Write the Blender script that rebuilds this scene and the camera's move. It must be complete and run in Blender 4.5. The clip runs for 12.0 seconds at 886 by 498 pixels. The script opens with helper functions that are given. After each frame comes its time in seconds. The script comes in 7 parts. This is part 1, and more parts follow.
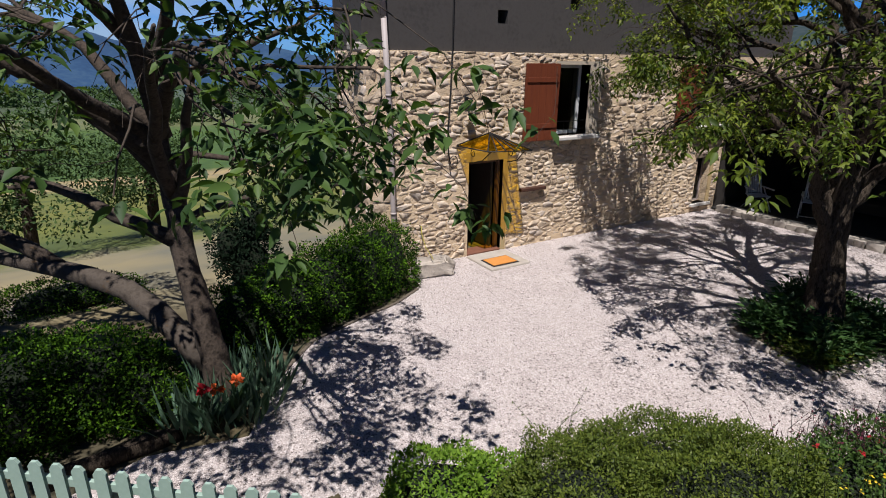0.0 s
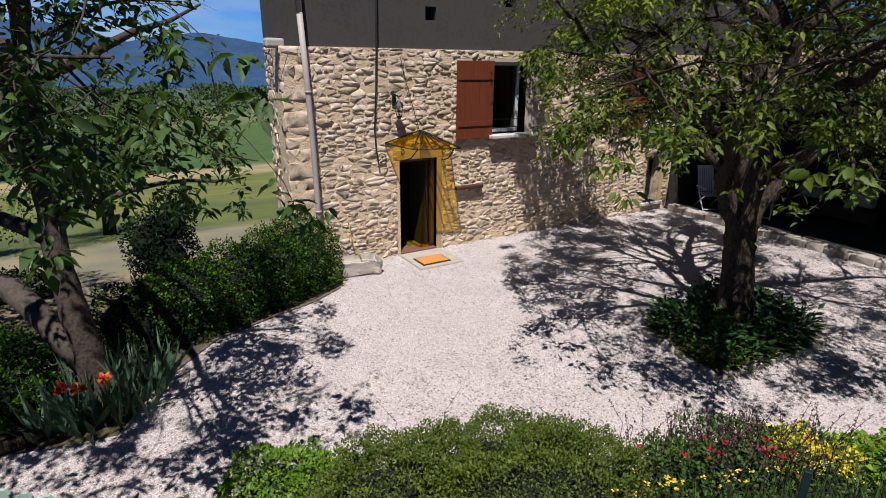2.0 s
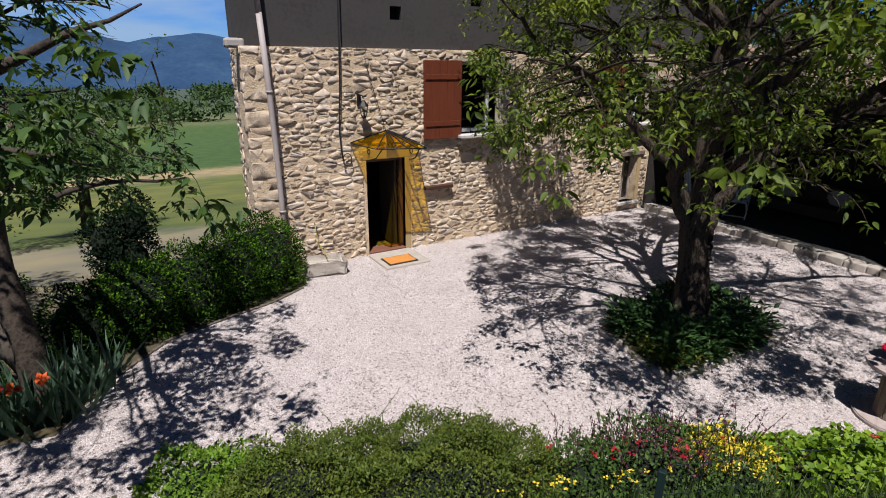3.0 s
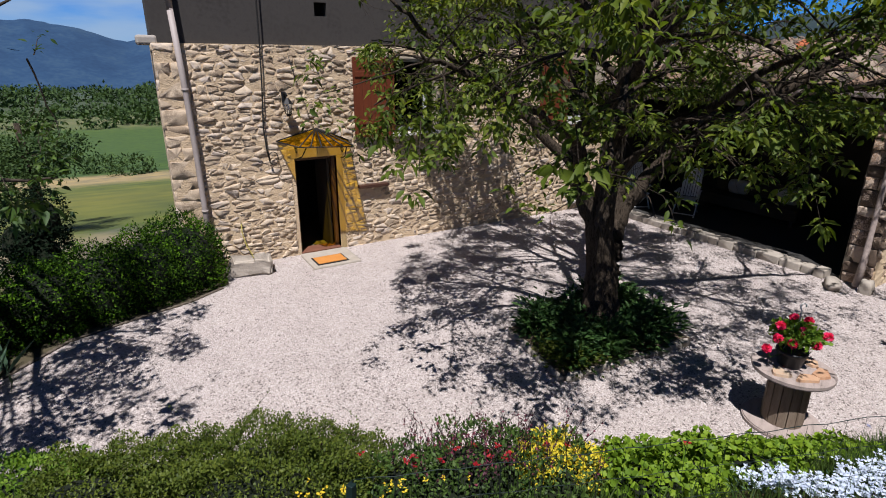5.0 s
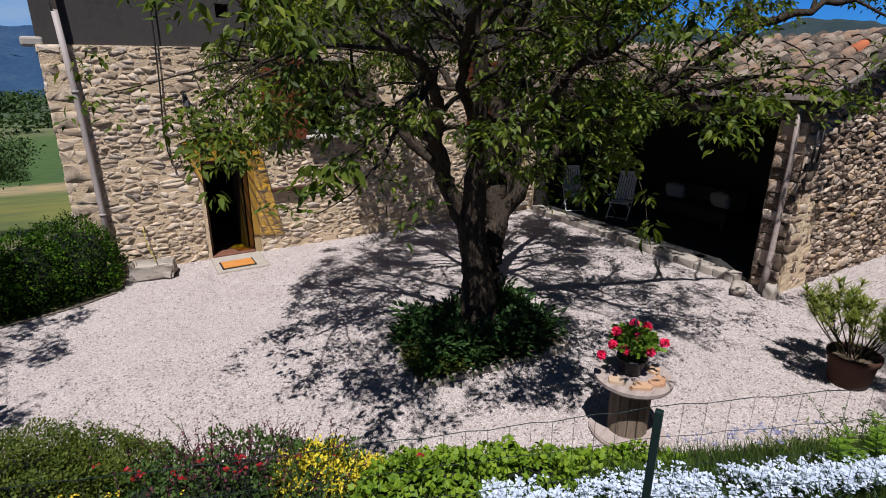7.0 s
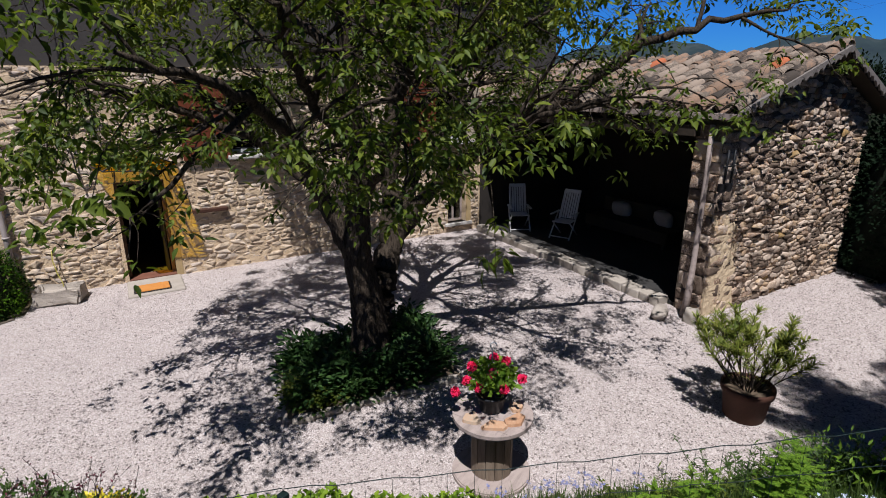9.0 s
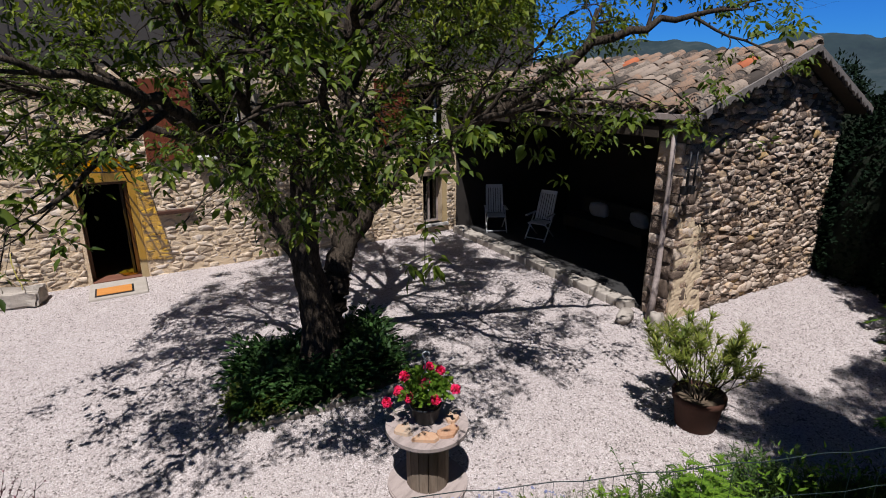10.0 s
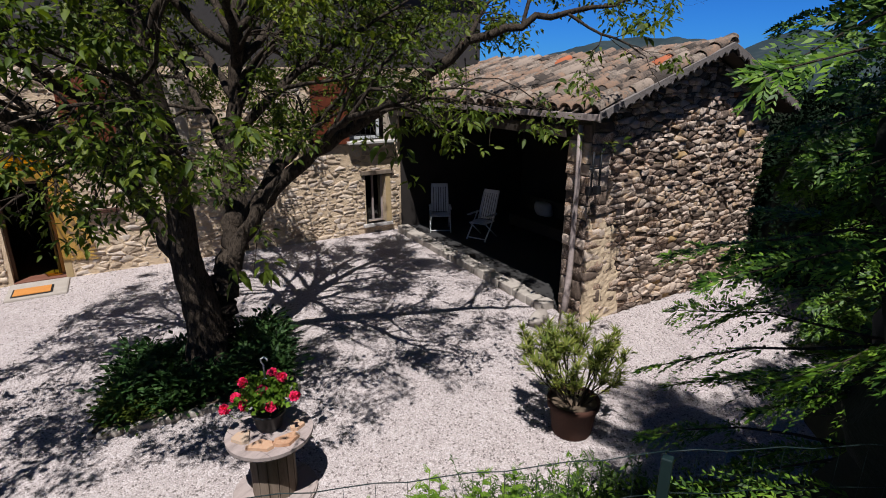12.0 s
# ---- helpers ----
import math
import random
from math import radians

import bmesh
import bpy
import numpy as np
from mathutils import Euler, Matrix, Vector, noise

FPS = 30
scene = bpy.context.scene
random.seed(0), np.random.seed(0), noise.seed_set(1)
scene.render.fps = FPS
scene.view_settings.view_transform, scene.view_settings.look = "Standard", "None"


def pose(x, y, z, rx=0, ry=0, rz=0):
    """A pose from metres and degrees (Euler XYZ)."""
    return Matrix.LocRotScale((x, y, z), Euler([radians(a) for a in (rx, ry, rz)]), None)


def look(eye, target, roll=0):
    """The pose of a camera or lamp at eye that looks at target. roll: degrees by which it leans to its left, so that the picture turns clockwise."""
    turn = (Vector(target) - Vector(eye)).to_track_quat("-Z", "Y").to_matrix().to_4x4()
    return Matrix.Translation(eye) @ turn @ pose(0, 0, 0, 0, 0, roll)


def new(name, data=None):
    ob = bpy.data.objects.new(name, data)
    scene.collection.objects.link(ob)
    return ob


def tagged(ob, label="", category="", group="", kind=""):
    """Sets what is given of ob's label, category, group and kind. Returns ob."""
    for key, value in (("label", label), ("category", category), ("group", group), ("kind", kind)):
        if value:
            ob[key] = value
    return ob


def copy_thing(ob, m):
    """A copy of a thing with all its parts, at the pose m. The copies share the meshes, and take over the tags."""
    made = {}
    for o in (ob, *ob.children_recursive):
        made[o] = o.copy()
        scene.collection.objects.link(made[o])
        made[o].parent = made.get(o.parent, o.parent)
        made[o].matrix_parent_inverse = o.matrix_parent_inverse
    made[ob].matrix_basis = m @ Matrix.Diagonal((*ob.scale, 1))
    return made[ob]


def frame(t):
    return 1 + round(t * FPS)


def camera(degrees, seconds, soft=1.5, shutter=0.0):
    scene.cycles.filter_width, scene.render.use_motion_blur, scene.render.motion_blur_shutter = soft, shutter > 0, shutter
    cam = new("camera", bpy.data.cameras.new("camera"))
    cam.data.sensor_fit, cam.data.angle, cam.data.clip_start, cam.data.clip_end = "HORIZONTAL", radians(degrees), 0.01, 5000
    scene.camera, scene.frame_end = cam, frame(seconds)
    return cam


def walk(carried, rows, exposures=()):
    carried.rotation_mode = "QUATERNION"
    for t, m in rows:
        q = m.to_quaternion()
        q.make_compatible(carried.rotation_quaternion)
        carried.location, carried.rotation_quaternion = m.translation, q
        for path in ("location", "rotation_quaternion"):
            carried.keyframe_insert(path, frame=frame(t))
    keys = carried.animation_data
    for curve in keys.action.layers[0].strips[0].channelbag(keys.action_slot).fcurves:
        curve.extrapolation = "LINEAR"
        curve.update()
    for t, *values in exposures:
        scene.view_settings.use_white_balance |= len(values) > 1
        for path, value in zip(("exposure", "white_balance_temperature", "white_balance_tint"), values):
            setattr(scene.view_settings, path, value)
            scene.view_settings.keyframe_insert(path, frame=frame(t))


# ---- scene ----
cam = camera(78.1, 12.0, 1.0)
PATH = [
    (0, (-6.064, -9.131, 3.904), (-5.091, -7.508, 3.257), 0.5),
    (0.5, (-5.748, -9.299, 3.894), (-4.776, -7.675, 3.246), 0.5),
    (1, (-5.446, -9.458, 3.883), (-4.472, -7.836, 3.235), 0.6),
    (1.5, (-5.147, -9.62, 3.878), (-4.173, -7.997, 3.23), 0.6),
    (2, (-4.833, -9.781, 3.863), (-3.86, -8.159, 3.216), 0.6),
    (2.5, (-4.538, -9.946, 3.861), (-3.564, -8.323, 3.215), 0.6),
    (3, (-4.247, -10.115, 3.86), (-3.275, -8.491, 3.213), 0.5),
    (5, (-2.984, -10.719, 3.841), (-2.014, -9.096, 3.189), 0.3),
    (5.5, (-2.595, -10.926, 3.831), (-1.626, -9.302, 3.179), 0.2),
    (6, (-2.187, -11.134, 3.807), (-1.218, -9.51, 3.157), 0.2),
    (6.5, (-1.773, -11.33, 3.788), (-0.805, -9.704, 3.138), 0.2),
    (7, (-1.337, -11.522, 3.784), (-0.369, -9.891, 3.148), 0.2),
    (9, (0.14, -12.005, 3.839), (1.117, -10.361, 3.253), 0.0),
    (9.5, (0.469, -12.105, 3.853), (1.444, -10.461, 3.265), 0.0),
    (10, (0.785, -12.196, 3.865), (1.76, -10.552, 3.274), 0.0),
    (10.5, (1.115, -12.32, 3.855), (2.091, -10.678, 3.262), 0.0),
    (11, (1.468, -12.478, 3.894), (2.442, -10.837, 3.296), -0.0),
    (11.5, (1.806, -12.657, 3.881), (2.779, -11.014, 3.284), 0.0),
    (12, (2.14, -12.838, 3.88), (3.11, -11.195, 3.281), -0.0),
]
walk(cam, [(t, look(eye, target, roll)) for t, eye, target, roll in PATH], [(0.0, 0.72, 6250, 14.0), (3.0, 0.72, 6200, 14.0), (5.0, 0.66, 6200, 14.0), (7.0, 0.54, 6150, 14.0), (9.0, 0.56, 6100, 14.0), (12.0, 0.58, 6100, 14.0)])

# ---- light ----
world = bpy.data.worlds.new("sky")
scene.world = world
world.use_nodes = True
_wn = world.node_tree.nodes
_sky = _wn.new("ShaderNodeTexSky")
_sky.sky_type = "NISHITA"
_sky.sun_disc = False
SUN_EL, SUN_AZ = 64.0, 215.5
_sky.sun_elevation, _sky.sun_rotation = radians(SUN_EL), radians(SUN_AZ)
_sky.altitude, _sky.dust_density, _sky.ozone_density = 900, 0.3, 4.0
_sky.air_density = 1.0
_tint = _wn.new("ShaderNodeMix")
_tint.data_type, _tint.blend_type = "RGBA", "MULTIPLY"
_tint.inputs[0].default_value, _tint.inputs[7].default_value = 1.0, (0.25, 0.92, 2.05, 1)
world.node_tree.links.new(_sky.outputs[0], _tint.inputs[6])
_wl = world.node_tree.links
_wc, _ws, _wz = _wn.new("ShaderNodeTexCoord"), _wn.new("ShaderNodeSeparateXYZ"), _wn.new("ShaderNodeTexNoise")
_wm = _wn.new("ShaderNodeMapping")
_wm.inputs["Scale"].default_value = (3.0, 3.0, 14.0)
_wl.new(_wc.outputs["Generated"], _ws.inputs[0]), _wl.new(_wc.outputs["Generated"], _wm.inputs[0]), _wl.new(_wm.outputs[0], _wz.inputs[0])
_wz.inputs["Scale"].default_value, _wz.inputs["Detail"].default_value = 1.6, 7


def _range(sock, a, b):
    """0 at a, 1 at b, smooth between."""
    q = _wn.new("ShaderNodeMapRange")
    q.interpolation_type = "SMOOTHSTEP"
    q.inputs[1].default_value, q.inputs[2].default_value = a, b
    _wl.new(sock, q.inputs[0])
    return q.outputs[0]


# the sky deepens from the horizon to the zenith
_deep = _wn.new("ShaderNodeMix")
_deep.data_type, _deep.blend_type = "RGBA", "MULTIPLY"
_deep.inputs[0].default_value = 1.0
_fall = _wn.new("ShaderNodeMapRange")
_fall.interpolation_type = "SMOOTHSTEP"
for _i, _v in ((1, 0.0), (2, 0.7), (3, 1.9), (4, 0.75)):
    _fall.inputs[_i].default_value = _v
_wl.new(_ws.outputs[2], _fall.inputs[0]), _wl.new(_tint.outputs[2], _deep.inputs[6]), _wl.new(_fall.outputs[0], _deep.inputs[7])

# thin bright cloud low in the north-west
_west, _low, _puff = _range(_ws.outputs[0], 0.52, 0.02), _range(_ws.outputs[2], 0.34, 0.05), _range(_wz.outputs[0], 0.22, 0.66)
_m1, _m2, _m3 = [_wn.new("ShaderNodeMath") for _ in range(3)]
for _m in (_m1, _m2, _m3):
    _m.operation = "MULTIPLY"
_wl.new(_west, _m1.inputs[0]), _wl.new(_low, _m1.inputs[1]), _wl.new(_m1.outputs[0], _m2.inputs[0]), _wl.new(_puff, _m2.inputs[1]), _wl.new(_m2.outputs[0], _m3.inputs[0])
_m3.inputs[1].default_value = 0.85
_cloud = _wn.new("ShaderNodeMix")
_cloud.data_type = "RGBA"
_cloud.inputs[7].default_value = (13.0, 18.0, 24.0, 1)
_wl.new(_m3.outputs[0], _cloud.inputs[0]), _wl.new(_deep.outputs[2], _cloud.inputs[6]), _wl.new(_cloud.outputs[2], _wn["Background"].inputs[0])
_wn["Background"].inputs[1].default_value = 0.0165
_sun = new("sun", bpy.data.lights.new("sun", "SUN"))
_sun.data.energy, _sun.data.angle, _sun.data.color = 5.0, radians(0.55), (1.0, 0.97, 0.92)
_sx, _sy = math.sin(radians(SUN_AZ)) * math.cos(radians(SUN_EL)), math.cos(radians(SUN_AZ)) * math.cos(radians(SUN_EL))
_sun.matrix_world = look((_sx * 30, _sy * 30, math.sin(radians(SUN_EL)) * 30), (0, 0, 0))

# ---- materials ----
def mat(name, cols, scale=3.0, fine=40.0, rough=0.85, bump=0.3, dist=0.01, metal=0.0, island=0.0, obrand=0.0, stretch=(1, 1, 1), spec=0.3):
    """Stone, wood, plaster, metal: a ramp of colours over coarse and fine noise, with relief."""
    m = bpy.data.materials.new(name)
    m.use_nodes = True
    nt = m.node_tree
    n, l = nt.nodes, nt.links
    b = n["Principled BSDF"]
    b.inputs["Roughness"].default_value, b.inputs["Metallic"].default_value = rough, metal
    b.inputs["Specular IOR Level"].default_value = spec
    tc, mp = n.new("ShaderNodeTexCoord"), n.new("ShaderNodeMapping")
    mp.inputs["Scale"].default_value = stretch
    l.new(tc.outputs["Object"], mp.inputs[0])
    src = mp.outputs[0]
    oi = n.new("ShaderNodeObjectInfo")
    if obrand:
        add, mul = n.new("ShaderNodeVectorMath"), n.new("ShaderNodeMath")
        mul.operation, mul.inputs[1].default_value = "MULTIPLY", 37.0
        l.new(oi.outputs["Random"], mul.inputs[0])
        l.new(src, add.inputs[0]), l.new(mul.outputs[0], add.inputs[1])
        src = add.outputs[0]
    a, f = n.new("ShaderNodeTexNoise"), n.new("ShaderNodeTexNoise")
    a.inputs["Scale"].default_value, a.inputs["Detail"].default_value = scale, 6
    f.inputs["Scale"].default_value, f.inputs["Detail"].default_value = fine, 5
    l.new(src, a.inputs[0]), l.new(src, f.inputs[0])
    mix = n.new("ShaderNodeMix")
    mix.inputs[0].default_value = 0.4
    l.new(a.outputs[0], mix.inputs[2]), l.new(f.outputs[0], mix.inputs[3])
    fac = mix.outputs[0]
    for amount, out in ((island, None), (obrand, oi.outputs["Random"])):
        if amount:
            if out is None:
                out = n.new("ShaderNodeNewGeometry").outputs["Random Per Island"]
            s, t = n.new("ShaderNodeMath"), n.new("ShaderNodeMath")
            s.operation, t.operation = "MULTIPLY_ADD", "ADD"
            s.inputs[1].default_value, s.inputs[2].default_value = amount, -amount / 2
            l.new(out, s.inputs[0]), l.new(s.outputs[0], t.inputs[0]), l.new(fac, t.inputs[1])
            fac = t.outputs[0]
    ramp = n.new("ShaderNodeValToRGB")
    e = ramp.color_ramp.elements
    while len(e) < len(cols):
        e.new(0.5)
    for i, c in enumerate(cols):
        e[i].position = 0.28 + 0.44 * i / max(1, len(cols) - 1)
        e[i].color = (*c, 1)
    l.new(fac, ramp.inputs[0]), l.new(ramp.outputs[0], b.inputs["Base Color"])
    if bump:
        bp = n.new("ShaderNodeBump")
        bp.inputs["Strength"].default_value, bp.inputs["Distance"].default_value = bump, dist
        l.new(mix.outputs[0], bp.inputs["Height"]), l.new(bp.outputs[0], b.inputs["Normal"])
    return m


def leaf_mat(name, cols, trans=0.35, rough=0.55, spec=0.2, each=0.0):
    """Foliage: each leaf its own tone, light passing through the blade."""
    m = bpy.data.materials.new(name)
    m.use_nodes = True
    n, l = m.node_tree.nodes, m.node_tree.links
    b = n["Principled BSDF"]
    b.inputs["Roughness"].default_value, b.inputs["Specular IOR Level"].default_value = rough, spec
    g, ramp = n.new("ShaderNodeNewGeometry"), n.new("ShaderNodeValToRGB")
    e = ramp.color_ramp.elements
    while len(e) < len(cols):
        e.new(0.5)
    for i, c in enumerate(cols):
        e[i].position, e[i].color = i / max(1, len(cols) - 1), (*c, 1)
    nz, tc, ad = n.new("ShaderNodeTexNoise"), n.new("ShaderNodeTexCoord"), n.new("ShaderNodeMath")
    nz.inputs["Scale"].default_value = 2.2
    l.new(tc.outputs["Object"], nz.inputs[0])
    ad.operation, ad.inputs[1].default_value = "MULTIPLY_ADD", 0.6
    l.new(nz.outputs[0], ad.inputs[0])
    sc = n.new("ShaderNodeMath")
    sc.operation, sc.inputs[1].default_value, sc.inputs[2].default_value = "MULTIPLY_ADD", 0.8, -0.2
    l.new(g.outputs["Random Per Island"], sc.inputs[0]), l.new(sc.outputs[0], ad.inputs[2])
    fac = ad.outputs[0]
    if each:
        oi, oa = n.new("ShaderNodeObjectInfo"), n.new("ShaderNodeMath")
        oa.operation, oa.inputs[1].default_value = "MULTIPLY_ADD", each
        l.new(oi.outputs["Random"], oa.inputs[0]), l.new(fac, oa.inputs[2])
        fac = oa.outputs[0]
    l.new(fac, ramp.inputs[0]), l.new(ramp.outputs[0], b.inputs["Base Color"])
    tr, mx, br = n.new("ShaderNodeBsdfTranslucent"), n.new("ShaderNodeMixShader"), n.new("ShaderNodeMix")
    br.data_type = "RGBA"
    br.blend_type = "MULTIPLY"
    br.inputs[0].default_value = 1.0
    br.inputs[7].default_value = (1.5, 1.6, 0.5, 1)
    l.new(ramp.outputs[0], br.inputs[6]), l.new(br.outputs[2], tr.inputs[0])
    mx.inputs[0].default_value = trans
    l.new(b.outputs[0], mx.inputs[1]), l.new(tr.outputs[0], mx.inputs[2])
    l.new(mx.outputs[0], n["Material Output"].inputs[0])
    return m


M_STONE = mat("limestone", [(0.25572, 0.19256, 0.13201), (0.44227, 0.34992, 0.25232), (0.35938, 0.27929, 0.19954), (0.51837, 0.41731, 0.3051), (0.39396, 0.32735, 0.26696)], 3.5, 42, 0.92, 0.8, 0.02, obrand=0.5)
M_STONES = mat("limestone_joined", [(0.25572, 0.19256, 0.13201), (0.44227, 0.34992, 0.25232), (0.35938, 0.27929, 0.19954), (0.51837, 0.41731, 0.3051), (0.39396, 0.32735, 0.26696)], 3.5, 42, 0.92, 0.8, 0.02, island=0.5)
M_GSTONE = mat("fieldstone", [(0.1, 0.07125, 0.0516), (0.36, 0.2755, 0.215), (0.21, 0.12825, 0.0731), (0.44, 0.34675, 0.2666), (0.26, 0.19475, 0.1462), (0.37, 0.25175, 0.1419), (0.4, 0.31825, 0.2494)], 2.8, 38, 0.92, 1.0, 0.03, obrand=0.9)
M_GSTONES = mat("fieldstone_joined", [(0.1, 0.07125, 0.0516), (0.36, 0.2755, 0.215), (0.21, 0.12825, 0.0731), (0.44, 0.34675, 0.2666), (0.26, 0.19475, 0.1462), (0.37, 0.25175, 0.1419), (0.4, 0.31825, 0.2494)], 2.8, 38, 0.92, 1.0, 0.03, island=0.9)
# Dark backing standing for the shadow in the gable's joints; hedge edging shares it.
M_DRYFILL = mat("joint_shade_earth", [(0.0465, 0.03627, 0.02697), (0.093, 0.0744, 0.0558), (0.06975, 0.0558, 0.04185)], 3, 50, 0.95, 0.8, 0.02)
M_RUST = mat("rust_stained_stone", [(0.20, 0.055, 0.015), (0.30, 0.11, 0.035), (0.34, 0.20, 0.10)], 7, 40, 0.92, 0.8, 0.02)
M_OCHRESTONE = mat("ochre_stone", [(0.20, 0.12, 0.045), (0.32, 0.21, 0.09), (0.30, 0.22, 0.13)], 7, 40, 0.92, 0.8, 0.02)
M_REDSTONE = mat("dark_red_stone", [(0.09, 0.018, 0.012), (0.16, 0.045, 0.03)], 7, 40, 0.92, 0.8, 0.02)
M_POINTING = mat("sandy_pointing", [(0.36, 0.27, 0.17), (0.46, 0.36, 0.24), (0.40, 0.31, 0.20)], 6, 40, 0.95, 1.0, 0.02)
M_QUOIN = mat("cut_limestone", [(0.2232, 0.1922, 0.1612), (0.3224, 0.2852, 0.2418), (0.2728, 0.248, 0.2232)], 3, 35, 0.9, 0.5, 0.012, obrand=0.3)
M_MORTAR = mat("lime_mortar", [(0.36128, 0.26385, 0.1635), (0.48409, 0.36816, 0.24252), (0.41907, 0.31606, 0.20581)], 5, 34, 0.95, 1.0, 0.04)
M_RENDER = mat("cement_render", [(0.02409, 0.0212, 0.0197), (0.04474, 0.04005, 0.03686), (0.03211, 0.02828, 0.02605)], 0.8, 14, 0.95, 0.4, 0.01)
# The canopy's yellow light is painted into this plaster; the low reveal shares it.
M_OCHRE = mat("ochre_plaster_and_glow", [(0.2604, 0.1798, 0.0806), (0.341, 0.248, 0.124), (0.2976, 0.2232, 0.124)], 4, 40, 0.9, 0.4, 0.01)
M_CREAM = mat("cream_plaster", [(0.2852, 0.2356, 0.1736), (0.3596, 0.31, 0.2418)], 4, 40, 0.9, 0.4, 0.01)
def gravel_mat():
    """Packed crushed stone: chips of two sizes, each its own tone, crevice shade darkened into the colour, dusty
    drifts.
    """
    m = bpy.data.materials.new("gravel_bed")
    m.use_nodes = True
    n, l = m.node_tree.nodes, m.node_tree.links
    b = n["Principled BSDF"]
    b.inputs["Roughness"].default_value, b.inputs["Specular IOR Level"].default_value = 0.95, 0.2
    tc = n.new("ShaderNodeTexCoord")

    def op(kind, a, c, d=0.0):
        q = n.new("ShaderNodeMath")
        q.operation = kind
        for i, s in enumerate((a, c, d)):
            if isinstance(s, (int, float)):
                q.inputs[i].default_value = s
            else:
                l.new(s, q.inputs[i])
        return q.outputs[0]

    def chips(scale):
        tone, edge, sep = n.new("ShaderNodeTexVoronoi"), n.new("ShaderNodeTexVoronoi"), n.new("ShaderNodeSeparateColor")
        edge.feature = "DISTANCE_TO_EDGE"
        for v in (tone, edge):
            v.inputs["Scale"].default_value = scale
            l.new(tc.outputs["Object"], v.inputs[0])
        l.new(tone.outputs["Color"], sep.inputs[0])
        return sep.outputs[0], edge.outputs["Distance"]
    t1, e1 = chips(42.0)
    t2, e2 = chips(95.0)
    drift = n.new("ShaderNodeTexNoise")
    drift.inputs["Scale"].default_value, drift.inputs["Detail"].default_value = 1.3, 6
    l.new(tc.outputs["Object"], drift.inputs[0])
    tone = op("ADD", op("MULTIPLY", t1, 0.5), op("MULTIPLY", t2, 0.3))
    tone = op("ADD", tone, op("MULTIPLY_ADD", drift.outputs[0], 0.5, -0.12))
    ramp = n.new("ShaderNodeValToRGB")
    e = ramp.color_ramp.elements
    cols = [(0.08, 0.27, 0.225, 0.205), (0.30, 0.40, 0.343, 0.317), (0.60, 0.49, 0.427, 0.398), (1.0, 0.60, 0.535, 0.505)]
    while len(e) < len(cols):
        e.new(0.5)
    for i, c in enumerate(cols):
        e[i].position, e[i].color = c[0], (*c[1:], 1)
    l.new(tone, ramp.inputs[0])
    # Colour falls off towards chip edges to stand for crevice shade.
    gap = n.new("ShaderNodeMapRange")
    gap.inputs[1].default_value, gap.inputs[2].default_value, gap.inputs[3].default_value = 0.0, 0.10, 0.42
    l.new(e1, gap.inputs[0])
    mul = n.new("ShaderNodeMix")
    mul.data_type, mul.blend_type = "RGBA", "MULTIPLY"
    mul.inputs[0].default_value = 1.0
    l.new(ramp.outputs[0], mul.inputs[6]), l.new(gap.outputs[0], mul.inputs[7]), l.new(mul.outputs[2], b.inputs["Base Color"])
    bp = n.new("ShaderNodeBump")
    bp.inputs["Strength"].default_value, bp.inputs["Distance"].default_value = 1.0, 0.02
    l.new(op("ADD", op("ADD", e1, op("MULTIPLY", t1, 0.35)), op("MULTIPLY", e2, 0.4)), bp.inputs["Height"]), l.new(bp.outputs[0], b.inputs["Normal"])
    return m


M_GRAVEL = gravel_mat()
M_PEBBLE = mat("gravel_stones", [(0.124, 0.1023, 0.093), (0.372, 0.3224, 0.3007), (0.279, 0.2387, 0.2201), (0.434, 0.3875, 0.3658)], 6, 50, 0.9, 0.3, 0.005, island=0.7)
M_EARTH = mat("soil", [(0.062, 0.0434, 0.0279), (0.1054, 0.0775, 0.0496)], 3, 30, 0.95, 0.8, 0.03)
M_BARK = mat("bark", [(0.004, 0.003, 0.002), (0.020, 0.0145, 0.0100), (0.052, 0.040, 0.029), (0.010, 0.0072, 0.005), (0.075, 0.062, 0.048)], 5, 22, 0.95, 1.0, 0.06, stretch=(3, 3, 0.8), spec=0.1)
M_LICHEN = mat("lichened_bark", [(0.01511, 0.01107, 0.00755), (0.03627, 0.02768, 0.02014), (0.05743, 0.04567, 0.03524), (0.04534, 0.0346, 0.02517), (0.07859, 0.03875, 0.01007)], 4, 22, 0.95, 1.0, 0.02)
M_OLDBARK = mat("old_lichened_bark", [(0.006, 0.0042, 0.0028), (0.022, 0.0155, 0.0105), (0.048, 0.035, 0.025), (0.014, 0.0098, 0.0066), (0.085, 0.050, 0.018)], 5, 24, 0.95, 1.0, 0.03)
M_TILE = mat("clay_roof_tile", [(0.04479, 0.03553, 0.02852), (0.143, 0.1057, 0.07968), (0.2153, 0.1343, 0.08772), (0.1014, 0.0832, 0.06589), (0.227, 0.1773, 0.1373)], 4, 26, 0.9, 0.6, 0.012, obrand=0.55)
M_TILES = mat("clay_roof_tile_joined", [(0.04479, 0.03553, 0.02852), (0.143, 0.1057, 0.07968), (0.2153, 0.1343, 0.08772), (0.1014, 0.0832, 0.06589), (0.227, 0.1773, 0.1373)], 4, 26, 0.9, 0.6, 0.012, island=0.55)
M_NEWTILE = mat("new_red_tile", [(0.279, 0.0744, 0.031), (0.341, 0.1054, 0.0434)], 4, 30, 0.85, 0.3, 0.005)
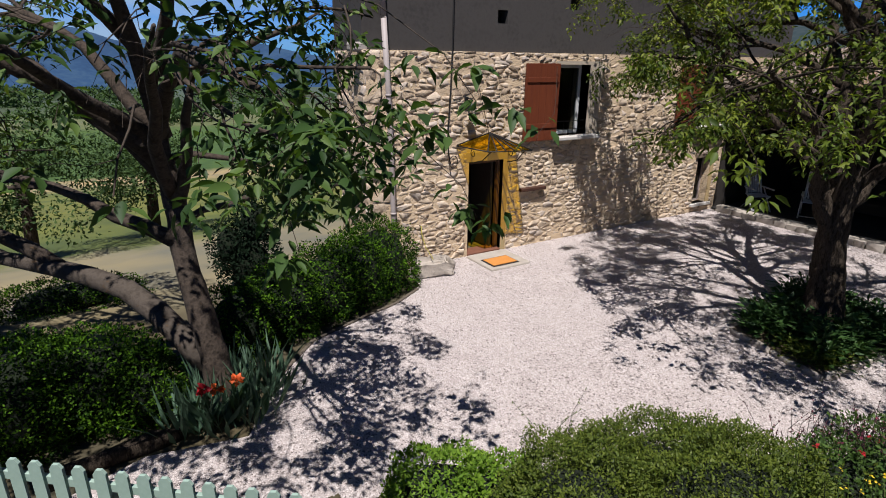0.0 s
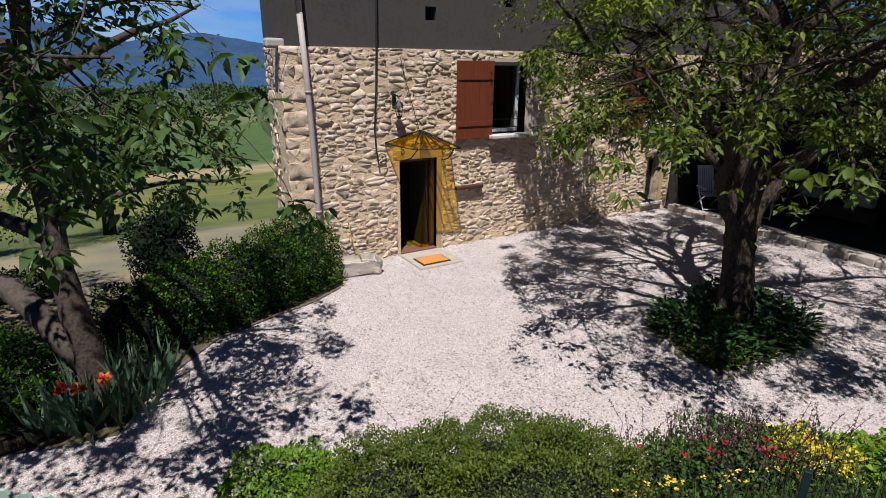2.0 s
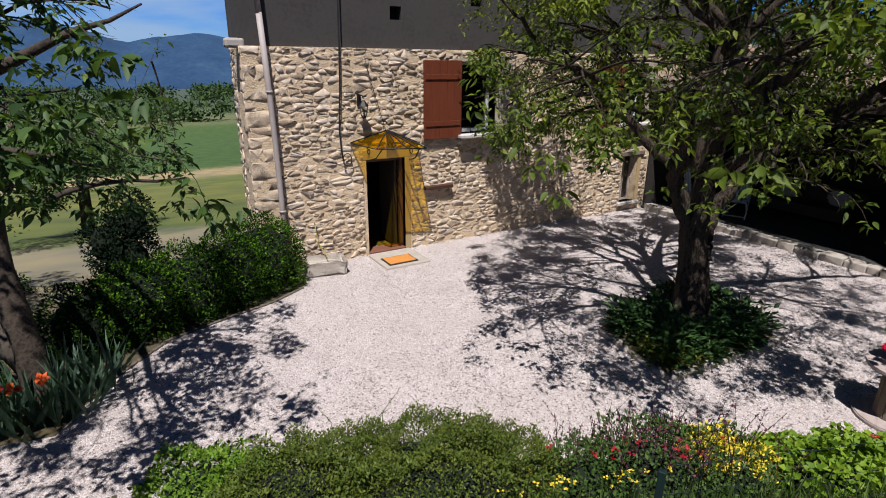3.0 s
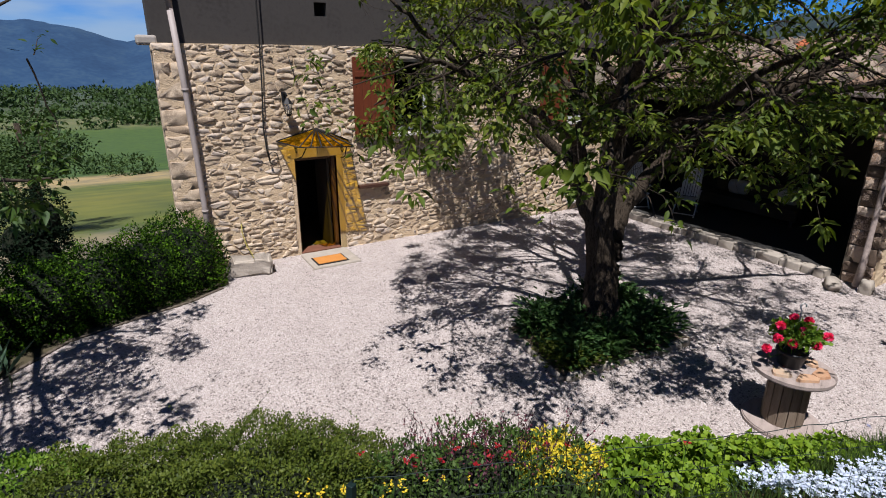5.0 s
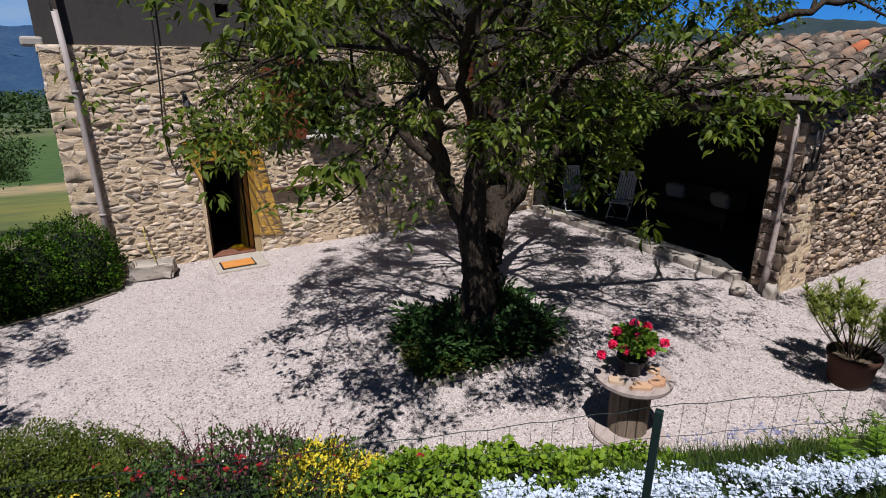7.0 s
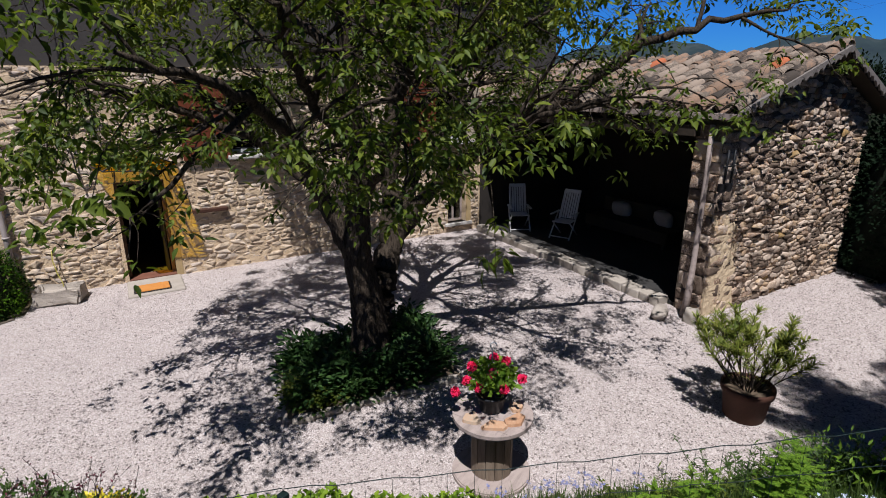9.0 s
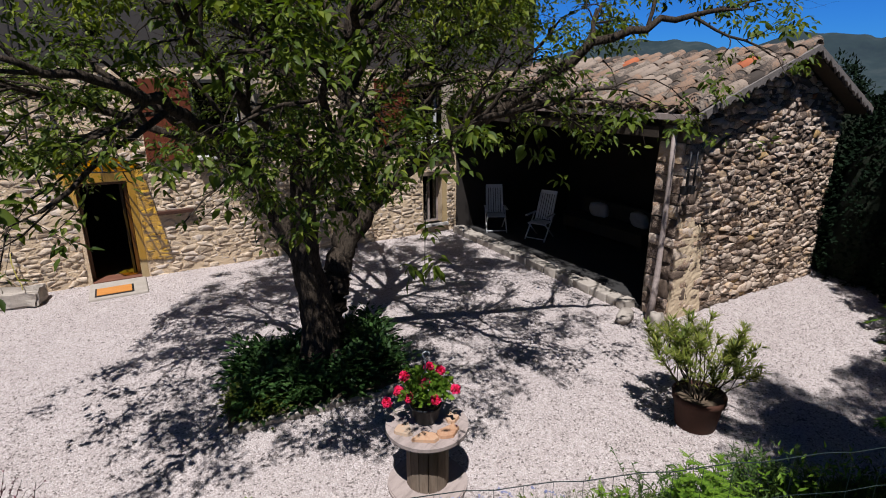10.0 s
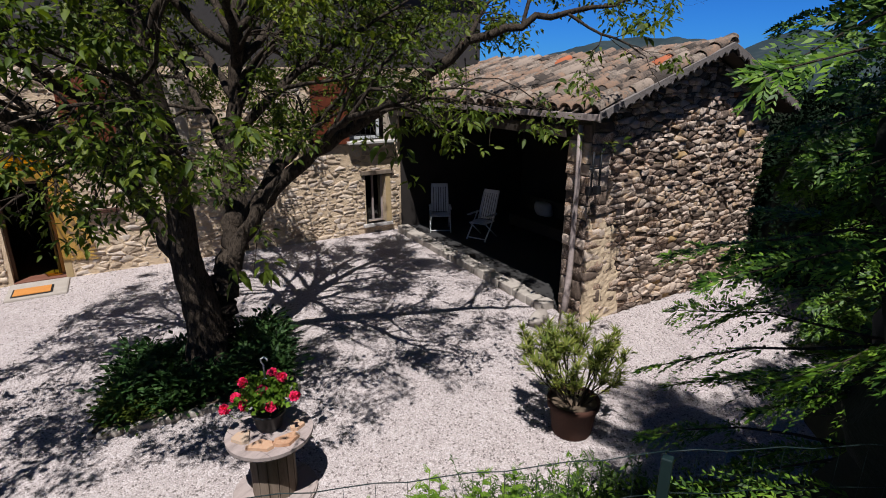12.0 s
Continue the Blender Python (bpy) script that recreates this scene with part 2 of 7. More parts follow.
M_WOOD = mat("weathered_wood", [(0.0806, 0.0589, 0.0403), (0.1488, 0.1116, 0.0806), (0.1922, 0.155, 0.1178)], 4, 30, 0.85, 0.5, 0.006, stretch=(6, 6, 0.6))
M_GREYWOOD = mat("grey_timber", [(0.1643, 0.1337, 0.1154), (0.276, 0.2248, 0.2005), (0.3286, 0.2734, 0.243)], 3, 26, 0.85, 0.4, 0.006, stretch=(1, 6, 6))
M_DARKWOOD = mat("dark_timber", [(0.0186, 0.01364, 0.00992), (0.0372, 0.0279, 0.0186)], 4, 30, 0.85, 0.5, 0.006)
M_SHUTTER = mat("redbrown_shutter_paint", [(0.0792, 0.0168, 0.0062), (0.1224, 0.0294, 0.0093)], 4, 40, 0.6, 0.25, 0.004, stretch=(4, 4, 0.5))
M_DOOR = mat("brown_door_wood", [(0.062, 0.031, 0.0155), (0.1116, 0.0558, 0.0279)], 4, 30, 0.6, 0.3, 0.005, stretch=(5, 5, 0.5))
M_WHITE = mat("white_paint", [(0.4216, 0.4216, 0.4092), (0.496, 0.496, 0.4836)], 6, 50, 0.5, 0.1, 0.002)
M_PALE = mat("pale_stone", [(0.3472, 0.3224, 0.2914), (0.4588, 0.434, 0.403)], 5, 40, 0.85, 0.35, 0.008)
M_TROUGH = mat("trough_stone", [(0.2356, 0.2046, 0.1674), (0.3348, 0.2976, 0.2542)], 5, 40, 0.9, 0.6, 0.012)
M_BASIN = mat("old_trough_stone", [(0.1488, 0.1285, 0.1079), (0.3348, 0.2936, 0.2472), (0.2418, 0.211, 0.1753)], 6, 40, 0.92, 0.9, 0.02)
M_IRON = mat("wrought_iron", [(0.00744, 0.00744, 0.00868), (0.0186, 0.0186, 0.01984)], 8, 60, 0.55, 0.2, 0.003, metal=0.4)
M_ZINC = mat("painted_zinc_pipe", [(0.248, 0.2108, 0.1922), (0.3224, 0.279, 0.2604)], 2, 30, 0.6, 0.15, 0.004, metal=0.0)
M_GREENP = mat("sage_green_paint", [(0.186, 0.2604, 0.2108), (0.248, 0.3286, 0.2728)], 4, 40, 0.6, 0.2, 0.003)
M_WIREP = mat("green_steel_post", [(0.00372, 0.01023, 0.0093), (0.00651, 0.01674, 0.01488)], 6, 40, 0.5, 0.1, 0.002)
# Clay darkened to carry the shade under the oleander; the wall ledge shares it.
M_TERRA = mat("terracotta", [(0.03274, 0.01256, 0.006964), (0.05654, 0.02232, 0.01205)], 4, 35, 0.85, 0.3, 0.005)
M_TERRAS = mat("broken_terracotta", [(0.31, 0.1674, 0.093), (0.3844, 0.2356, 0.1426), (0.341, 0.2604, 0.186)], 5, 40, 0.9, 0.3, 0.006, obrand=0.5)
M_POT = mat("dark_grey_plastic", [(0.01116, 0.0124, 0.01488), (0.0186, 0.01984, 0.02294)], 4, 40, 0.4, 0.1, 0.002)
M_MAT = mat("orange_doormat", [(0.3652, 0.1395, 0.0248), (0.4359, 0.186, 0.04464)], 8, 160, 0.95, 0.9, 0.01)
M_REDTILE = mat("red_floor_tile", [(0.1054, 0.0403, 0.0248), (0.1612, 0.0682, 0.0403)], 5, 40, 0.7, 0.2, 0.003)
# Near-black: the shade inside barn and rooms is put into this colour.
M_INSHADE = mat("interior_shade", [(0.01612, 0.01302, 0.01116), (0.02604, 0.02108, 0.01736)], 2, 20, 0.95, 0.2, 0.005)
# Concrete darkened as well, standing for shade on the barn floor.
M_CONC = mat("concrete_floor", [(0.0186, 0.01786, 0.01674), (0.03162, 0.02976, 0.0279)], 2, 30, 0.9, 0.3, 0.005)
M_HOSE = mat("yellow_hose", [(0.2604, 0.2232, 0.0372), (0.341, 0.2914, 0.062)], 5, 30, 0.5, 0.1, 0.002)
M_CABLE = mat("black_cable", [(0.00744, 0.00682, 0.0062), (0.0186, 0.01736, 0.01612)], 5, 30, 0.6, 0.1, 0.002)
M_CUSHION = mat("pale_cushion", [(0.279, 0.2604, 0.2356), (0.3596, 0.341, 0.31)], 6, 80, 0.9, 0.3, 0.006)

L_TREE = leaf_mat("tree_leaf", [(0.02236, 0.04099, 0.00605), (0.0621, 0.09223, 0.01037), (0.13662, 0.15887, 0.01728)], 0.35)
L_TREE2 = leaf_mat("tree_leaf_young", [(0.04355, 0.06854, 0.00864), (0.10886, 0.14112, 0.01555), (0.19354, 0.20664, 0.02592)], 0.35)
L_HEDGE = leaf_mat("hedge_leaf", [(0.002, 0.007, 0.001), (0.012, 0.034, 0.002), (0.085, 0.18, 0.008)], 0.25, 0.65, 0.08)
L_GARDEN = leaf_mat("dark_tree_leaf", [(0.012, 0.028, 0.008), (0.030, 0.062, 0.014), (0.075, 0.120, 0.024)], 0.3)
L_GARDEN2 = leaf_mat("dark_tree_leaf_young", [(0.022, 0.045, 0.010), (0.055, 0.092, 0.016), (0.11, 0.15, 0.028)], 0.3)
L_BED = leaf_mat("bedding_leaf", [(0.010, 0.026, 0.007), (0.024, 0.058, 0.014), (0.052, 0.100, 0.024)], 0.2)
L_SHRUB = leaf_mat("shrub_leaf", [(0.02688, 0.04592, 0.0056), (0.06144, 0.0864, 0.01064), (0.104, 0.1256, 0.01736)], 0.25)
L_BRIGHT = leaf_mat("bright_leaf", [(0.05168, 0.1096, 0.01032), (0.1032, 0.1824, 0.01672), (0.1544, 0.2368, 0.0232)], 0.35)
L_SALVIA = leaf_mat("salvia_leaf", [(0.01792, 0.0384, 0.00768), (0.0384, 0.0736, 0.0128), (0.0736, 0.1152, 0.0256)], 0.25)
L_IVY = leaf_mat("groundcover_leaf", [(0.0506, 0.1012, 0.00704), (0.1104, 0.184, 0.01232), (0.1886, 0.2668, 0.01936)], 0.3)
L_OLEANDER = leaf_mat("oleander_leaf", [(0.048, 0.076, 0.0112), (0.12, 0.144, 0.0224), (0.224, 0.224, 0.048)], 0.28)
L_IRIS = leaf_mat("iris_blade", [(0.0192, 0.04712, 0.0264), (0.0408, 0.08184, 0.048), (0.0768, 0.124, 0.0768)], 0.2, each=0.45)
L_CONIFER = leaf_mat("conifer_needles", [(0.008, 0.022, 0.004), (0.045, 0.10, 0.009), (0.15, 0.24, 0.022)], 0.2, 0.5)
# Needles this dark carry the thicket's shade in their colour.
L_CYPRESS = leaf_mat("shade_black_needles", [(0.0032, 0.008, 0.004), (0.008, 0.016, 0.0072)], 0.1, 0.8, 0.05)
L_FAR = leaf_mat("far_foliage", [(0.01555, 0.03494, 0.00986), (0.03024, 0.05824, 0.01408), (0.04752, 0.07904, 0.0183)], 0.15, 0.7)
L_GRASS = leaf_mat("grass_blade", [(0.0189, 0.04182, 0.0072), (0.042, 0.0738, 0.0135), (0.0714, 0.0984, 0.027)], 0.3)
F_RED = leaf_mat("red_petals", [(0.6336, 0.0156, 0.076), (0.792, 0.052, 0.1824)], 0.25)
F_DARKRED = leaf_mat("dark_red_petals", [(0.18, 0.00672, 0.0112), (0.3, 0.0112, 0.0168)], 0.2)
F_ORANGE = leaf_mat("rust_orange_petals", [(0.44, 0.056, 0.012), (0.576, 0.12, 0.024)], 0.25)
F_YELLOW = leaf_mat("yellow_petals", [(0.496, 0.336, 0.016), (0.624, 0.48, 0.04)], 0.25)
F_GOLD = leaf_mat("golden_leaf", [(0.368, 0.3168, 0.0192), (0.6072, 0.484, 0.032), (0.69, 0.5808, 0.0768)], 0.3)
F_WHITE = leaf_mat("white_petals", [(0.3686, 0.4193, 0.5652), (0.553, 0.6048, 0.7419)], 0.2)
F_MAUVE = leaf_mat("mauve_spikes", [(0.036, 0.01408, 0.01792), (0.09, 0.032, 0.048), (0.18, 0.032, 0.0576)], 0.2)
F_BLUE = leaf_mat("lavender_blue", [(0.128, 0.136, 0.272), (0.208, 0.216, 0.36)], 0.2)

# ---- building tools ----
def fast(verts, faces, material, smooth=False):
    """A mesh from arrays of corners and faces of equal corner count."""
    v, f = np.asarray(verts, np.float32), np.asarray(faces, np.int32)
    me = bpy.data.meshes.new("mesh")
    k = f.shape[1]
    me.vertices.add(len(v)), me.loops.add(f.size), me.polygons.add(len(f))
    me.vertices.foreach_set("co", v.ravel())
    me.loops.foreach_set("vertex_index", f.ravel())
    me.polygons.foreach_set("loop_start", np.arange(0, f.size, k, dtype=np.int32))
    me.polygons.foreach_set("loop_total", np.full(len(f), k, np.int32))
    if smooth:
        me.polygons.foreach_set("use_smooth", np.ones(len(f), bool))
    me.materials.append(material)
    me.update(calc_edges=True)
    me.validate()
    return me


def pyd(verts, faces, material, smooth=False):
    me = bpy.data.meshes.new("mesh")
    me.from_pydata([tuple(v) for v in verts], [], faces)
    me.materials.append(material)
    if smooth:
        for p in me.polygons:
            p.use_smooth = True
    me.update()
    return me


def from_bm(bm, material, smooth=False):
    me = bpy.data.meshes.new("mesh")
    bm.to_mesh(me)
    bm.free()
    me.materials.append(material)
    if smooth:
        for p in me.polygons:
            p.use_smooth = True
    return me


def thing(name, label, category, group="", kind="", at=(0, 0, 0), rz=0.0):
    ob = new(name)
    ob.matrix_basis = pose(*at, 0, 0, rz)
    ob.empty_display_size = 0.1
    return tagged(ob, label, category, group, kind)


def part(name, me, parent, label="", at=None):
    ob = new(name, me)
    ob.parent = parent
    if at is not None:
        ob.matrix_basis = at
    return tagged(ob, label) if label else ob


def solo(name, me, label, category, group="", kind=""):
    return tagged(new(name, me), label, category, group, kind)


def box(bm, x0, x1, y0, y1, z0, z1, bevel=0.0, m=None):
    r = bmesh.ops.create_cube(bm, size=1.0)
    vs = r["verts"]
    for v in vs:
        v.co = Vector((x0 + (v.co.x + 0.5) * (x1 - x0), y0 + (v.co.y + 0.5) * (y1 - y0), z0 + (v.co.z + 0.5) * (z1 - z0)))
    if bevel:
        es = list({e for v in vs for e in v.link_edges})
        r = bmesh.ops.bevel(bm, geom=es, offset=bevel, segments=2, affect="EDGES", profile=0.5)
        vs = list({v for f in r["faces"] for v in f.verts} | {v for v in vs if v.is_valid})
    if m is not None:
        bmesh.ops.transform(bm, matrix=m, verts=vs)
    return vs


def box_me(x0, x1, y0, y1, z0, z1, material, bevel=0.0, m=None):
    bm = bmesh.new()
    box(bm, x0, x1, y0, y1, z0, z1, bevel, m)
    return from_bm(bm, material)


def tube_arrays(pts, radii, sides=8, rough=0.0, seed=0):
    """A closed tube along points, tapered; rough makes it knobbly."""
    rg = np.random.RandomState(seed)
    p = np.asarray(pts, float)
    r = np.asarray(radii, float)
    d = np.gradient(p, axis=0)
    d /= np.linalg.norm(d, axis=1)[:, None] + 1e-9
    ref = np.array([0.31, 0.17, 0.93]) if abs(d[0][2]) < 0.9 else np.array([0.93, 0.31, 0.1])
    v = []
    for i in range(len(p)):
        a = np.cross(d[i], ref)
        a /= np.linalg.norm(a)
        b = np.cross(d[i], a)
        ang = np.arange(sides) * 2 * math.pi / sides
        k = r[i] * (1 + rough * rg.uniform(-1, 1, sides))
        v.append(p[i] + (np.cos(ang) * k)[:, None] * a + (np.sin(ang) * k)[:, None] * b)
    v = np.vstack(v)
    f = []
    for i in range(len(p) - 1):
        for j in range(sides):
            k = (j + 1) % sides
            f.append((i * sides + j, i * sides + k, (i + 1) * sides + k, (i + 1) * sides + j))
    return v, np.array(f)


def tube_me(pts, radii, material, sides=8, rough=0.0, seed=0):
    if np.isscalar(radii):
        radii = [radii] * len(pts)
    v, f = tube_arrays(pts, radii, sides, rough, seed)
    n = len(v)
    me = pyd(v, [tuple(int(a) for a in q) for q in f] + [tuple(range(sides))[::-1], tuple(range(n - sides, n))], material, True)
    return me


def join(chunks):
    """Joins (verts, faces) arrays of one corner count."""
    vs, fs, o = [], [], 0
    for v, f in chunks:
        vs.append(v), fs.append(np.asarray(f) + o)
        o += len(v)
    return np.vstack(vs), np.vstack(fs)


def blades(P, D, N, L, W, cup=0.12):
    """Leaves: P base, D direction, N up side, L length, W width (arrays). Each has four triangles folded along its rib."""
    D = D / (np.linalg.norm(D, axis=1)[:, None] + 1e-9)
    S = np.cross(D, N)
    S /= np.linalg.norm(S, axis=1)[:, None] + 1e-9
    U = np.cross(S, D)
    L, W = np.asarray(L)[:, None], np.asarray(W)[:, None]
    a = P
    c = P + D * L * 0.42 - U * W * cup
    l = P + D * L * 0.38 + S * W * 0.5 + U * W * cup
    r = P + D * L * 0.38 - S * W * 0.5 + U * W * cup
    t = P + D * L - U * L * 0.12
    v = np.stack([a, l, c, r, t], 1).reshape(-1, 3)
    o = np.arange(len(P))[:, None] * 5
    f = np.concatenate([o + np.array([[0, 2, 1]]), o + np.array([[0, 3, 2]]), o + np.array([[1, 2, 4]]), o + np.array([[2, 3, 4]])], 1).reshape(-1, 3)
    return v, f


def slips(P, D, N, L, W, cup=0.12):
    """Small leaves or needles: two triangles folded along the rib."""
    D = D / (np.linalg.norm(D, axis=1)[:, None] + 1e-9)
    S = np.cross(D, N)
    S /= np.linalg.norm(S, axis=1)[:, None] + 1e-9
    U = np.cross(S, D)
    L, W = np.asarray(L)[:, None], np.asarray(W)[:, None]
    v = np.stack([P, P + D * L * 0.45 + S * W * 0.5 + U * W * cup, P + D * L, P + D * L * 0.45 - S * W * 0.5 + U * W * cup], 1).reshape(-1, 3)
    o = np.arange(len(P))[:, None] * 4
    return v, np.concatenate([o + np.array([[0, 2, 1]]), o + np.array([[0, 3, 2]])], 1).reshape(-1, 3)


def tree_leaves(P, D, N, L, W, cup=0.10):
    """Pointed oval leaves, six triangles round a sunken rib point, drooping at the tip."""
    D = D / (np.linalg.norm(D, axis=1)[:, None] + 1e-9)
    S = np.cross(D, N)
    S /= np.linalg.norm(S, axis=1)[:, None] + 1e-9
    U = np.cross(S, D)
    L, W = np.asarray(L)[:, None], np.asarray(W)[:, None]
    pts = [P, P + D * L * 0.22 + S * W * 0.40 + U * W * cup, P + D * L * 0.52 + S * W * 0.46 + U * W * cup * 0.8, P + D * L - U * L * 0.20,
           P + D * L * 0.52 - S * W * 0.46 + U * W * cup * 0.8, P + D * L * 0.22 - S * W * 0.40 + U * W * cup, P + D * L * 0.42 - U * W * cup]
    v = np.stack(pts, 1).reshape(-1, 3)
    o = np.arange(len(P))[:, None] * 7
    f = np.concatenate([o + np.array([[i, 6, (i + 1) % 6]]) for i in range(6)], 1).reshape(-1, 3)
    return v, f


def unit(v):
    return v / (np.linalg.norm(v, axis=-1, keepdims=True) + 1e-9)


def bush_arrays(rg, centre, size, n, leaf, lump=0.25, flat=False, droop=0.1, aspect=0.55, inner=0.75, fold=None):
    """Leaves over a lumpy half-ellipsoid mound: n leaves of that length."""
    d = unit(rg.normal(size=(n, 3)))
    d[:, 2] = np.abs(d[:, 2]) if flat else d[:, 2]
    ph = rg.uniform(0, 6.28, 6)
    k = 1 + lump * 1.0 * (np.sin(3 * d[:, 0] * 2 + ph[0]) * np.sin(4 * d[:, 1] + ph[1]) + 0.6 * np.sin(7 * d[:, 2] + 5 * d[:, 0] + ph[2]) * np.cos(6 * d[:, 1] + ph[3]))
    k *= 1 + 0.10 * np.sin(13 * d[:, 0] + ph[4]) * np.sin(12 * d[:, 1] + 9 * d[:, 2] + ph[5])
    rad = k * rg.uniform(inner, 1.0, n) ** 0.7
    P = np.asarray(centre) + d * rad[:, None] * np.asarray(size)
    nn = unit(d / np.asarray(size))
    D = unit(nn * 0.6 + rg.normal(size=(n, 3)) * 0.7 + np.array([0, 0, 0.25 - droop]))
    N = unit(nn + rg.normal(size=(n, 3)) * 0.5 + np.array([0, 0, 0.6]))
    s = leaf * rg.uniform(0.6, 1.25, n)
    return (fold or blades)(P, D, N, s, s * aspect)


def lump_me(centre, size, material, seed, seg=18, amp=0.18, low=0.0):
    """A dark solid core standing for the shade inside bushes, kept inside their leaves."""
    rg = np.random.RandomState(seed)
    bm = bmesh.new()
    bmesh.ops.create_icosphere(bm, subdivisions=3, radius=1.0)
    for v in bm.verts:
        k = 1 + amp * noise.noise(v.co * 2.3 + Vector((seed, 0, 0)))
        v.co = Vector((centre[0] + v.co.x * k * size[0], centre[1] + v.co.y * k * size[1], max(centre[2] + v.co.z * k * size[2], low)))
    return from_bm(bm, material, True)

# ---- land ----
BN = (0.416, 0.909)  # across the bank, from the terrace down to the yard


def bank_u(x, y):
    return BN[0] * x + BN[1] * y


def gz(x, y):
    """Height of the land: level yard, planted bank up to the terrace, fields falling away behind."""
    u = bank_u(x, y)
    h = min(max((-6.75 - u) * 0.67, 0.0), 2.2)
    d = y - 0.8
    if d > 0:
        e = d - 79
        f = e - 170
        h -= 0.155 * min(d, 79.0) + 0.09 * min(max(e, 0.0), 170.0) + 0.035 * max(f, 0.0)
    return h


def axis_steps(near0, near1, step, far):
    a = list(np.arange(near0, near1 + 1e-6, step))
    s, lo, hi = step, near0, near1
    while lo > -far or hi < far:
        s *= 1.35
        lo, hi = lo - s, hi + s
        a.append(max(lo, -far)), a.append(min(hi, far))
    return sorted(set(round(v, 3) for v in a))


def land_material():
    m = mat("fields", [(0.3, 0.3, 0.3), (0.6, 0.6, 0.6)], 0.05, 1.2, 0.95, 0.5, 0.05)
    n, l = m.node_tree.nodes, m.node_tree.links
    b = n["Principled BSDF"]
    tc, sep = n.new("ShaderNodeTexCoord"), n.new("ShaderNodeSeparateXYZ")
    l.new(tc.outputs["Object"], sep.inputs[0])
    big, small = n.new("ShaderNodeTexNoise"), n.new("ShaderNodeTexNoise")
    big.inputs["Scale"].default_value, small.inputs["Scale"].default_value = 0.02, 1.1
    big.inputs["Detail"].default_value, small.inputs["Detail"].default_value = 5, 6
    l.new(tc.outputs["Object"], big.inputs[0]), l.new(tc.outputs["Object"], small.inputs[0])

    def op(kind, a, c=None, d=None):
        q = n.new("ShaderNodeMath")
        q.operation = kind
        for i, s in enumerate((a, c, d)):
            if s is None:
                continue
            if isinstance(s, (int, float)):
                q.inputs[i].default_value = s
            else:
                l.new(s, q.inputs[i])
        return q.outputs[0]
    y = op("MAXIMUM", op("ADD", sep.outputs[1], 12.0), 1.0)
    lg = op("DIVIDE", op("LOGARITHM", y, 2.0), 12.0)
    wob = op("MULTIPLY_ADD", small.outputs[0], 0.02, -0.01)
    wob2 = op("MULTIPLY_ADD", big.outputs[0], 0.06, -0.03)
    fac = op("ADD", op("ADD", lg, wob), wob2)
    ramp = n.new("ShaderNodeValToRGB")
    stops = [(0.0, (0.0496, 0.043, 0.0281)), (3.55, (0.0528, 0.0464, 0.0306)), (3.75, (0.124, 0.119, 0.0952)), (4.2, (0.132, 0.127, 0.102)), (4.32, (0.0544, 0.076, 0.0202)),
             (5.2, (0.0872, 0.0998, 0.026)), (5.9, (0.0653, 0.0877, 0.0231)), (6.12, (0.179, 0.158, 0.0986)), (6.5, (0.19, 0.163, 0.104)), (6.65, (0.0299, 0.0643, 0.0145)), (8.3, (0.0354, 0.0702, 0.0173)), (8.6, (0.0872, 0.0998, 0.0578)), (8.95, (0.049, 0.076, 0.0347)),
             (9.3, (0.0326, 0.0497, 0.0289)), (10.5, (0.0381, 0.0585, 0.052))]
    e = ramp.color_ramp.elements
    while len(e) < len(stops):
        e.new(0.5)
    for i, (p, c) in enumerate(stops):
        e[i].position, e[i].color = p / 12.0, (*c, 1)
    l.new(fac, ramp.inputs[0])
    tint = n.new("ShaderNodeMix")
    tint.data_type, tint.blend_type = "RGBA", "MULTIPLY"
    tint.inputs[0].default_value = 0.55
    shade = n.new("ShaderNodeValToRGB")
    shade.color_ramp.elements[0].position, shade.color_ramp.elements[0].color = 0.3, (0.55, 0.58, 0.5, 1)
    shade.color_ramp.elements[1].position, shade.color_ramp.elements[1].color = 0.66, (1.9, 1.5, 0.75, 1)
    mid = n.new("ShaderNodeTexNoise")
    mid.inputs["Scale"].default_value, mid.inputs["Detail"].default_value = 0.35, 7
    l.new(tc.outputs["Object"], mid.inputs[0]), l.new(mid.outputs[0], shade.inputs[0])
    l.new(ramp.outputs[0], tint.inputs[6]), l.new(shade.outputs[0], tint.inputs[7])
    l.new(tint.outputs[2], b.inputs["Base Color"])
    return m


def make_ground():
    xs, ys = axis_steps(-14, 16, 0.3, 4200), axis_steps(-14, 6, 0.25, 4200)
    v = [(x, y, gz(x, y) - (0.012 if abs(x) < 20 and abs(y) < 20 else 0.0)) for y in ys for x in xs]
    w = len(xs)
    f = [(j * w + i, j * w + i + 1, (j + 1) * w + i + 1, (j + 1) * w + i) for j in range(len(ys) - 1) for i in range(w - 1)]
    solo("ground", fast(v, f, land_material(), True), "dry earth and fields falling away to a valley", "ground", kind="structure")


make_ground()

YARD = [(-1.5, 0.3), (-1.62, -0.9), (-2.3, -1.38), (-3.1, -1.62), (-4.0, -1.98), (-4.75, -2.75), (-5.3, -3.75), (-6.3, -3.55), (-7.2, -3.9), (-7.3, -4.15),
        (-5.2, -5.2), (-2.5, -6.45), (0.5, -7.75), (3.0, -8.85), (4.6, -9.55), (7.0, -10.55), (10.5, -12.0), (16.0, -12.0), (16.0, -6.0), (13.2, -6.6), (8.3, -6.6), (8.3, 0.3)]


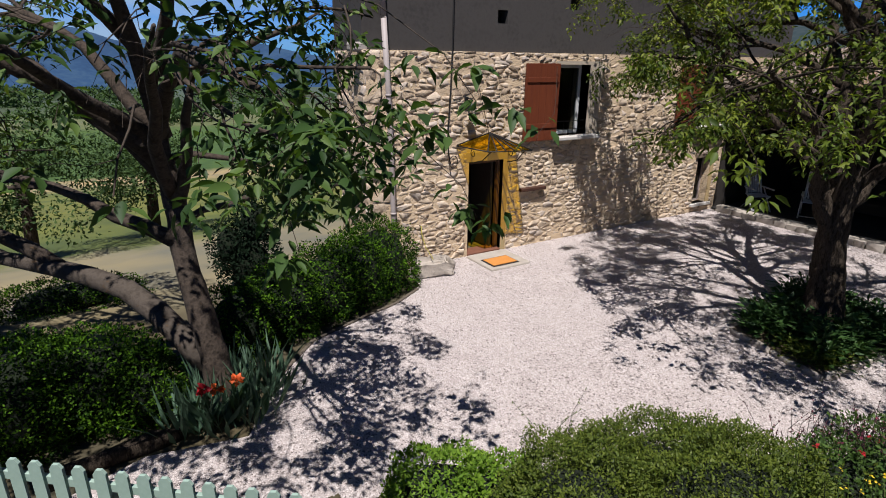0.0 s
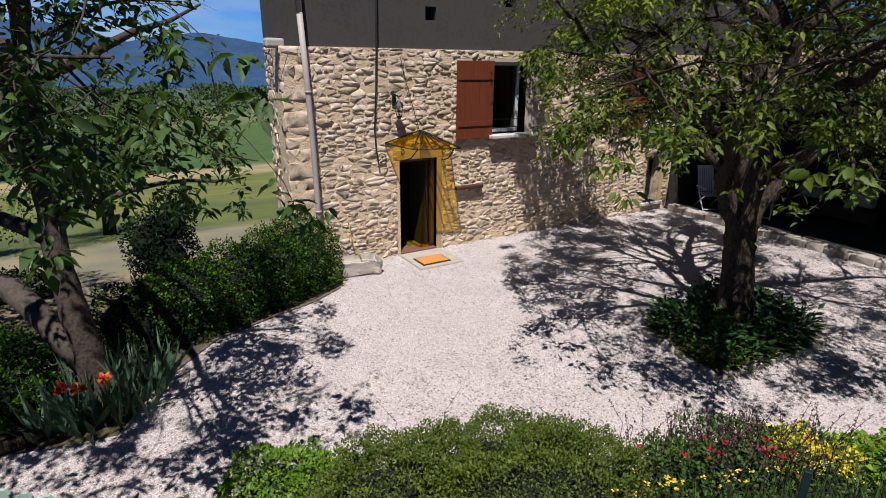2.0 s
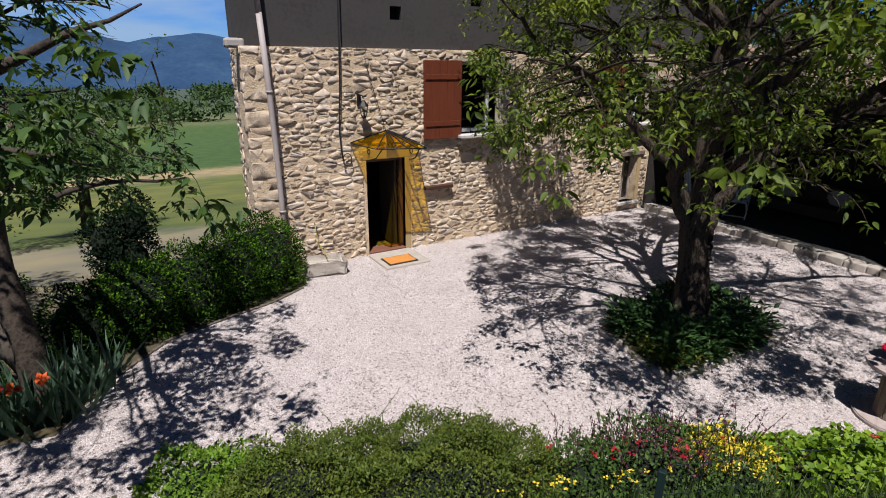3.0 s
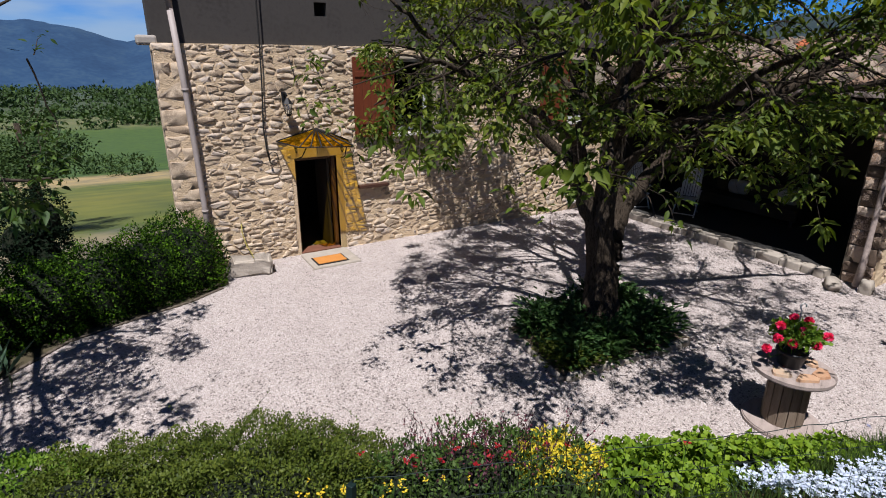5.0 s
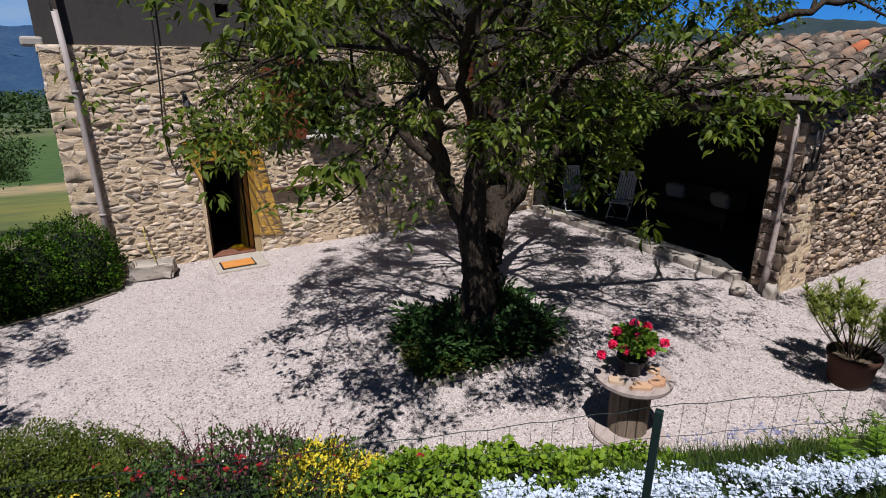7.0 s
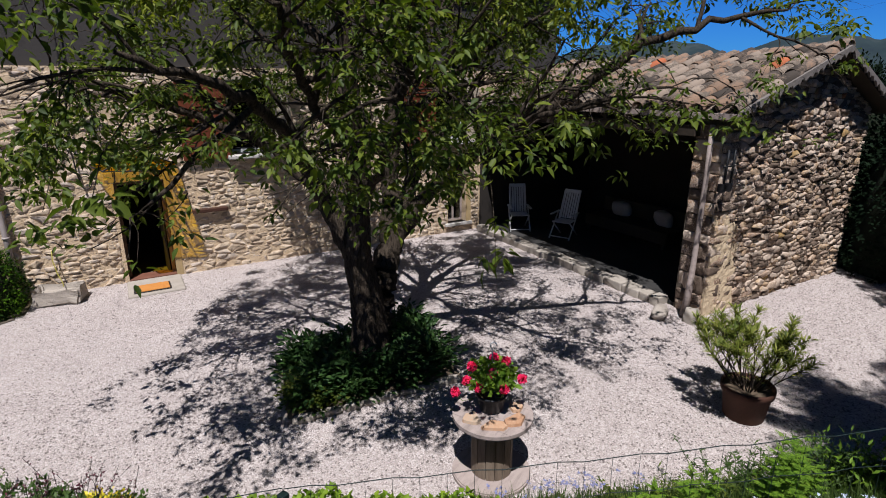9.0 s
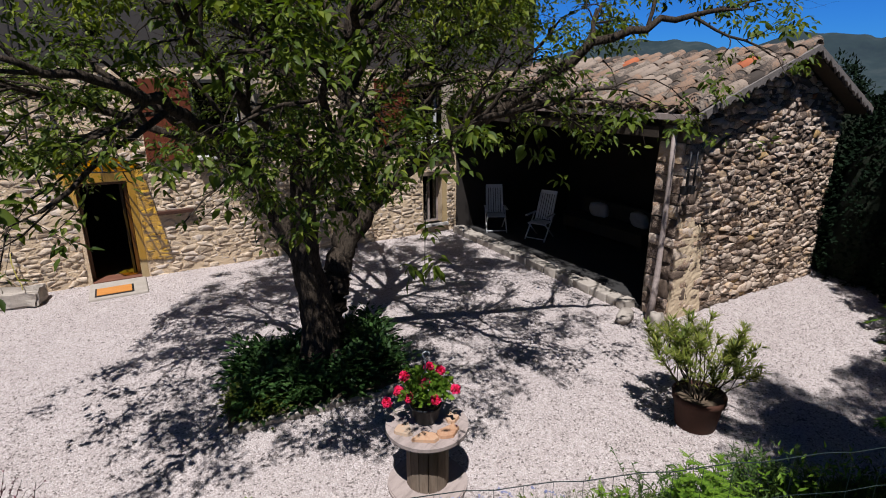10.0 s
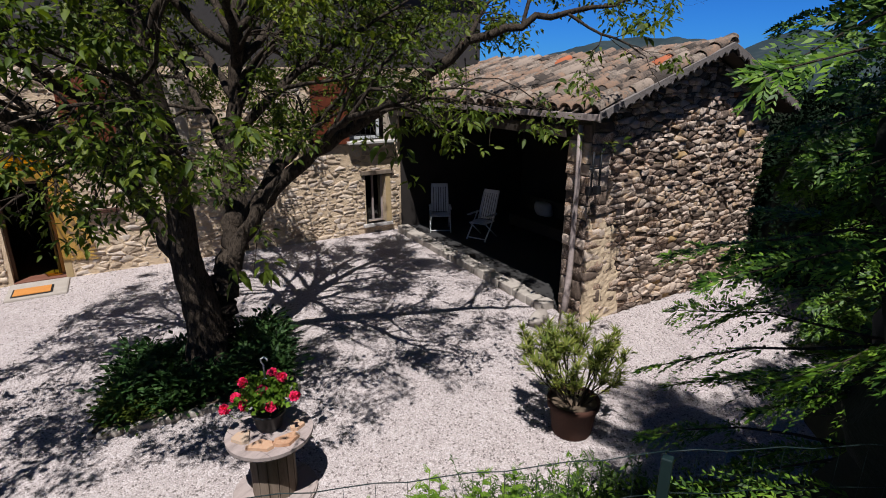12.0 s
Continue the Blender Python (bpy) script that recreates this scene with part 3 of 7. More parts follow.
def inside(poly, x, y):
    """Whether points lie in a polygon (arrays)."""
    c = np.zeros(len(x), bool)
    j = len(poly) - 1
    for i in range(len(poly)):
        xi, yi = poly[i]
        xj, yj = poly[j]
        if yi != yj:
            c ^= ((yi > y) != (yj > y)) & (x < (xj - xi) * (y - yi) / (yj - yi) + xi)
        j = i
    return c


def make_yard():
    rg = np.random.RandomState(5)
    bm = bmesh.new()
    vs = [bm.verts.new((x, y, 0.0)) for x, y in YARD]
    bm.faces.new(vs)
    bmesh.ops.triangulate(bm, faces=bm.faces[:])
    yard = solo("gravel_yard", from_bm(bm, M_GRAVEL), "pale pinkish-white gravel courtyard dappled with tree shade", "gravel", kind="structure")
    n = 270000
    x, y = rg.uniform(-7.4, 14.0, n), rg.uniform(-11.5, 0.2, n)
    ok = inside(YARD, x, y) & (rg.uniform(0, 1, n) < np.where(y < -4.0, 1.0, 0.3))
    x, y = x[ok], y[ok]
    n = len(x)
    s = rg.uniform(0.007, 0.017, n)
    base = np.array([(1, 0, 0), (0, 1, 0), (-1, 0, 0), (0, -1, 0), (0, 0, 1)], float)
    a = rg.uniform(0, 6.28, n)
    v = base[None] * s[:, None, None] * rg.uniform(0.6, 1.35, (n, 5, 1))
    v[:, 4, :2] += rg.uniform(-0.4, 0.4, (n, 2)) * s[:, None]
    v[:, :, 2] *= 0.75
    ca, sa = np.cos(a)[:, None], np.sin(a)[:, None]
    vx, vy = v[:, :, 0] * ca - v[:, :, 1] * sa, v[:, :, 0] * sa + v[:, :, 1] * ca
    v[:, :, 0], v[:, :, 1] = vx + x[:, None], vy + y[:, None]
    v[:, :, 2] += 0.002
    o = np.arange(n)[:, None] * 5
    f = np.concatenate([o + np.array([[0, 1, 4]]), o + np.array([[1, 2, 4]]), o + np.array([[2, 3, 4]]), o + np.array([[3, 0, 4]])], 1).reshape(-1, 3)
    part("loose_gravel", fast(v.reshape(-1, 3), f, M_PEBBLE), yard)["kind"] = "stuff"


make_yard()


def mountains(name, dist, a0, a1, base, peaks, material, seed, label):
    """A far range: a ridge with spurs, seen against the sky. a: bearing in degrees, clockwise from ahead (+y)."""
    n, m = 220, 14
    v = []
    for i in range(n + 1):
        a = a0 + (a1 - a0) * i / n
        h = 0.0
        for c, wd, top in peaks:
            h = max(h, top * math.exp(-((a - c) / wd) ** 2))
        for j in range(m + 1):
            k = j / m
            nz = noise.fractal(Vector((a * 0.16, k * 2.0, seed)), 1.0, 2.0, 5)
            ridge = h * (1 + 0.12 * noise.fractal(Vector((a * 0.3, 0.0, seed + 3)), 1.0, 2.0, 4))
            z = base + (ridge - base) * (k ** 0.8) * (1 + 0.22 * nz * (1 - k) * 2)
            d = dist * (0.72 + 0.28 * k) * (1 + 0.05 * nz)
            v.append((d * math.sin(radians(a)), d * math.cos(radians(a)), z))
    f = [(i * (m + 1) + j, (i + 1) * (m + 1) + j, (i + 1) * (m + 1) + j + 1, i * (m + 1) + j + 1) for i in range(n) for j in range(m)]
    solo(name, fast(v, f, material, True), label, "mountain", kind="structure")


# Distance haze is mixed into both slope colours as blue.
M_HILL = mat("hazed_wooded_slope", [(0.00675, 0.0243, 0.06045), (0.01238, 0.0378, 0.0837), (0.02812, 0.0594, 0.09765)], 0.006, 0.05, 1.0, 0.0)
M_HILL2 = mat("hazed_wooded_hill", [(0.00735, 0.01575, 0.02138), (0.0126, 0.02415, 0.027), (0.0315, 0.042, 0.04219)], 0.008, 0.06, 1.0, 0.0)
mountains("backdrop", 3300, -75, 30, -150, [(-38, 22, 190), (-16, 8, 215), (-6, 10, 175), (8, 9, 130)], M_HILL, 4.0, "wooded mountain range beyond the valley, its colour blued as haze")
mountains("backdrop_hills", 1500, 22, 105, -60, [(50, 12, 100), (64, 9, 104), (78, 16, 128)], M_HILL2, 9.0, "dark wooded hills behind the barn, blue haze in their colour")

# ---- rubble walls ----
def clip(poly, a, b, c):
    """The part of a convex polygon with a*x + b*y <= c."""
    out = []
    for i in range(len(poly)):
        p, q = poly[i], poly[(i + 1) % len(poly)]
        dp, dq = a * p[0] + b * p[1] - c, a * q[0] + b * q[1] - c
        if dp <= 0:
            out.append(p)
        if (dp < 0 < dq) or (dq < 0 < dp):
            t = dp / (dp - dq)
            out.append((p[0] + t * (q[0] - p[0]), p[1] + t * (q[1] - p[1])))
    return out


def area(p):
    return 0.5 * sum(p[i][0] * p[(i + 1) % len(p)][1] - p[(i + 1) % len(p)][0] * p[i][1] for i in range(len(p)))


def rubble(x0, x1, z0, z1, cw, ch, seed, openings=(), edges=(), joint=(0.004, 0.022), loose=1.0):
    """Outlines of rubble stones in a wall: cells of a jittered, coursed grid, shrunk to leave joints."""
    rg = np.random.RandomState(seed)
    nx, nz = max(1, int((x1 - x0) / cw)), max(1, int((z1 - z0) / ch))
    pts = {}
    for j in range(-2, nz + 2):
        off, row = rg.uniform(-0.5, 0.5), rg.uniform(-0.18, 0.18) * loose
        for i in range(-2, nx + 2):
            if rg.rand() < 0.36:
                continue
            pts[i, j] = (x0 + (i + 0.5 + off + rg.uniform(-0.45, 0.45)) * cw, z0 + (j + 0.5 + row + rg.uniform(-0.26, 0.26) * loose) * ch)
    k = cw / ch
    out = []
    for (i, j), (px, pz) in pts.items():
        if not (x0 - cw < px < x1 + cw and z0 - ch < pz < z1 + ch):
            continue
        poly = [(px - 2 * cw, pz - 2 * ch), (px + 2 * cw, pz - 2 * ch), (px + 2 * cw, pz + 2 * ch), (px - 2 * cw, pz + 2 * ch)]
        for dj in range(-3, 4):
            for di in range(-4, 5):
                q = pts.get((i + di, j + dj))
                if q is None or (di == 0 and dj == 0):
                    continue
                a, b = (q[0] - px), (q[1] - pz) * k * k
                c = (q[0] ** 2 - px ** 2) / 2 + k * k * (q[1] ** 2 - pz ** 2) / 2
                poly = clip(poly, a, b, c)
                if len(poly) < 3:
                    break
            if len(poly) < 3:
                break
        for a, b, c in ((1, 0, x1), (-1, 0, -x0), (0, 1, z1), (0, -1, -z0), *edges):
            if len(poly) >= 3:
                poly = clip(poly, a, b, c)
        for ox0, ox1, oz0, oz1 in openings:
            if len(poly) < 3:
                break
            inner = poly
            for h in ((1, 0, ox1), (-1, 0, -ox0), (0, 1, oz1), (0, -1, -oz0)):
                inner = clip(inner, *h) if len(inner) >= 3 else []
            if len(inner) >= 3 and area(inner) > 1e-5:
                best = max((clip(poly, *h) for h in ((1, 0, ox0), (-1, 0, -ox1), (0, 1, oz0), (0, -1, -oz1))), key=lambda g: area(g) if len(g) >= 3 else 0)
                poly = best if len(best) >= 3 else []
        if len(poly) < 3 or area(poly) < 0.10 * cw * ch:
            continue
        cx, cz = sum(p[0] for p in poly) / len(poly), sum(p[1] for p in poly) / len(poly)
        gap = rg.uniform(*joint)
        sh = []
        for x, z in poly:
            dx, dz = x - cx, z - cz
            r = math.hypot(dx, dz)
            s = max(0.35, 1 - gap * 1.25 / max(r, 1e-4))
            sh.append((cx + dx * s, cz + dz * s))
        cut = []
        for a in range(len(sh)):
            p, q = sh[a], sh[(a + 1) % len(sh)]
            if math.hypot(p[0] - q[0], p[1] - q[1]) < 0.012:
                continue
            u, w = rg.uniform(0.03, 0.12), rg.uniform(0.88, 0.97)
            cut.append((p[0] + u * (q[0] - p[0]), p[1] + u * (q[1] - p[1])))
            cut.append((p[0] + w * (q[0] - p[0]), p[1] + w * (q[1] - p[1])))
        if len(cut) >= 5:
            out.append((cx, cz, cut))
    return out


def cut_blocks(x0, x1, z0, z1, h, seed, split=0.5):
    """Outlines of squared corner stones: uneven courses, some split in two."""
    rg = np.random.RandomState(seed)
    out, z = [], z0
    while z < z1 - 0.05:
        zt = min(z1, z + h * rg.uniform(0.65, 1.35))
        xs = [x0, x0 + (x1 - x0) * rg.uniform(0.4, 0.7), x1] if rg.rand() < split else [x0, x1]
        for a, b in zip(xs[:-1], xs[1:]):
            g = rg.uniform(0.004, 0.010)
            c = [(a + g, z + g), (b - g, z + g), (b - g, zt - g), (a + g, zt - g)]
            ring = []
            for i in range(4):
                p, q = c[i], c[(i + 1) % 4]
                for k in (0.04, 0.34, 0.66, 0.96):
                    ring.append((p[0] + (q[0] - p[0]) * k + rg.uniform(-0.006, 0.006), p[1] + (q[1] - p[1]) * k + rg.uniform(-0.006, 0.006)))
            out.append(((a + b) / 2, (z + zt) / 2, ring))
        z = zt
    return out


def stone_arrays(cx, cz, ring, rg, place, deep=0.03, proud=(0.012, 0.055), rough=1.0, tilt=0.12):
    """One rough-hewn stone: a ragged ring at the wall, a chipped shoulder and an uneven broken face. place maps (u, v, out) into the world."""
    n = len(ring)
    p = rg.uniform(*proud)
    tx, tz = rg.uniform(-tilt, tilt, 2) * rough
    ring = [(x + rg.uniform(-0.006, 0.006), z + rg.uniform(-0.006, 0.006)) for x, z in ring]
    v = [place(x, z, -deep) for x, z in ring]
    v += [place(cx + (x - cx) * 0.985, cz + (z - cz) * 0.985, max(-0.012, p - 0.006 + tx * (x - cx) + tz * (z - cz) + rg.uniform(-0.010, 0.006) * rough)) for x, z in ring]
    v += [place(cx + (x - cx) * k, cz + (z - cz) * k, p + tx * (x - cx) + tz * (z - cz) + rg.uniform(-0.012, 0.010) * rough) for (x, z), k in zip(ring, rg.uniform(0.84, 0.97, n))]
    v.append(place(cx + rg.uniform(-0.25, 0.25) * (ring[0][0] - cx), cz + rg.uniform(-0.25, 0.25) * (ring[0][1] - cz), p + rg.uniform(-0.014, 0.012) * rough))
    f = []
    for r in range(2):
        for i in range(n):
            j = (i + 1) % n
            f += [(r * n + i, r * n + j, (r + 1) * n + j), (r * n + i, (r + 1) * n + j, (r + 1) * n + i)]
    f += [(2 * n + i, 2 * n + (i + 1) % n, 3 * n) for i in range(n)]
    return np.array(v), np.array(f)


def lay_stones(cells, parent, place, m_one, m_rest, seed, near, proud=(0.012, 0.055), rough=1.0, tilt=0.12, accents=()):
    """Stones that near() picks (300 at most) become parts; the rest is one joined mesh."""
    rg = np.random.RandomState(seed)
    rest, count = [], 0
    for cx, cz, ring in cells:
        v, f = stone_arrays(cx, cz, ring, rg, place, proud=proud, rough=rough, tilt=tilt)
        tint = [m for u, z, r, m in accents if math.hypot(cx - u, cz - z) < r]
        if tint:
            part("stone", fast(v, f, tint[0]), parent, "rust-stained stone")
        elif near(cx, cz) and count < 300:
            part("stone", fast(v, f, m_one), parent)
            count += 1
        else:
            rest.append((v, f))
    if rest:
        v, f = join(rest)
        part("stonework", fast(v, f, m_rest), parent)["kind"] = "stuff"


def wall_me(u0, u1, z0, z1, t0, t1, openings, material, place):
    """A wall slab with openings through it; place maps (u, z, depth)."""
    us = sorted({u0, u1, *[o for w in openings for o in w[:2]]})
    zs = sorted({z0, z1, *[o for w in openings for o in w[2:]]})
    cells = set()
    for i in range(len(us) - 1):
        for j in range(len(zs) - 1):
            cu, cz = (us[i] + us[i + 1]) / 2, (zs[j] + zs[j + 1]) / 2
            if not any(w[0] < cu < w[1] and w[2] < cz < w[3] for w in openings):
                cells.add((i, j))
    v, f = [], []

    def quad(*c):
        f.append(tuple(range(len(v), len(v) + 4)))
        v.extend(place(*q) for q in c)
    for i, j in cells:
        a, b, c, d = us[i], us[i + 1], zs[j], zs[j + 1]
        quad((a, c, t0), (b, c, t0), (b, d, t0), (a, d, t0))
        quad((b, c, t1), (a, c, t1), (a, d, t1), (b, d, t1))
        if (i - 1, j) not in cells:
            quad((a, c, t1), (a, c, t0), (a, d, t0), (a, d, t1))
        if (i + 1, j) not in cells:
            quad((b, c, t0), (b, c, t1), (b, d, t1), (b, d, t0))
        if (i, j - 1) not in cells:
            quad((a, c, t1), (b, c, t1), (b, c, t0), (a, c, t0))
        if (i, j + 1) not in cells:
            quad((a, d, t0), (b, d, t0), (b, d, t1), (a, d, t1))
    return pyd(v, f, material)


# ---- farmhouse ----
house = thing("farmhouse", "old stone farmhouse with rendered upper storey", "house")
HX0, HX1, HTOP = -2.2, 10.9, 7.0
STONE_TOP = 4.1
WIN = [(2.2, 3.12, 2.4, 3.88), (7.05, 7.97, 2.4, 3.88)]
DOOR = (0.0, 0.86, -0.02, 2.0)
NICHE = (7.42, 7.98, 0.25, 1.52)
OPEN = [DOOR, *WIN, NICHE]


def front(u, z, out):
    return (u, -out, z)


front_wall = part("front_wall", wall_me(HX0, HX1, -0.6, STONE_TOP, 0.012, -0.5, OPEN, M_MORTAR, lambda u, z, o: (u, -o + 0.008, z)), house, "rough limestone rubble with lime mortar joints")
upper = part("upper_wall", wall_me(HX0, HX1, STONE_TOP, HTOP, -0.05, -0.5, [(2.45, 2.78, 4.95, 5.35), (0.62, 0.86, 4.62, 4.86)], M_RENDER, front), house, "dark grey cement render")
side = part("side_wall", pyd([(-2.2, 0.02, -1.5), (-2.0, 1.9, -1.5), (-2.0, 1.9, 4.1), (-2.2, 0.02, 4.1), (-1.7, 0.02, -1.5), (-1.5, 1.9, -1.5), (-1.5, 1.9, 4.1), (-1.7, 0.02, 4.1)],
            [(0, 3, 2, 1), (4, 5, 6, 7), (1, 2, 6, 5), (0, 4, 7, 3), (3, 7, 6, 2)], M_MORTAR), house)
part("upper_side_wall", pyd([(-2.15, 0.52, 4.1), (-1.97, 1.9, 4.1), (-1.97, 1.9, HTOP), (-2.15, 0.52, HTOP), (-1.7, 0.52, 4.1), (-1.5, 1.9, 4.1), (-1.5, 1.9, HTOP), (-1.7, 0.52, HTOP)],
     [(0, 3, 2, 1), (4, 5, 6, 7), (1, 2, 6, 5), (0, 4, 7, 3), (3, 7, 6, 2), (0, 1, 5, 4)], M_RENDER), house)
part("back_wall", box_me(0.9, 10.9, 7.6, 8.0, -3.0, HTOP, M_RENDER), house)
part("end_wall", box_me(10.5, 10.9, 0.5, 7.6, -2.0, HTOP, M_RENDER), house)
part("slanting_wall", pyd([(-2.0, 1.9, -3), (0.4, 8.0, -3), (0.4, 8.0, HTOP), (-2.0, 1.9, HTOP), (-1.5, 1.9, -3), (0.9, 8.0, -3), (0.9, 8.0, HTOP), (-1.5, 1.9, HTOP)],
                            [(0, 3, 2, 1), (4, 5, 6, 7), (0, 4, 7, 3), (1, 2, 6, 5), (3, 7, 6, 2)], M_RENDER), house)
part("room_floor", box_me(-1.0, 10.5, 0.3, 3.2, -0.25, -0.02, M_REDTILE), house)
part("upper_floor", box_me(-1.0, 10.5, 0.5, 3.2, 2.1, 2.3, M_INSHADE), house)
part("attic_floor", box_me(-1.0, 10.5, 0.5, 3.2, 4.3, 4.5, M_INSHADE), house)
part("partition", box_me(-0.4, 10.5, 3.2, 3.4, -0.02, 4.3, M_INSHADE), house)
roof_house = part("roof", pyd([(-2.6, -0.5, 7.0), (11.3, -0.5, 7.0), (11.3, 4.0, 8.6), (-1.2, 4.0, 8.6), (0.1, 8.4, 7.0), (11.3, 8.5, 7.0), (-2.6, -0.5, 6.85), (11.3, -0.5, 6.85), (11.3, 8.5, 6.85), (0.1, 8.4, 6.85)],
                  [(0, 1, 2, 3), (3, 2, 5, 4), (0, 6, 7, 1), (5, 8, 9, 4), (0, 3, 4, 9, 6), (1, 7, 8, 5, 2), (6, 9, 8, 7)], M_TILES), house)

# ---- barn ----
barn = thing("barn", "open-fronted stone barn with a canal tile roof", "barn")
GX0, GX1, GY = 8.27, 12.8, -6.86
RX, RZ, EX, EZ = 10.93, 4.38, 8.14, 3.40
SLOPE_L, SLOPE_R = (RZ - EZ) / (RX - EX), 0.46


def gtop(x):
    return RZ - SLOPE_L * (RX - x) if x < RX else RZ - SLOPE_R * (x - RX)


def sag(x, y):
    """How far the old roof has sunk towards its middle and far end."""
    return -0.20 * (1 - math.exp(-max(0.0, y + 7.15) / 2.2)) * max(0.0, 1 - abs(x - RX) / 2.8)


gable = part("gable_wall", pyd([(GX0, GY + 0.014, -0.3), (GX1, GY + 0.014, -0.3), (GX1, GY + 0.014, gtop(GX1) - 0.1), (RX, GY + 0.014, RZ - 0.1), (GX0, GY + 0.014, gtop(GX0) - 0.1),
                                (GX0, GY + 0.5, -0.3), (GX1, GY + 0.5, -0.3), (GX1, GY + 0.5, gtop(GX1) - 0.1), (RX, GY + 0.5, RZ - 0.1), (GX0, GY + 0.5, gtop(GX0) - 0.1)],
                               [(0, 1, 2, 3, 4), (9, 8, 7, 6, 5), (0, 5, 6, 1), (1, 6, 7, 2), (2, 7, 8, 3), (3, 8, 9, 4), (4, 9, 5, 0)], M_DRYFILL), barn, "dry-laid fieldstone gable in greys and rust")
part("end_wall", box_me(10.9, GX1, 0.0, 0.4, -0.3, 4.3, M_INSHADE), barn)
# Added dark sheet that stands for shade on the barn's inner wall.
part("lining", box_me(8.42, GX1 - 0.4, -0.06, -0.002, 0.05, 3.05, M_INSHADE), barn)
part("rear_wall", box_me(GX1 - 0.4, GX1, GY + 0.5, 0.3, -0.3, gtop(GX1) - 0.12, M_INSHADE), barn)
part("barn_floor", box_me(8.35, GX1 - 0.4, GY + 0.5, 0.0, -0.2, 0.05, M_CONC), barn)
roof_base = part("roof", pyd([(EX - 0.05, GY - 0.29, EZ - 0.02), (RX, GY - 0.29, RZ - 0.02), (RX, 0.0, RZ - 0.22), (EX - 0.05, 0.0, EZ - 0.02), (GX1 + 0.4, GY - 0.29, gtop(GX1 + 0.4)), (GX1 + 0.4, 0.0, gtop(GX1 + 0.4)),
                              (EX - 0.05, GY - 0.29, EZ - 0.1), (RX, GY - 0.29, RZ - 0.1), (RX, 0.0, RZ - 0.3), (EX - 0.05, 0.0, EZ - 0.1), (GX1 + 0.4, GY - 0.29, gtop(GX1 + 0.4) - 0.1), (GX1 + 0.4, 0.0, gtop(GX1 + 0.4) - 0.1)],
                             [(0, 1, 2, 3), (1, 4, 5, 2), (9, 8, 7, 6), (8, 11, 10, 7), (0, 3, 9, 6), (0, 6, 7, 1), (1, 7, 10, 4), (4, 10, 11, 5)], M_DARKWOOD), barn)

# ---- broad-leaved trees ----
def grow(rg, p, d, length, r, level, tubes, tips, low, spread, kids=(6, 6, 5)):
    n = {0: 7, 1: 6, 2: 5, 3: 4}.get(level, 4)
    pts, q, dd = [np.array(p)], np.array(p, float), unit(np.array(d, float))
    out = np.array([d[0], d[1], 0.0])
    out = out / (np.linalg.norm(out) + 1e-6)
    for i in range(n):
        k = (i + 1) / n
        bend = out * 0.075 - np.array([0, 0, 0.035]) if level == 0 else np.array([0, 0, -0.04 - 0.12 * k * (level > 1)])
        dd = unit(dd + rg.normal(size=3) * (0.13 if level < 2 else 0.24) + bend)
        q = q + dd * length / n
        if q[2] < low:
            q[2] = low + rg.uniform(0, 0.1)
        pts.append(q.copy())
    rad = np.linspace(r, r * (0.28 if level == 0 else 0.45), n + 1)
    tubes.append((level, np.array(pts), rad))
    if level >= 3:
        for i in range(1, n + 1):
            tips.append((pts[i], dd))
        return
    for c in range(kids[level]):
        k = min(n, max(1, int(round(n * (0.3 + 0.7 * (c + 1) / kids[level])))))
        base = pts[k]
        axis = unit(rg.normal(size=3) * np.array([1, 1, 0.6]))
        side = unit(axis - np.dot(axis, dd) * dd)
        sp = spread * rg.uniform(0.7, 1.25)
        nd = unit(dd * math.cos(sp) + side * math.sin(sp) + np.array([0, 0, 0.02 if level < 1 else -0.03]))
        nd = unit(nd * np.array([1, 1, 0.6]))
        grow(rg, base, nd, length * rg.uniform(0.48, 0.62), rad[k] * rg.uniform(0.45, 0.62), level + 1, tubes, tips, low, spread, kids)


def sprays(rg, tips, per, leaf, keep=1.0):
    """Umbrella-like sprays of drooping pointed leaves at twig points."""
    P, D, N, L = [], [], [], []
    for p, d in tips:
        if rg.rand() > keep:
            continue
        a0 = rg.uniform(0, 6.28)
        s = leaf * rg.uniform(0.7, 1.2)
        for i in range(per):
            a = a0 + 6.28 * i / per + rg.uniform(-0.3, 0.3)
            o = np.array([math.cos(a), math.sin(a), rg.uniform(-1.0, 0.35)]) + d * 0.35
            P.append(p + o * 0.03 + rg.normal(size=3) * 0.035), D.append(o), N.append((0.25 * math.cos(a), 0.25 * math.sin(a), 1.0)), L.append(s * rg.uniform(0.6, 1.15))
    L = np.array(L)
    return tree_leaves(np.array(P), np.array(D), np.array(N, float) + rg.normal(size=(len(L), 3)) * 0.5, L, L * rg.uniform(0.36, 0.5, len(L)), 0.10)


def spline(pts, n):
    """A smooth line of n points per span through control points."""
    p = np.asarray(pts, float)
    q = np.vstack([2 * p[0] - p[1], p, 2 * p[-1] - p[-2]])
    out = []
    for i in range(1, len(q) - 2):
        for k in range(n):
            t = k / n
            out.append(0.5 * (2 * q[i] + (q[i + 1] - q[i - 1]) * t + (2 * q[i - 1] - 5 * q[i] + 4 * q[i + 1] - q[i + 2]) * t * t + (3 * q[i] - q[i - 1] - 3 * q[i + 1] + q[i + 2]) * t ** 3))
    return np.array(out + [p[-1]])


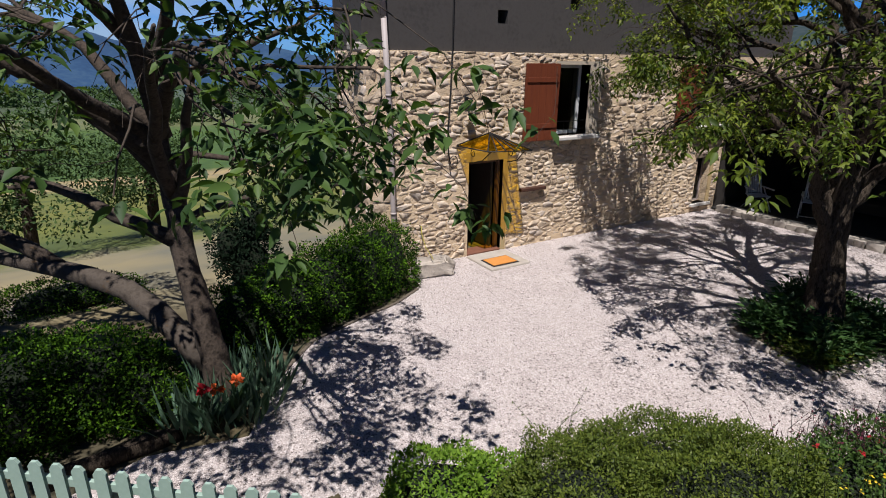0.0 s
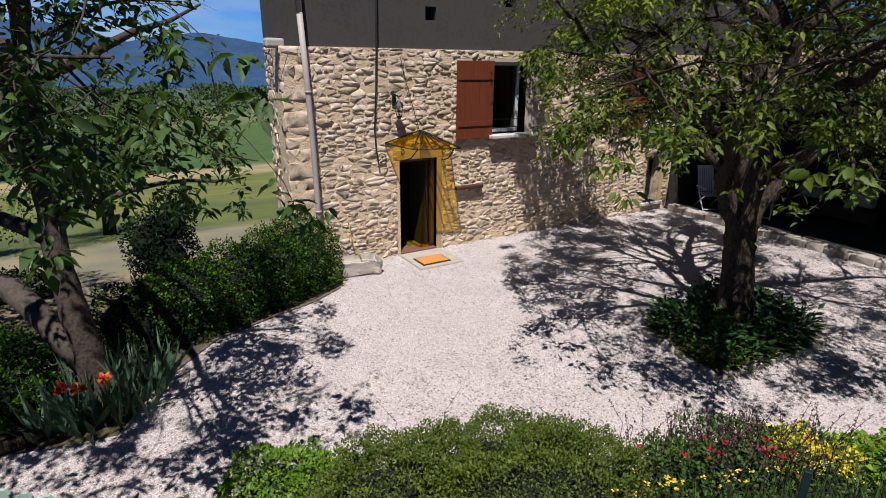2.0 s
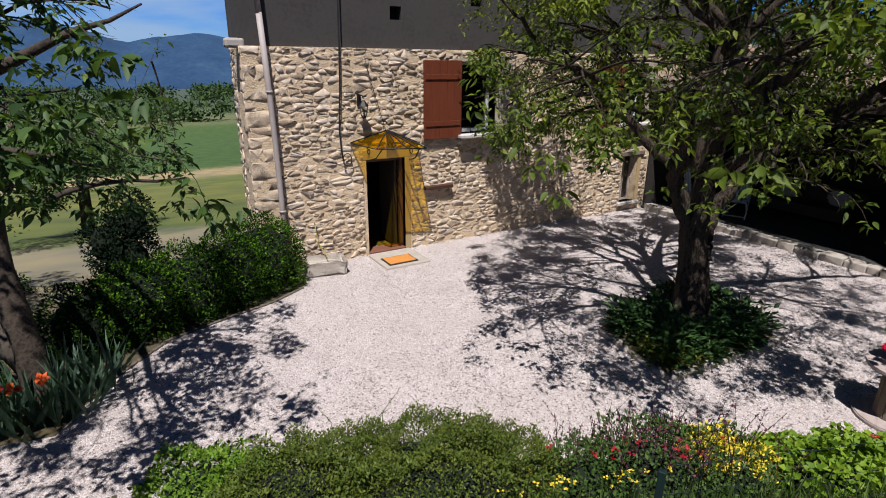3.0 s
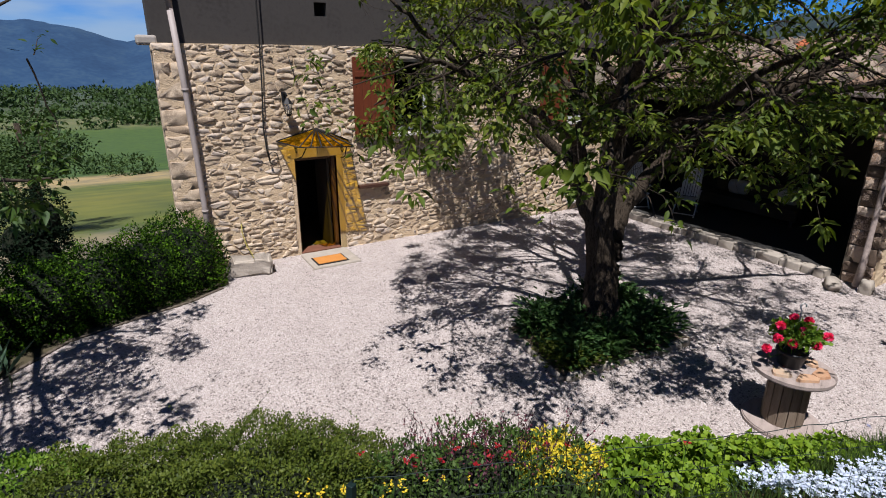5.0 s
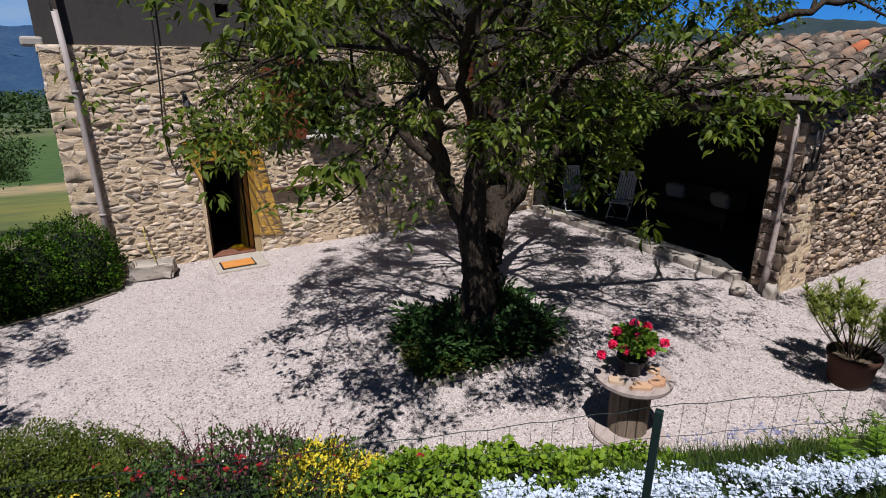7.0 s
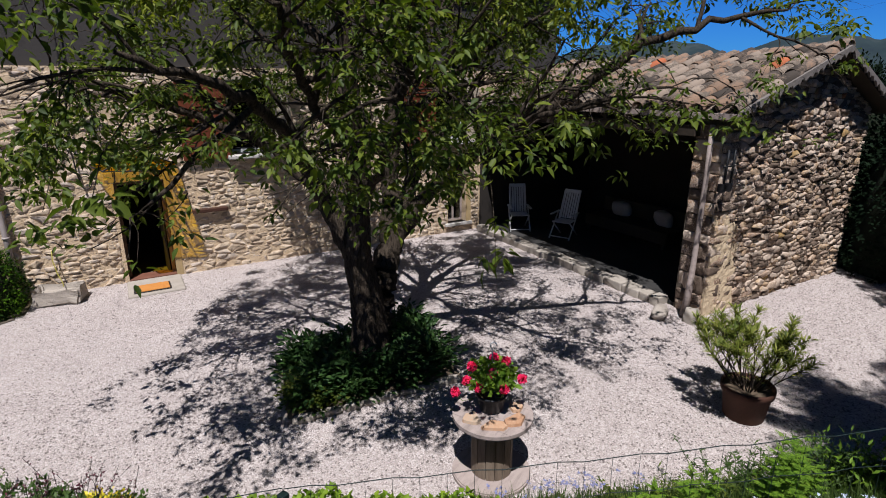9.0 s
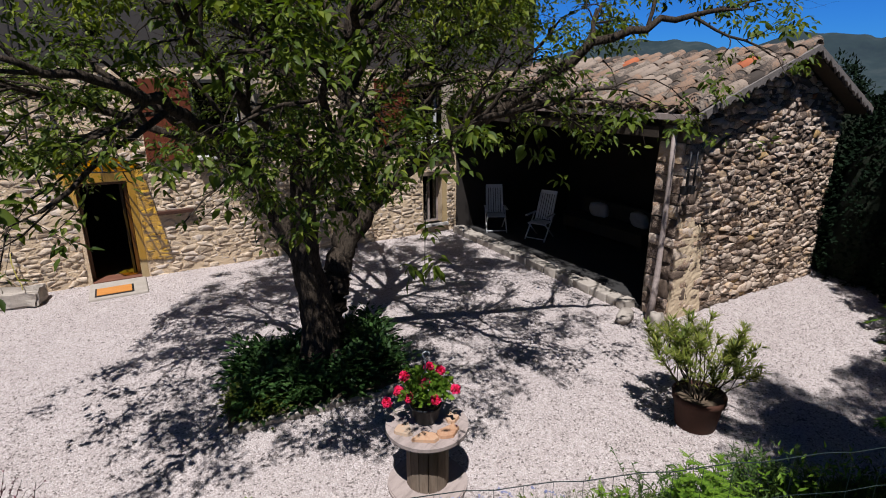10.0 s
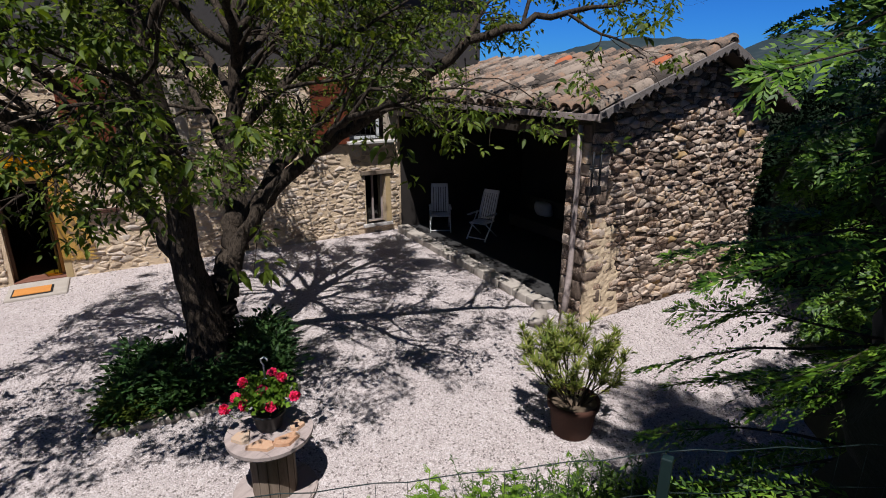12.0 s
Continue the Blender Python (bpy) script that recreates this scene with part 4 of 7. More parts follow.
def tree_from(name, label, trunk_pts, trunk_r, limbs, seed, low, leaf, keep, per=6, extra=(), allow=None, bark=None, second=None, high=1.0, low_keep=1.0, gappy=0.22, led=(), forks=7, split=4.7, leafage=None):
    """limbs grow freely from a place, direction, length and radius; led limbs follow control points and bear side branches."""
    rg = np.random.RandomState(seed)
    tree = thing(name, label, "tree", at=(trunk_pts[0][0], trunk_pts[0][1], trunk_pts[0][2]))
    o = np.array(trunk_pts[0], float)
    bark = bark or M_BARK
    old, young = leafage or (L_TREE, L_TREE2)

    def local(me):
        me.transform(Matrix.Translation(-Vector(o)))
        return me
    line = spline(trunk_pts, 4)
    part("trunk", local(tube_me(line, np.interp(np.linspace(0, 1, len(line)), np.linspace(0, 1, len(trunk_r)), trunk_r), bark, 16, 0.07, seed)), tree)
    if second:
        part("leaning_trunk", local(tube_me(second[0], second[1], M_LICHEN, 11, 0.12, seed + 5)), tree, "leaning lichened second trunk")
    tips, small = [], []
    for p, d, length, r in limbs:
        tubes = []
        grow(rg, p, d, length, r, 0, tubes, tips, low, 0.62)
        main = [t for t in tubes if t[0] == 0][0]
        cut = len(main[1])
        while cut > 3 and allow is not None and not allow(main[1][cut - 1]):
            cut -= 1
        part("limb", local(tube_me(main[1][:cut], main[2] if cut == len(main[1]) else np.linspace(r, r * 0.15, cut), bark, 9, 0.10, seed + 1)), tree)
        small += [t for t in tubes if t[0] > 0]
    for pts, r0, r1 in led:
        q = spline(pts, 5)
        q[1:] += rg.normal(size=(len(q) - 1, 3)) * 0.018
        rad = np.linspace(1, 0, len(q)) ** 0.8 * (r0 - r1) + r1
        part("limb", local(tube_me(q, rad, bark, 10, 0.10, seed + 1)), tree)
        n = len(q)
        for c in range(forks):
            k = min(n - 1, int(n * (0.34 + 0.66 * (c + rg.rand()) / forks)))
            if q[k][2] < 2.0:
                continue
            dd = unit(q[min(k + 1, n - 1)] - q[k - 1])
            axis = unit(rg.normal(size=3) * np.array([1, 1, 0.55]) + np.array([0, 0, 0.12]))
            nd = unit(dd * 0.75 + unit(axis - np.dot(axis, dd) * dd) * 0.8)
            tubes = []
            grow(rg, q[k], nd, rg.uniform(0.75, 1.45), min(0.035, rad[k] * 0.6), 1, tubes, tips, low, 0.62, (6, 5, 4))
            small += tubes
    chunks = [tube_arrays(p, r, 6 if lv == 1 else 4, 0.1, seed) for lv, p, r in small if allow is None or (allow(p[-1]) and allow(p[len(p) // 2]))]
    v, f = join(chunks)
    part("branchwork", local(fast(v, f, bark, True)), tree)["kind"] = "stuff"
    tips = [t for t in tips if (allow is None or allow(t[0])) and noise.noise(Vector((t[0][0] * 0.9, t[0][1] * 0.9, t[0][2] * 1.5))) > -gappy and rg.rand() < (high if t[0][2] > split else low_keep)]
    v, f = sprays(rg, tips, per, leaf, keep)
    half = len(f) // 30 * 18
    ivs = half // 6 * 7
    part("crown", local(fast(v[:ivs], f[:half], old)), tree)
    part("crown_young_leaves", local(fast(v[ivs:], f[half:] - ivs, young)), tree)
    for pts, r in extra:
        tp = [(np.array(pts[-1]) + rg.normal(size=3) * np.array([0.13, 0.13, 0.09]), np.array([0, 0, -1.0])) for _ in range(3)]
        tp += [(np.array(pts[-2]) + rg.normal(size=3) * 0.07, np.array([0, 0, -1.0])) for _ in range(2)]
        part("spray_twig", local(tube_me(pts, list(np.linspace(r, r * 0.4, len(pts))), bark, 5, 0.1, 3)), tree)
        for one in tp:
            vv, ff = sprays(rg, [one], 6, 0.17)
            for k in range(len(vv) // 7):
                part("leaf", local(fast(vv[k * 7:k * 7 + 7], ff[:6], old)), tree)
    return tree


RT, FW = np.array([0.857, -0.514, 0]), np.array([0.514, 0.857, 0])


def dirn(r, f, z):
    return RT * r + FW * f + np.array([0, 0, z])


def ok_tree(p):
    """The room left to the crown, trimmed to fit the camera's view: clear below, clear of the roof, the bank and the
    sunlit part of the facade.
    """
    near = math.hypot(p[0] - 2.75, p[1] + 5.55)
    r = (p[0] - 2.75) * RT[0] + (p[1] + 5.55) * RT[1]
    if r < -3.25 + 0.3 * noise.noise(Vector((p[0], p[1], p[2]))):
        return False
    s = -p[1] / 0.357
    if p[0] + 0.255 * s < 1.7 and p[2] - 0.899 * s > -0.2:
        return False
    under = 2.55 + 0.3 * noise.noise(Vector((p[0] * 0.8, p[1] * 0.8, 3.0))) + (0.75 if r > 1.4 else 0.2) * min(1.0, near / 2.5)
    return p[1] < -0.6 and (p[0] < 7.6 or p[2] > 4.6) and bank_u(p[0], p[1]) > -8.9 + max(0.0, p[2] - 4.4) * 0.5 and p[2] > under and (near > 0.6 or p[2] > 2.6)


def hang(x, y, z, reach=(-0.3, 0.5)):
    """A thin hanging twig that ends at a place."""
    return [(x - reach[0] * 1.6, y + reach[1] * 1.6, z + 0.62), (x - reach[0], y + reach[1], z + 0.52), (x - reach[0] * 0.3, y + reach[1] * 0.3, z + 0.26), (x, y, z)]


COURT_TRUNK = [(2.74, -5.66, -0.05), (2.74, -5.65, 0.22), (2.78, -5.60, 0.6), (2.76, -5.55, 1.1), (2.68, -5.53, 1.6), (2.68, -5.58, 2.2), (2.66, -5.66, 2.9), (2.60, -5.78, 3.6), (2.50, -5.85, 4.4), (2.45, -5.8, 5.4), (2.4, -5.7, 6.6)]
COURT_LIMBS = [
    ([(2.88, -5.52, 0.25), (3.02, -5.43, 0.85), (3.17, -5.33, 1.35), (3.34, -5.18, 1.75), (3.43, -5.05, 2.3), (3.47, -4.95, 2.8), (3.6, -4.85, 3.6), (3.75, -4.8, 4.6), (3.85, -4.7, 5.8)], 0.235, 0.03),
    ([(2.68, -5.53, 1.5), (2.47, -5.38, 2.1), (2.30, -5.40, 2.45), (2.07, -5.60, 2.9), (1.84, -6.0, 3.17), (1.45, -6.7, 3.5), (0.9, -7.4, 3.8), (0.2, -8.0, 4.0)], 0.135, 0.015),
    ([(2.32, -5.40, 2.4), (1.9, -5.05, 2.95), (1.35, -4.7, 3.5), (0.63, -4.34, 4.12), (0.0, -4.25, 4.6)], 0.08, 0.012),
    ([(2.07, -5.60, 2.9), (1.3, -5.5, 3.3), (0.4, -5.6, 3.7), (-0.4, -5.9, 3.9)], 0.06, 0.012),
    ([(3.34, -5.18, 1.75), (3.86, -4.7, 2.2), (4.25, -4.35, 2.6), (4.9, -3.95, 3.05), (5.7, -3.5, 3.6), (6.6, -3.1, 4.3)], 0.14, 0.015),
    ([(3.2, -5.32, 1.45), (3.65, -5.4, 2.2), (4.2, -5.8, 2.85), (4.9, -6.4, 3.4), (5.87, -7.15, 4.25), (6.6, -7.7, 4.55), (7.2, -8.1, 4.65)], 0.12, 0.012),
    ([(4.2, -5.8, 2.85), (4.35, -6.6, 3.3), (4.5, -7.5, 3.6), (4.9, -8.3, 3.8)], 0.06, 0.012),
    ([(2.68, -5.58, 2.2), (2.75, -6.1, 2.8), (2.6, -6.9, 3.35), (2.3, -7.8, 3.8), (2.1, -8.5, 4.0)], 0.075, 0.012),
    ([(2.66, -5.66, 2.9), (2.0, -6.3, 3.6), (1.5, -7.2, 4.1), (1.2, -8.0, 4.4)], 0.07, 0.012),
    ([(3.47, -4.95, 2.8), (3.3, -4.2, 3.4), (3.1, -3.4, 4.0), (2.9, -2.6, 4.4)], 0.075, 0.012),
    ([(3.6, -4.85, 3.6), (4.3, -4.2, 4.3), (5.1, -3.6, 5.0), (6.0, -3.4, 5.4)], 0.07, 0.012),
    ([(3.5, -4.95, 3.0), (4.1, -5.1, 3.7), (4.9, -5.3, 4.3), (5.9, -5.6, 4.9)], 0.075, 0.012),
    ([(3.6, -4.85, 3.6), (3.45, -3.7, 4.2), (3.3, -2.4, 4.4), (3.1, -1.3, 4.2)], 0.06, 0.010),
    ([(3.75, -4.8, 4.2), (4.2, -3.6, 4.6), (4.6, -2.4, 4.6), (4.9, -1.3, 4.3)], 0.06, 0.010)]
for i in range(9):
    _a = 0.35 + i * 0.698
    _b = (2.55, -5.8, 4.0 + 0.2 * (i % 3)) if i % 2 else (3.65, -4.85, 4.0 + 0.2 * (i % 3))
    _c, _s = math.cos(_a), math.sin(_a)
    COURT_LIMBS.append(([_b, (_b[0] + 0.9 * _c, _b[1] + 0.9 * _s, _b[2] + 0.8), (_b[0] + 1.9 * _c, _b[1] + 1.9 * _s, _b[2] + 1.35), (_b[0] + 3.0 * _c, _b[1] + 3.0 * _s, _b[2] + 1.6)], 0.06, 0.012))
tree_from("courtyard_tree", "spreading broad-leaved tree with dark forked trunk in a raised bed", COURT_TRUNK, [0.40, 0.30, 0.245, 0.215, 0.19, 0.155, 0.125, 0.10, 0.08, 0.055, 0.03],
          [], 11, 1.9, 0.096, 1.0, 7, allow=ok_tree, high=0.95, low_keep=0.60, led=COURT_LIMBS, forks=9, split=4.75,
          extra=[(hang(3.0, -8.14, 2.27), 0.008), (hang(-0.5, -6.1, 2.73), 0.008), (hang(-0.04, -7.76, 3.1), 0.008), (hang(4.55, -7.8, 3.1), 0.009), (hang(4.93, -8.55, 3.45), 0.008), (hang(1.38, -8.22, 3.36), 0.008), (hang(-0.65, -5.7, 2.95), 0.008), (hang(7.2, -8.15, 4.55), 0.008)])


tree_from("garden_tree", "old broad-leaved tree with lichened branches above a hedge", [(-5.40, -3.05, -0.05), (-5.43, -3.0, 0.25), (-5.46, -2.95, 0.71), (-5.52, -2.86, 1.15), (-5.58, -2.64, 1.77), (-5.58, -2.42, 2.39), (-5.63, -2.24, 3.10), (-5.49, -2.15, 3.81)],
          [0.25, 0.185, 0.155, 0.145, 0.13, 0.12, 0.10, 0.08],
          [((-6.82, -1.44, 1.46), dirn(-0.9, 0.0, 0.5), 2.8, 0.10), ((-5.60, -2.59, 1.95), dirn(-0.75, -0.2, 0.9), 2.6, 0.09), ((-5.58, -2.42, 2.30), dirn(0.55, -0.3, 0.8), 3.0, 0.09),
           ((-5.58, -2.42, 2.48), dirn(0.25, -0.9, 0.75), 3.6, 0.09), ((-5.63, -2.24, 3.01), dirn(-0.4, -0.9, 0.8), 3.3, 0.09), ((-5.63, -2.24, 3.10), dirn(0.75, -0.6, 0.6), 3.4, 0.09),
           ((-5.58, -2.24, 3.10), dirn(-0.8, 0.2, 0.7), 2.8, 0.08), ((-5.49, -2.15, 3.72), dirn(0.3, -0.3, 0.9), 2.6, 0.08), ((-5.49, -2.15, 3.63), dirn(0.7, 0.2, 0.4), 2.8, 0.08),
           ((-5.58, -2.46, 2.13), dirn(0.9, 0.3, 0.4), 2.2, 0.045), ((-5.63, -2.24, 2.84), dirn(0.95, 0.15, 0.35), 2.3, 0.045),
           ((-5.58, -2.33, 2.75), dirn(-0.6, -0.7, 1.3), 4.2, 0.10), ((-5.58, -2.24, 3.10), dirn(-0.1, -0.6, 1.5), 3.8, 0.09), ((-5.58, -2.33, 2.57), dirn(-0.9, -0.3, 1.2), 4.0, 0.09), ((-5.49, -2.15, 3.63), dirn(0.1, -0.5, 1.3), 3.4, 0.08), ((-5.49, -2.15, 3.54), dirn(-0.3, -0.7, 1.2), 3.6, 0.08)],
          23, 1.7, 0.125, 1.0, 6, high=0.7, low_keep=0.74, bark=M_OLDBARK, leafage=(L_GARDEN, L_GARDEN2), allow=lambda p: (p[1] > -3.2 or noise.noise(Vector((p[0] * 1.5, p[1] * 1.5, p[2] * 1.5))) > 0.02) and bank_u(p[0], p[1]) > -8.7 and p[1] < 2.5 and p[0] + 4.54 < 0.14 * (p[1] + 9.95) and (p[1] < -3.2 or p[0] < -3.0) and p[2] > 3.9 - 0.27 * (bank_u(p[0], p[1]) + 10.8),
          extra=[([(-4.6, -5.0, 4.4), (-4.45, -5.6, 4.25), (-4.25, -6.1, 3.95), (-4.16, -6.33, 3.68)], 0.006), ([(-5.0, -4.6, 3.3), (-5.15, -5.2, 3.2), (-5.2, -5.8, 2.98), (-5.2, -6.0, 2.8)], 0.006),
                 ([(-4.0, -4.6, 3.4), (-3.9, -5.1, 3.25), (-3.75, -5.55, 2.98), (-3.7, -5.7, 2.75)], 0.006)],
          second=([(-5.49, -2.90, 0.49), (-5.69, -2.68, 0.78), (-5.94, -2.33, 1.05), (-6.20, -1.93, 1.26), (-6.56, -1.64, 1.40), (-6.91, -1.40, 1.49), (-7.44, -1.04, 1.61), (-8.06, -0.65, 1.99)], [0.15, 0.14, 0.13, 0.13, 0.12, 0.11, 0.09, 0.06]))

# ---- facade details ----
def make_side_stones():
    a, b = np.array([-2.2, 0.02]), np.array([-2.0, 1.9])
    d = (b - a) / np.linalg.norm(b - a)
    nrm = np.array([-d[1], d[0]])

    def place(u, z, o):
        q = a + d * u + nrm * o
        return (q[0], q[1], z)
    lay_stones(cut_blocks(-0.03, 0.55, -0.5, 4.1, 0.26, 76) + rubble(0.55, 1.88, -0.5, 4.1, 0.26, 0.13, 77), side, place, M_STONE, M_STONES, 78, lambda u, z: False, (0.0, 0.02))


make_side_stones()

# drain pipe with its brackets
pipe = thing("drainpipe", "pale grey-pink downpipe leaning slightly on the wall", "drainpipe")
part("pipe", tube_me([(-1.86, -0.12, 4.62), (-1.80, -0.115, 3.35), (-1.77, -0.11, 2.3), (-1.755, -0.11, 1.33), (-1.75, -0.11, 0.3)], 0.05, M_ZINC, 12), pipe)
part("upper_pipe", tube_me([(-1.95, -0.12, 6.9), (-1.86, -0.12, 4.6)], 0.05, M_ZINC, 12), pipe)
for bx, bz in ((-1.80, 3.35), (-1.755, 1.2), (-1.90, 5.6)):
    part("bracket", tube_me([(bx, -0.115, bz - 0.02), (bx, -0.115, bz + 0.02)], 0.06, M_ZINC, 12), pipe)
    part("wall_pin", tube_me([(bx, -0.06, bz), (bx, 0.05, bz)], 0.012, M_IRON, 6), pipe)

# cables
cable = thing("power_cable", "black cable running down the stone wall to a loose coil", "cable")
part("run", tube_me([(-0.44, -0.07, 7.0), (-0.45, -0.07, 5.2), (-0.47, -0.075, 4.15), (-0.50, -0.075, 3.4), (-0.55, -0.075, 2.63), (-0.53, -0.08, 2.25), (-0.49, -0.09, 2.02)], 0.014, M_CABLE, 6), cable)
part("coil", tube_me([(-0.42 + 0.09 * math.cos(a), -0.09, 2.06 + 0.12 * math.sin(a)) for a in np.linspace(3.4, 9.2, 16)], 0.009, M_CABLE, 5), cable)
wire2 = thing("lamp_wire", "thin dark wire slanting across the stones above the door", "wire")
part("strand", tube_me([(0.02, -0.06, 3.95), (0.13, -0.07, 3.5), (0.27, -0.07, 3.05), (0.42, -0.07, 2.56)], 0.007, M_CABLE, 5), wire2)

# spout stone at the corner
bm = bmesh.new()
box(bm, -2.42, -2.1, 0.02, 0.22, 4.06, 4.22, 0.04)
part("spout_stone", from_bm(bm, M_QUOIN), house, "pale projecting corner stone")
for i, hole in enumerate(((2.45, 2.78, 4.95, 5.35), (0.62, 0.86, 4.62, 4.86))):
    part("vent_back", box_me(hole[0], hole[1], 0.3, 0.34, hole[2], hole[3], M_INSHADE), house)


def make_lantern():
    o = thing("wall_lantern", "black iron wall lantern with clear glass panes", "lamp", at=(-0.09, -0.2, 2.86))
    part("arm", tube_me([(-0.02, 0.2, 0.33), (-0.02, 0.1, 0.40), (-0.01, 0.03, 0.40), (0, 0, 0.34)], 0.014, M_IRON, 6), o)
    part("wall_plate", box_me(-0.06, 0.02, 0.16, 0.19, 0.2, 0.42, M_IRON, 0.008), o)
    bm = bmesh.new()
    bmesh.ops.create_cone(bm, segments=6, radius1=0.10, radius2=0.025, depth=0.10, cap_ends=True, matrix=Matrix.Translation((0, 0, 0.26)))
    part("cap", from_bm(bm, M_IRON), o)
    bm = bmesh.new()
    bmesh.ops.create_cone(bm, segments=6, radius1=0.03, radius2=0.055, depth=0.05, cap_ends=True, matrix=Matrix.Translation((0, 0, 0.0)))
    part("base", from_bm(bm, M_IRON), o)
    for i in range(6):
        a, b = i * math.pi / 3, (i + 1) * math.pi / 3
        p = [(0.055 * math.cos(a), 0.055 * math.sin(a), 0.02), (0.088 * math.cos(a), 0.088 * math.sin(a), 0.21)]
        q = [(0.055 * math.cos(b), 0.055 * math.sin(b), 0.02), (0.088 * math.cos(b), 0.088 * math.sin(b), 0.21)]
        part("glazing_bar", tube_me(p, 0.006, M_IRON, 4), o)
        part("pane", pyd([p[0], q[0], q[1], p[1]], [(0, 1, 2, 3)], M_GLASS), o)


def glass_mat(name, tint, clear):
    """Thin glazing: tinted light passes, the rest is glossy."""
    m = bpy.data.materials.new(name)
    m.use_nodes = True
    n, l = m.node_tree.nodes, m.node_tree.links
    tr, gl, mx = n.new("ShaderNodeBsdfTransparent"), n.new("ShaderNodeBsdfGlossy"), n.new("ShaderNodeMixShader")
    tr.inputs[0].default_value, gl.inputs["Roughness"].default_value = (*tint, 1), 0.08
    mx.inputs[0].default_value = 1 - clear
    l.new(tr.outputs[0], mx.inputs[1]), l.new(gl.outputs[0], mx.inputs[2]), l.new(mx.outputs[0], n["Material Output"].inputs[0])
    return m


def tinted_mat():
    """Yellow translucent sheet: passes tinted sunlight and scatters some."""
    m = bpy.data.materials.new("yellow_translucent_sheet")
    m.use_nodes = True
    n, l = m.node_tree.nodes, m.node_tree.links
    tr, df, mx = n.new("ShaderNodeBsdfTransparent"), n.new("ShaderNodeBsdfTranslucent"), n.new("ShaderNodeMixShader")
    nz, rp, tc = n.new("ShaderNodeTexNoise"), n.new("ShaderNodeValToRGB"), n.new("ShaderNodeTexCoord")
    nz.inputs["Scale"].default_value = 9
    l.new(tc.outputs["Object"], nz.inputs[0]), l.new(nz.outputs[0], rp.inputs[0])
    rp.color_ramp.elements[0].color, rp.color_ramp.elements[1].color = (0.40, 0.28, 0.02, 1), (0.55, 0.40, 0.05, 1)
    tr.inputs[0].default_value = (0.95, 0.66, 0.04, 1)
    l.new(rp.outputs[0], df.inputs[0])
    mx.inputs[0].default_value = 0.16
    l.new(tr.outputs[0], mx.inputs[1]), l.new(df.outputs[0], mx.inputs[2]), l.new(mx.outputs[0], n["Material Output"].inputs[0])
    return m


M_GLASS = glass_mat("clear_glass", (0.85, 0.88, 0.88), 0.85)
M_PANE = glass_mat("window_glass", (0.6, 0.63, 0.63), 0.95)
M_YELLOW = tinted_mat()
make_lantern()


def make_canopy():
    o = thing("door_canopy", "fan-shaped yellow translucent canopy on black iron ribs", "canopy")
    A = Vector((0.47, -0.03, 2.56))
    WL, FL, FR, WR = Vector((-0.32, -0.04, 2.36)), Vector((-0.10, -0.78, 2.33)), Vector((0.93, -0.80, 2.28)), Vector((1.14, -0.03, 2.28))
    for a, b in ((WL, FL), (FL, FR), (FR, WR)):
        part("sheet", pyd([A, a, b], [(0, 1, 2)], M_YELLOW), o, "yellow translucent sheet")
    ends = [WL, FL] + [FL.lerp(FR, k) for k in (0.2, 0.4, 0.6, 0.8)] + [FR, WR]
    for e in ends:
        part("rib", tube_me([A + Vector((0, 0, 0.012)), A.lerp(e, 0.5) + Vector((0, 0, 0.015)), e + Vector((0, 0, 0.012))], 0.014, M_IRON, 6), o)
    for a, b in ((WL, FL), (FL, FR), (FR, WR)):
        part("edge_bar", tube_me([a, b], 0.013, M_IRON, 6), o)
    for e, w in ((FL + Vector((0.16, 0.1, -0.02)), Vector((0.02, -0.02, 2.0))), (FR + Vector((-0.1, 0.1, -0.02)), Vector((0.96, -0.02, 1.95)))):
        part("scroll_bracket", tube_me([w, w + Vector((0, -0.12, 0.02)), w.lerp(e, 0.5) + Vector((0, -0.06, -0.06)), e], 0.012, M_IRON, 6), o)
        c = w + Vector((0, -0.1, 0.2))
        part("scroll", tube_me([c + Vector((0, (0.02 + 0.007 * i) * math.cos(i * 0.7), (0.02 + 0.007 * i) * math.sin(i * 0.7))) for i in range(12)], 0.009, M_IRON, 5), o)


make_canopy()


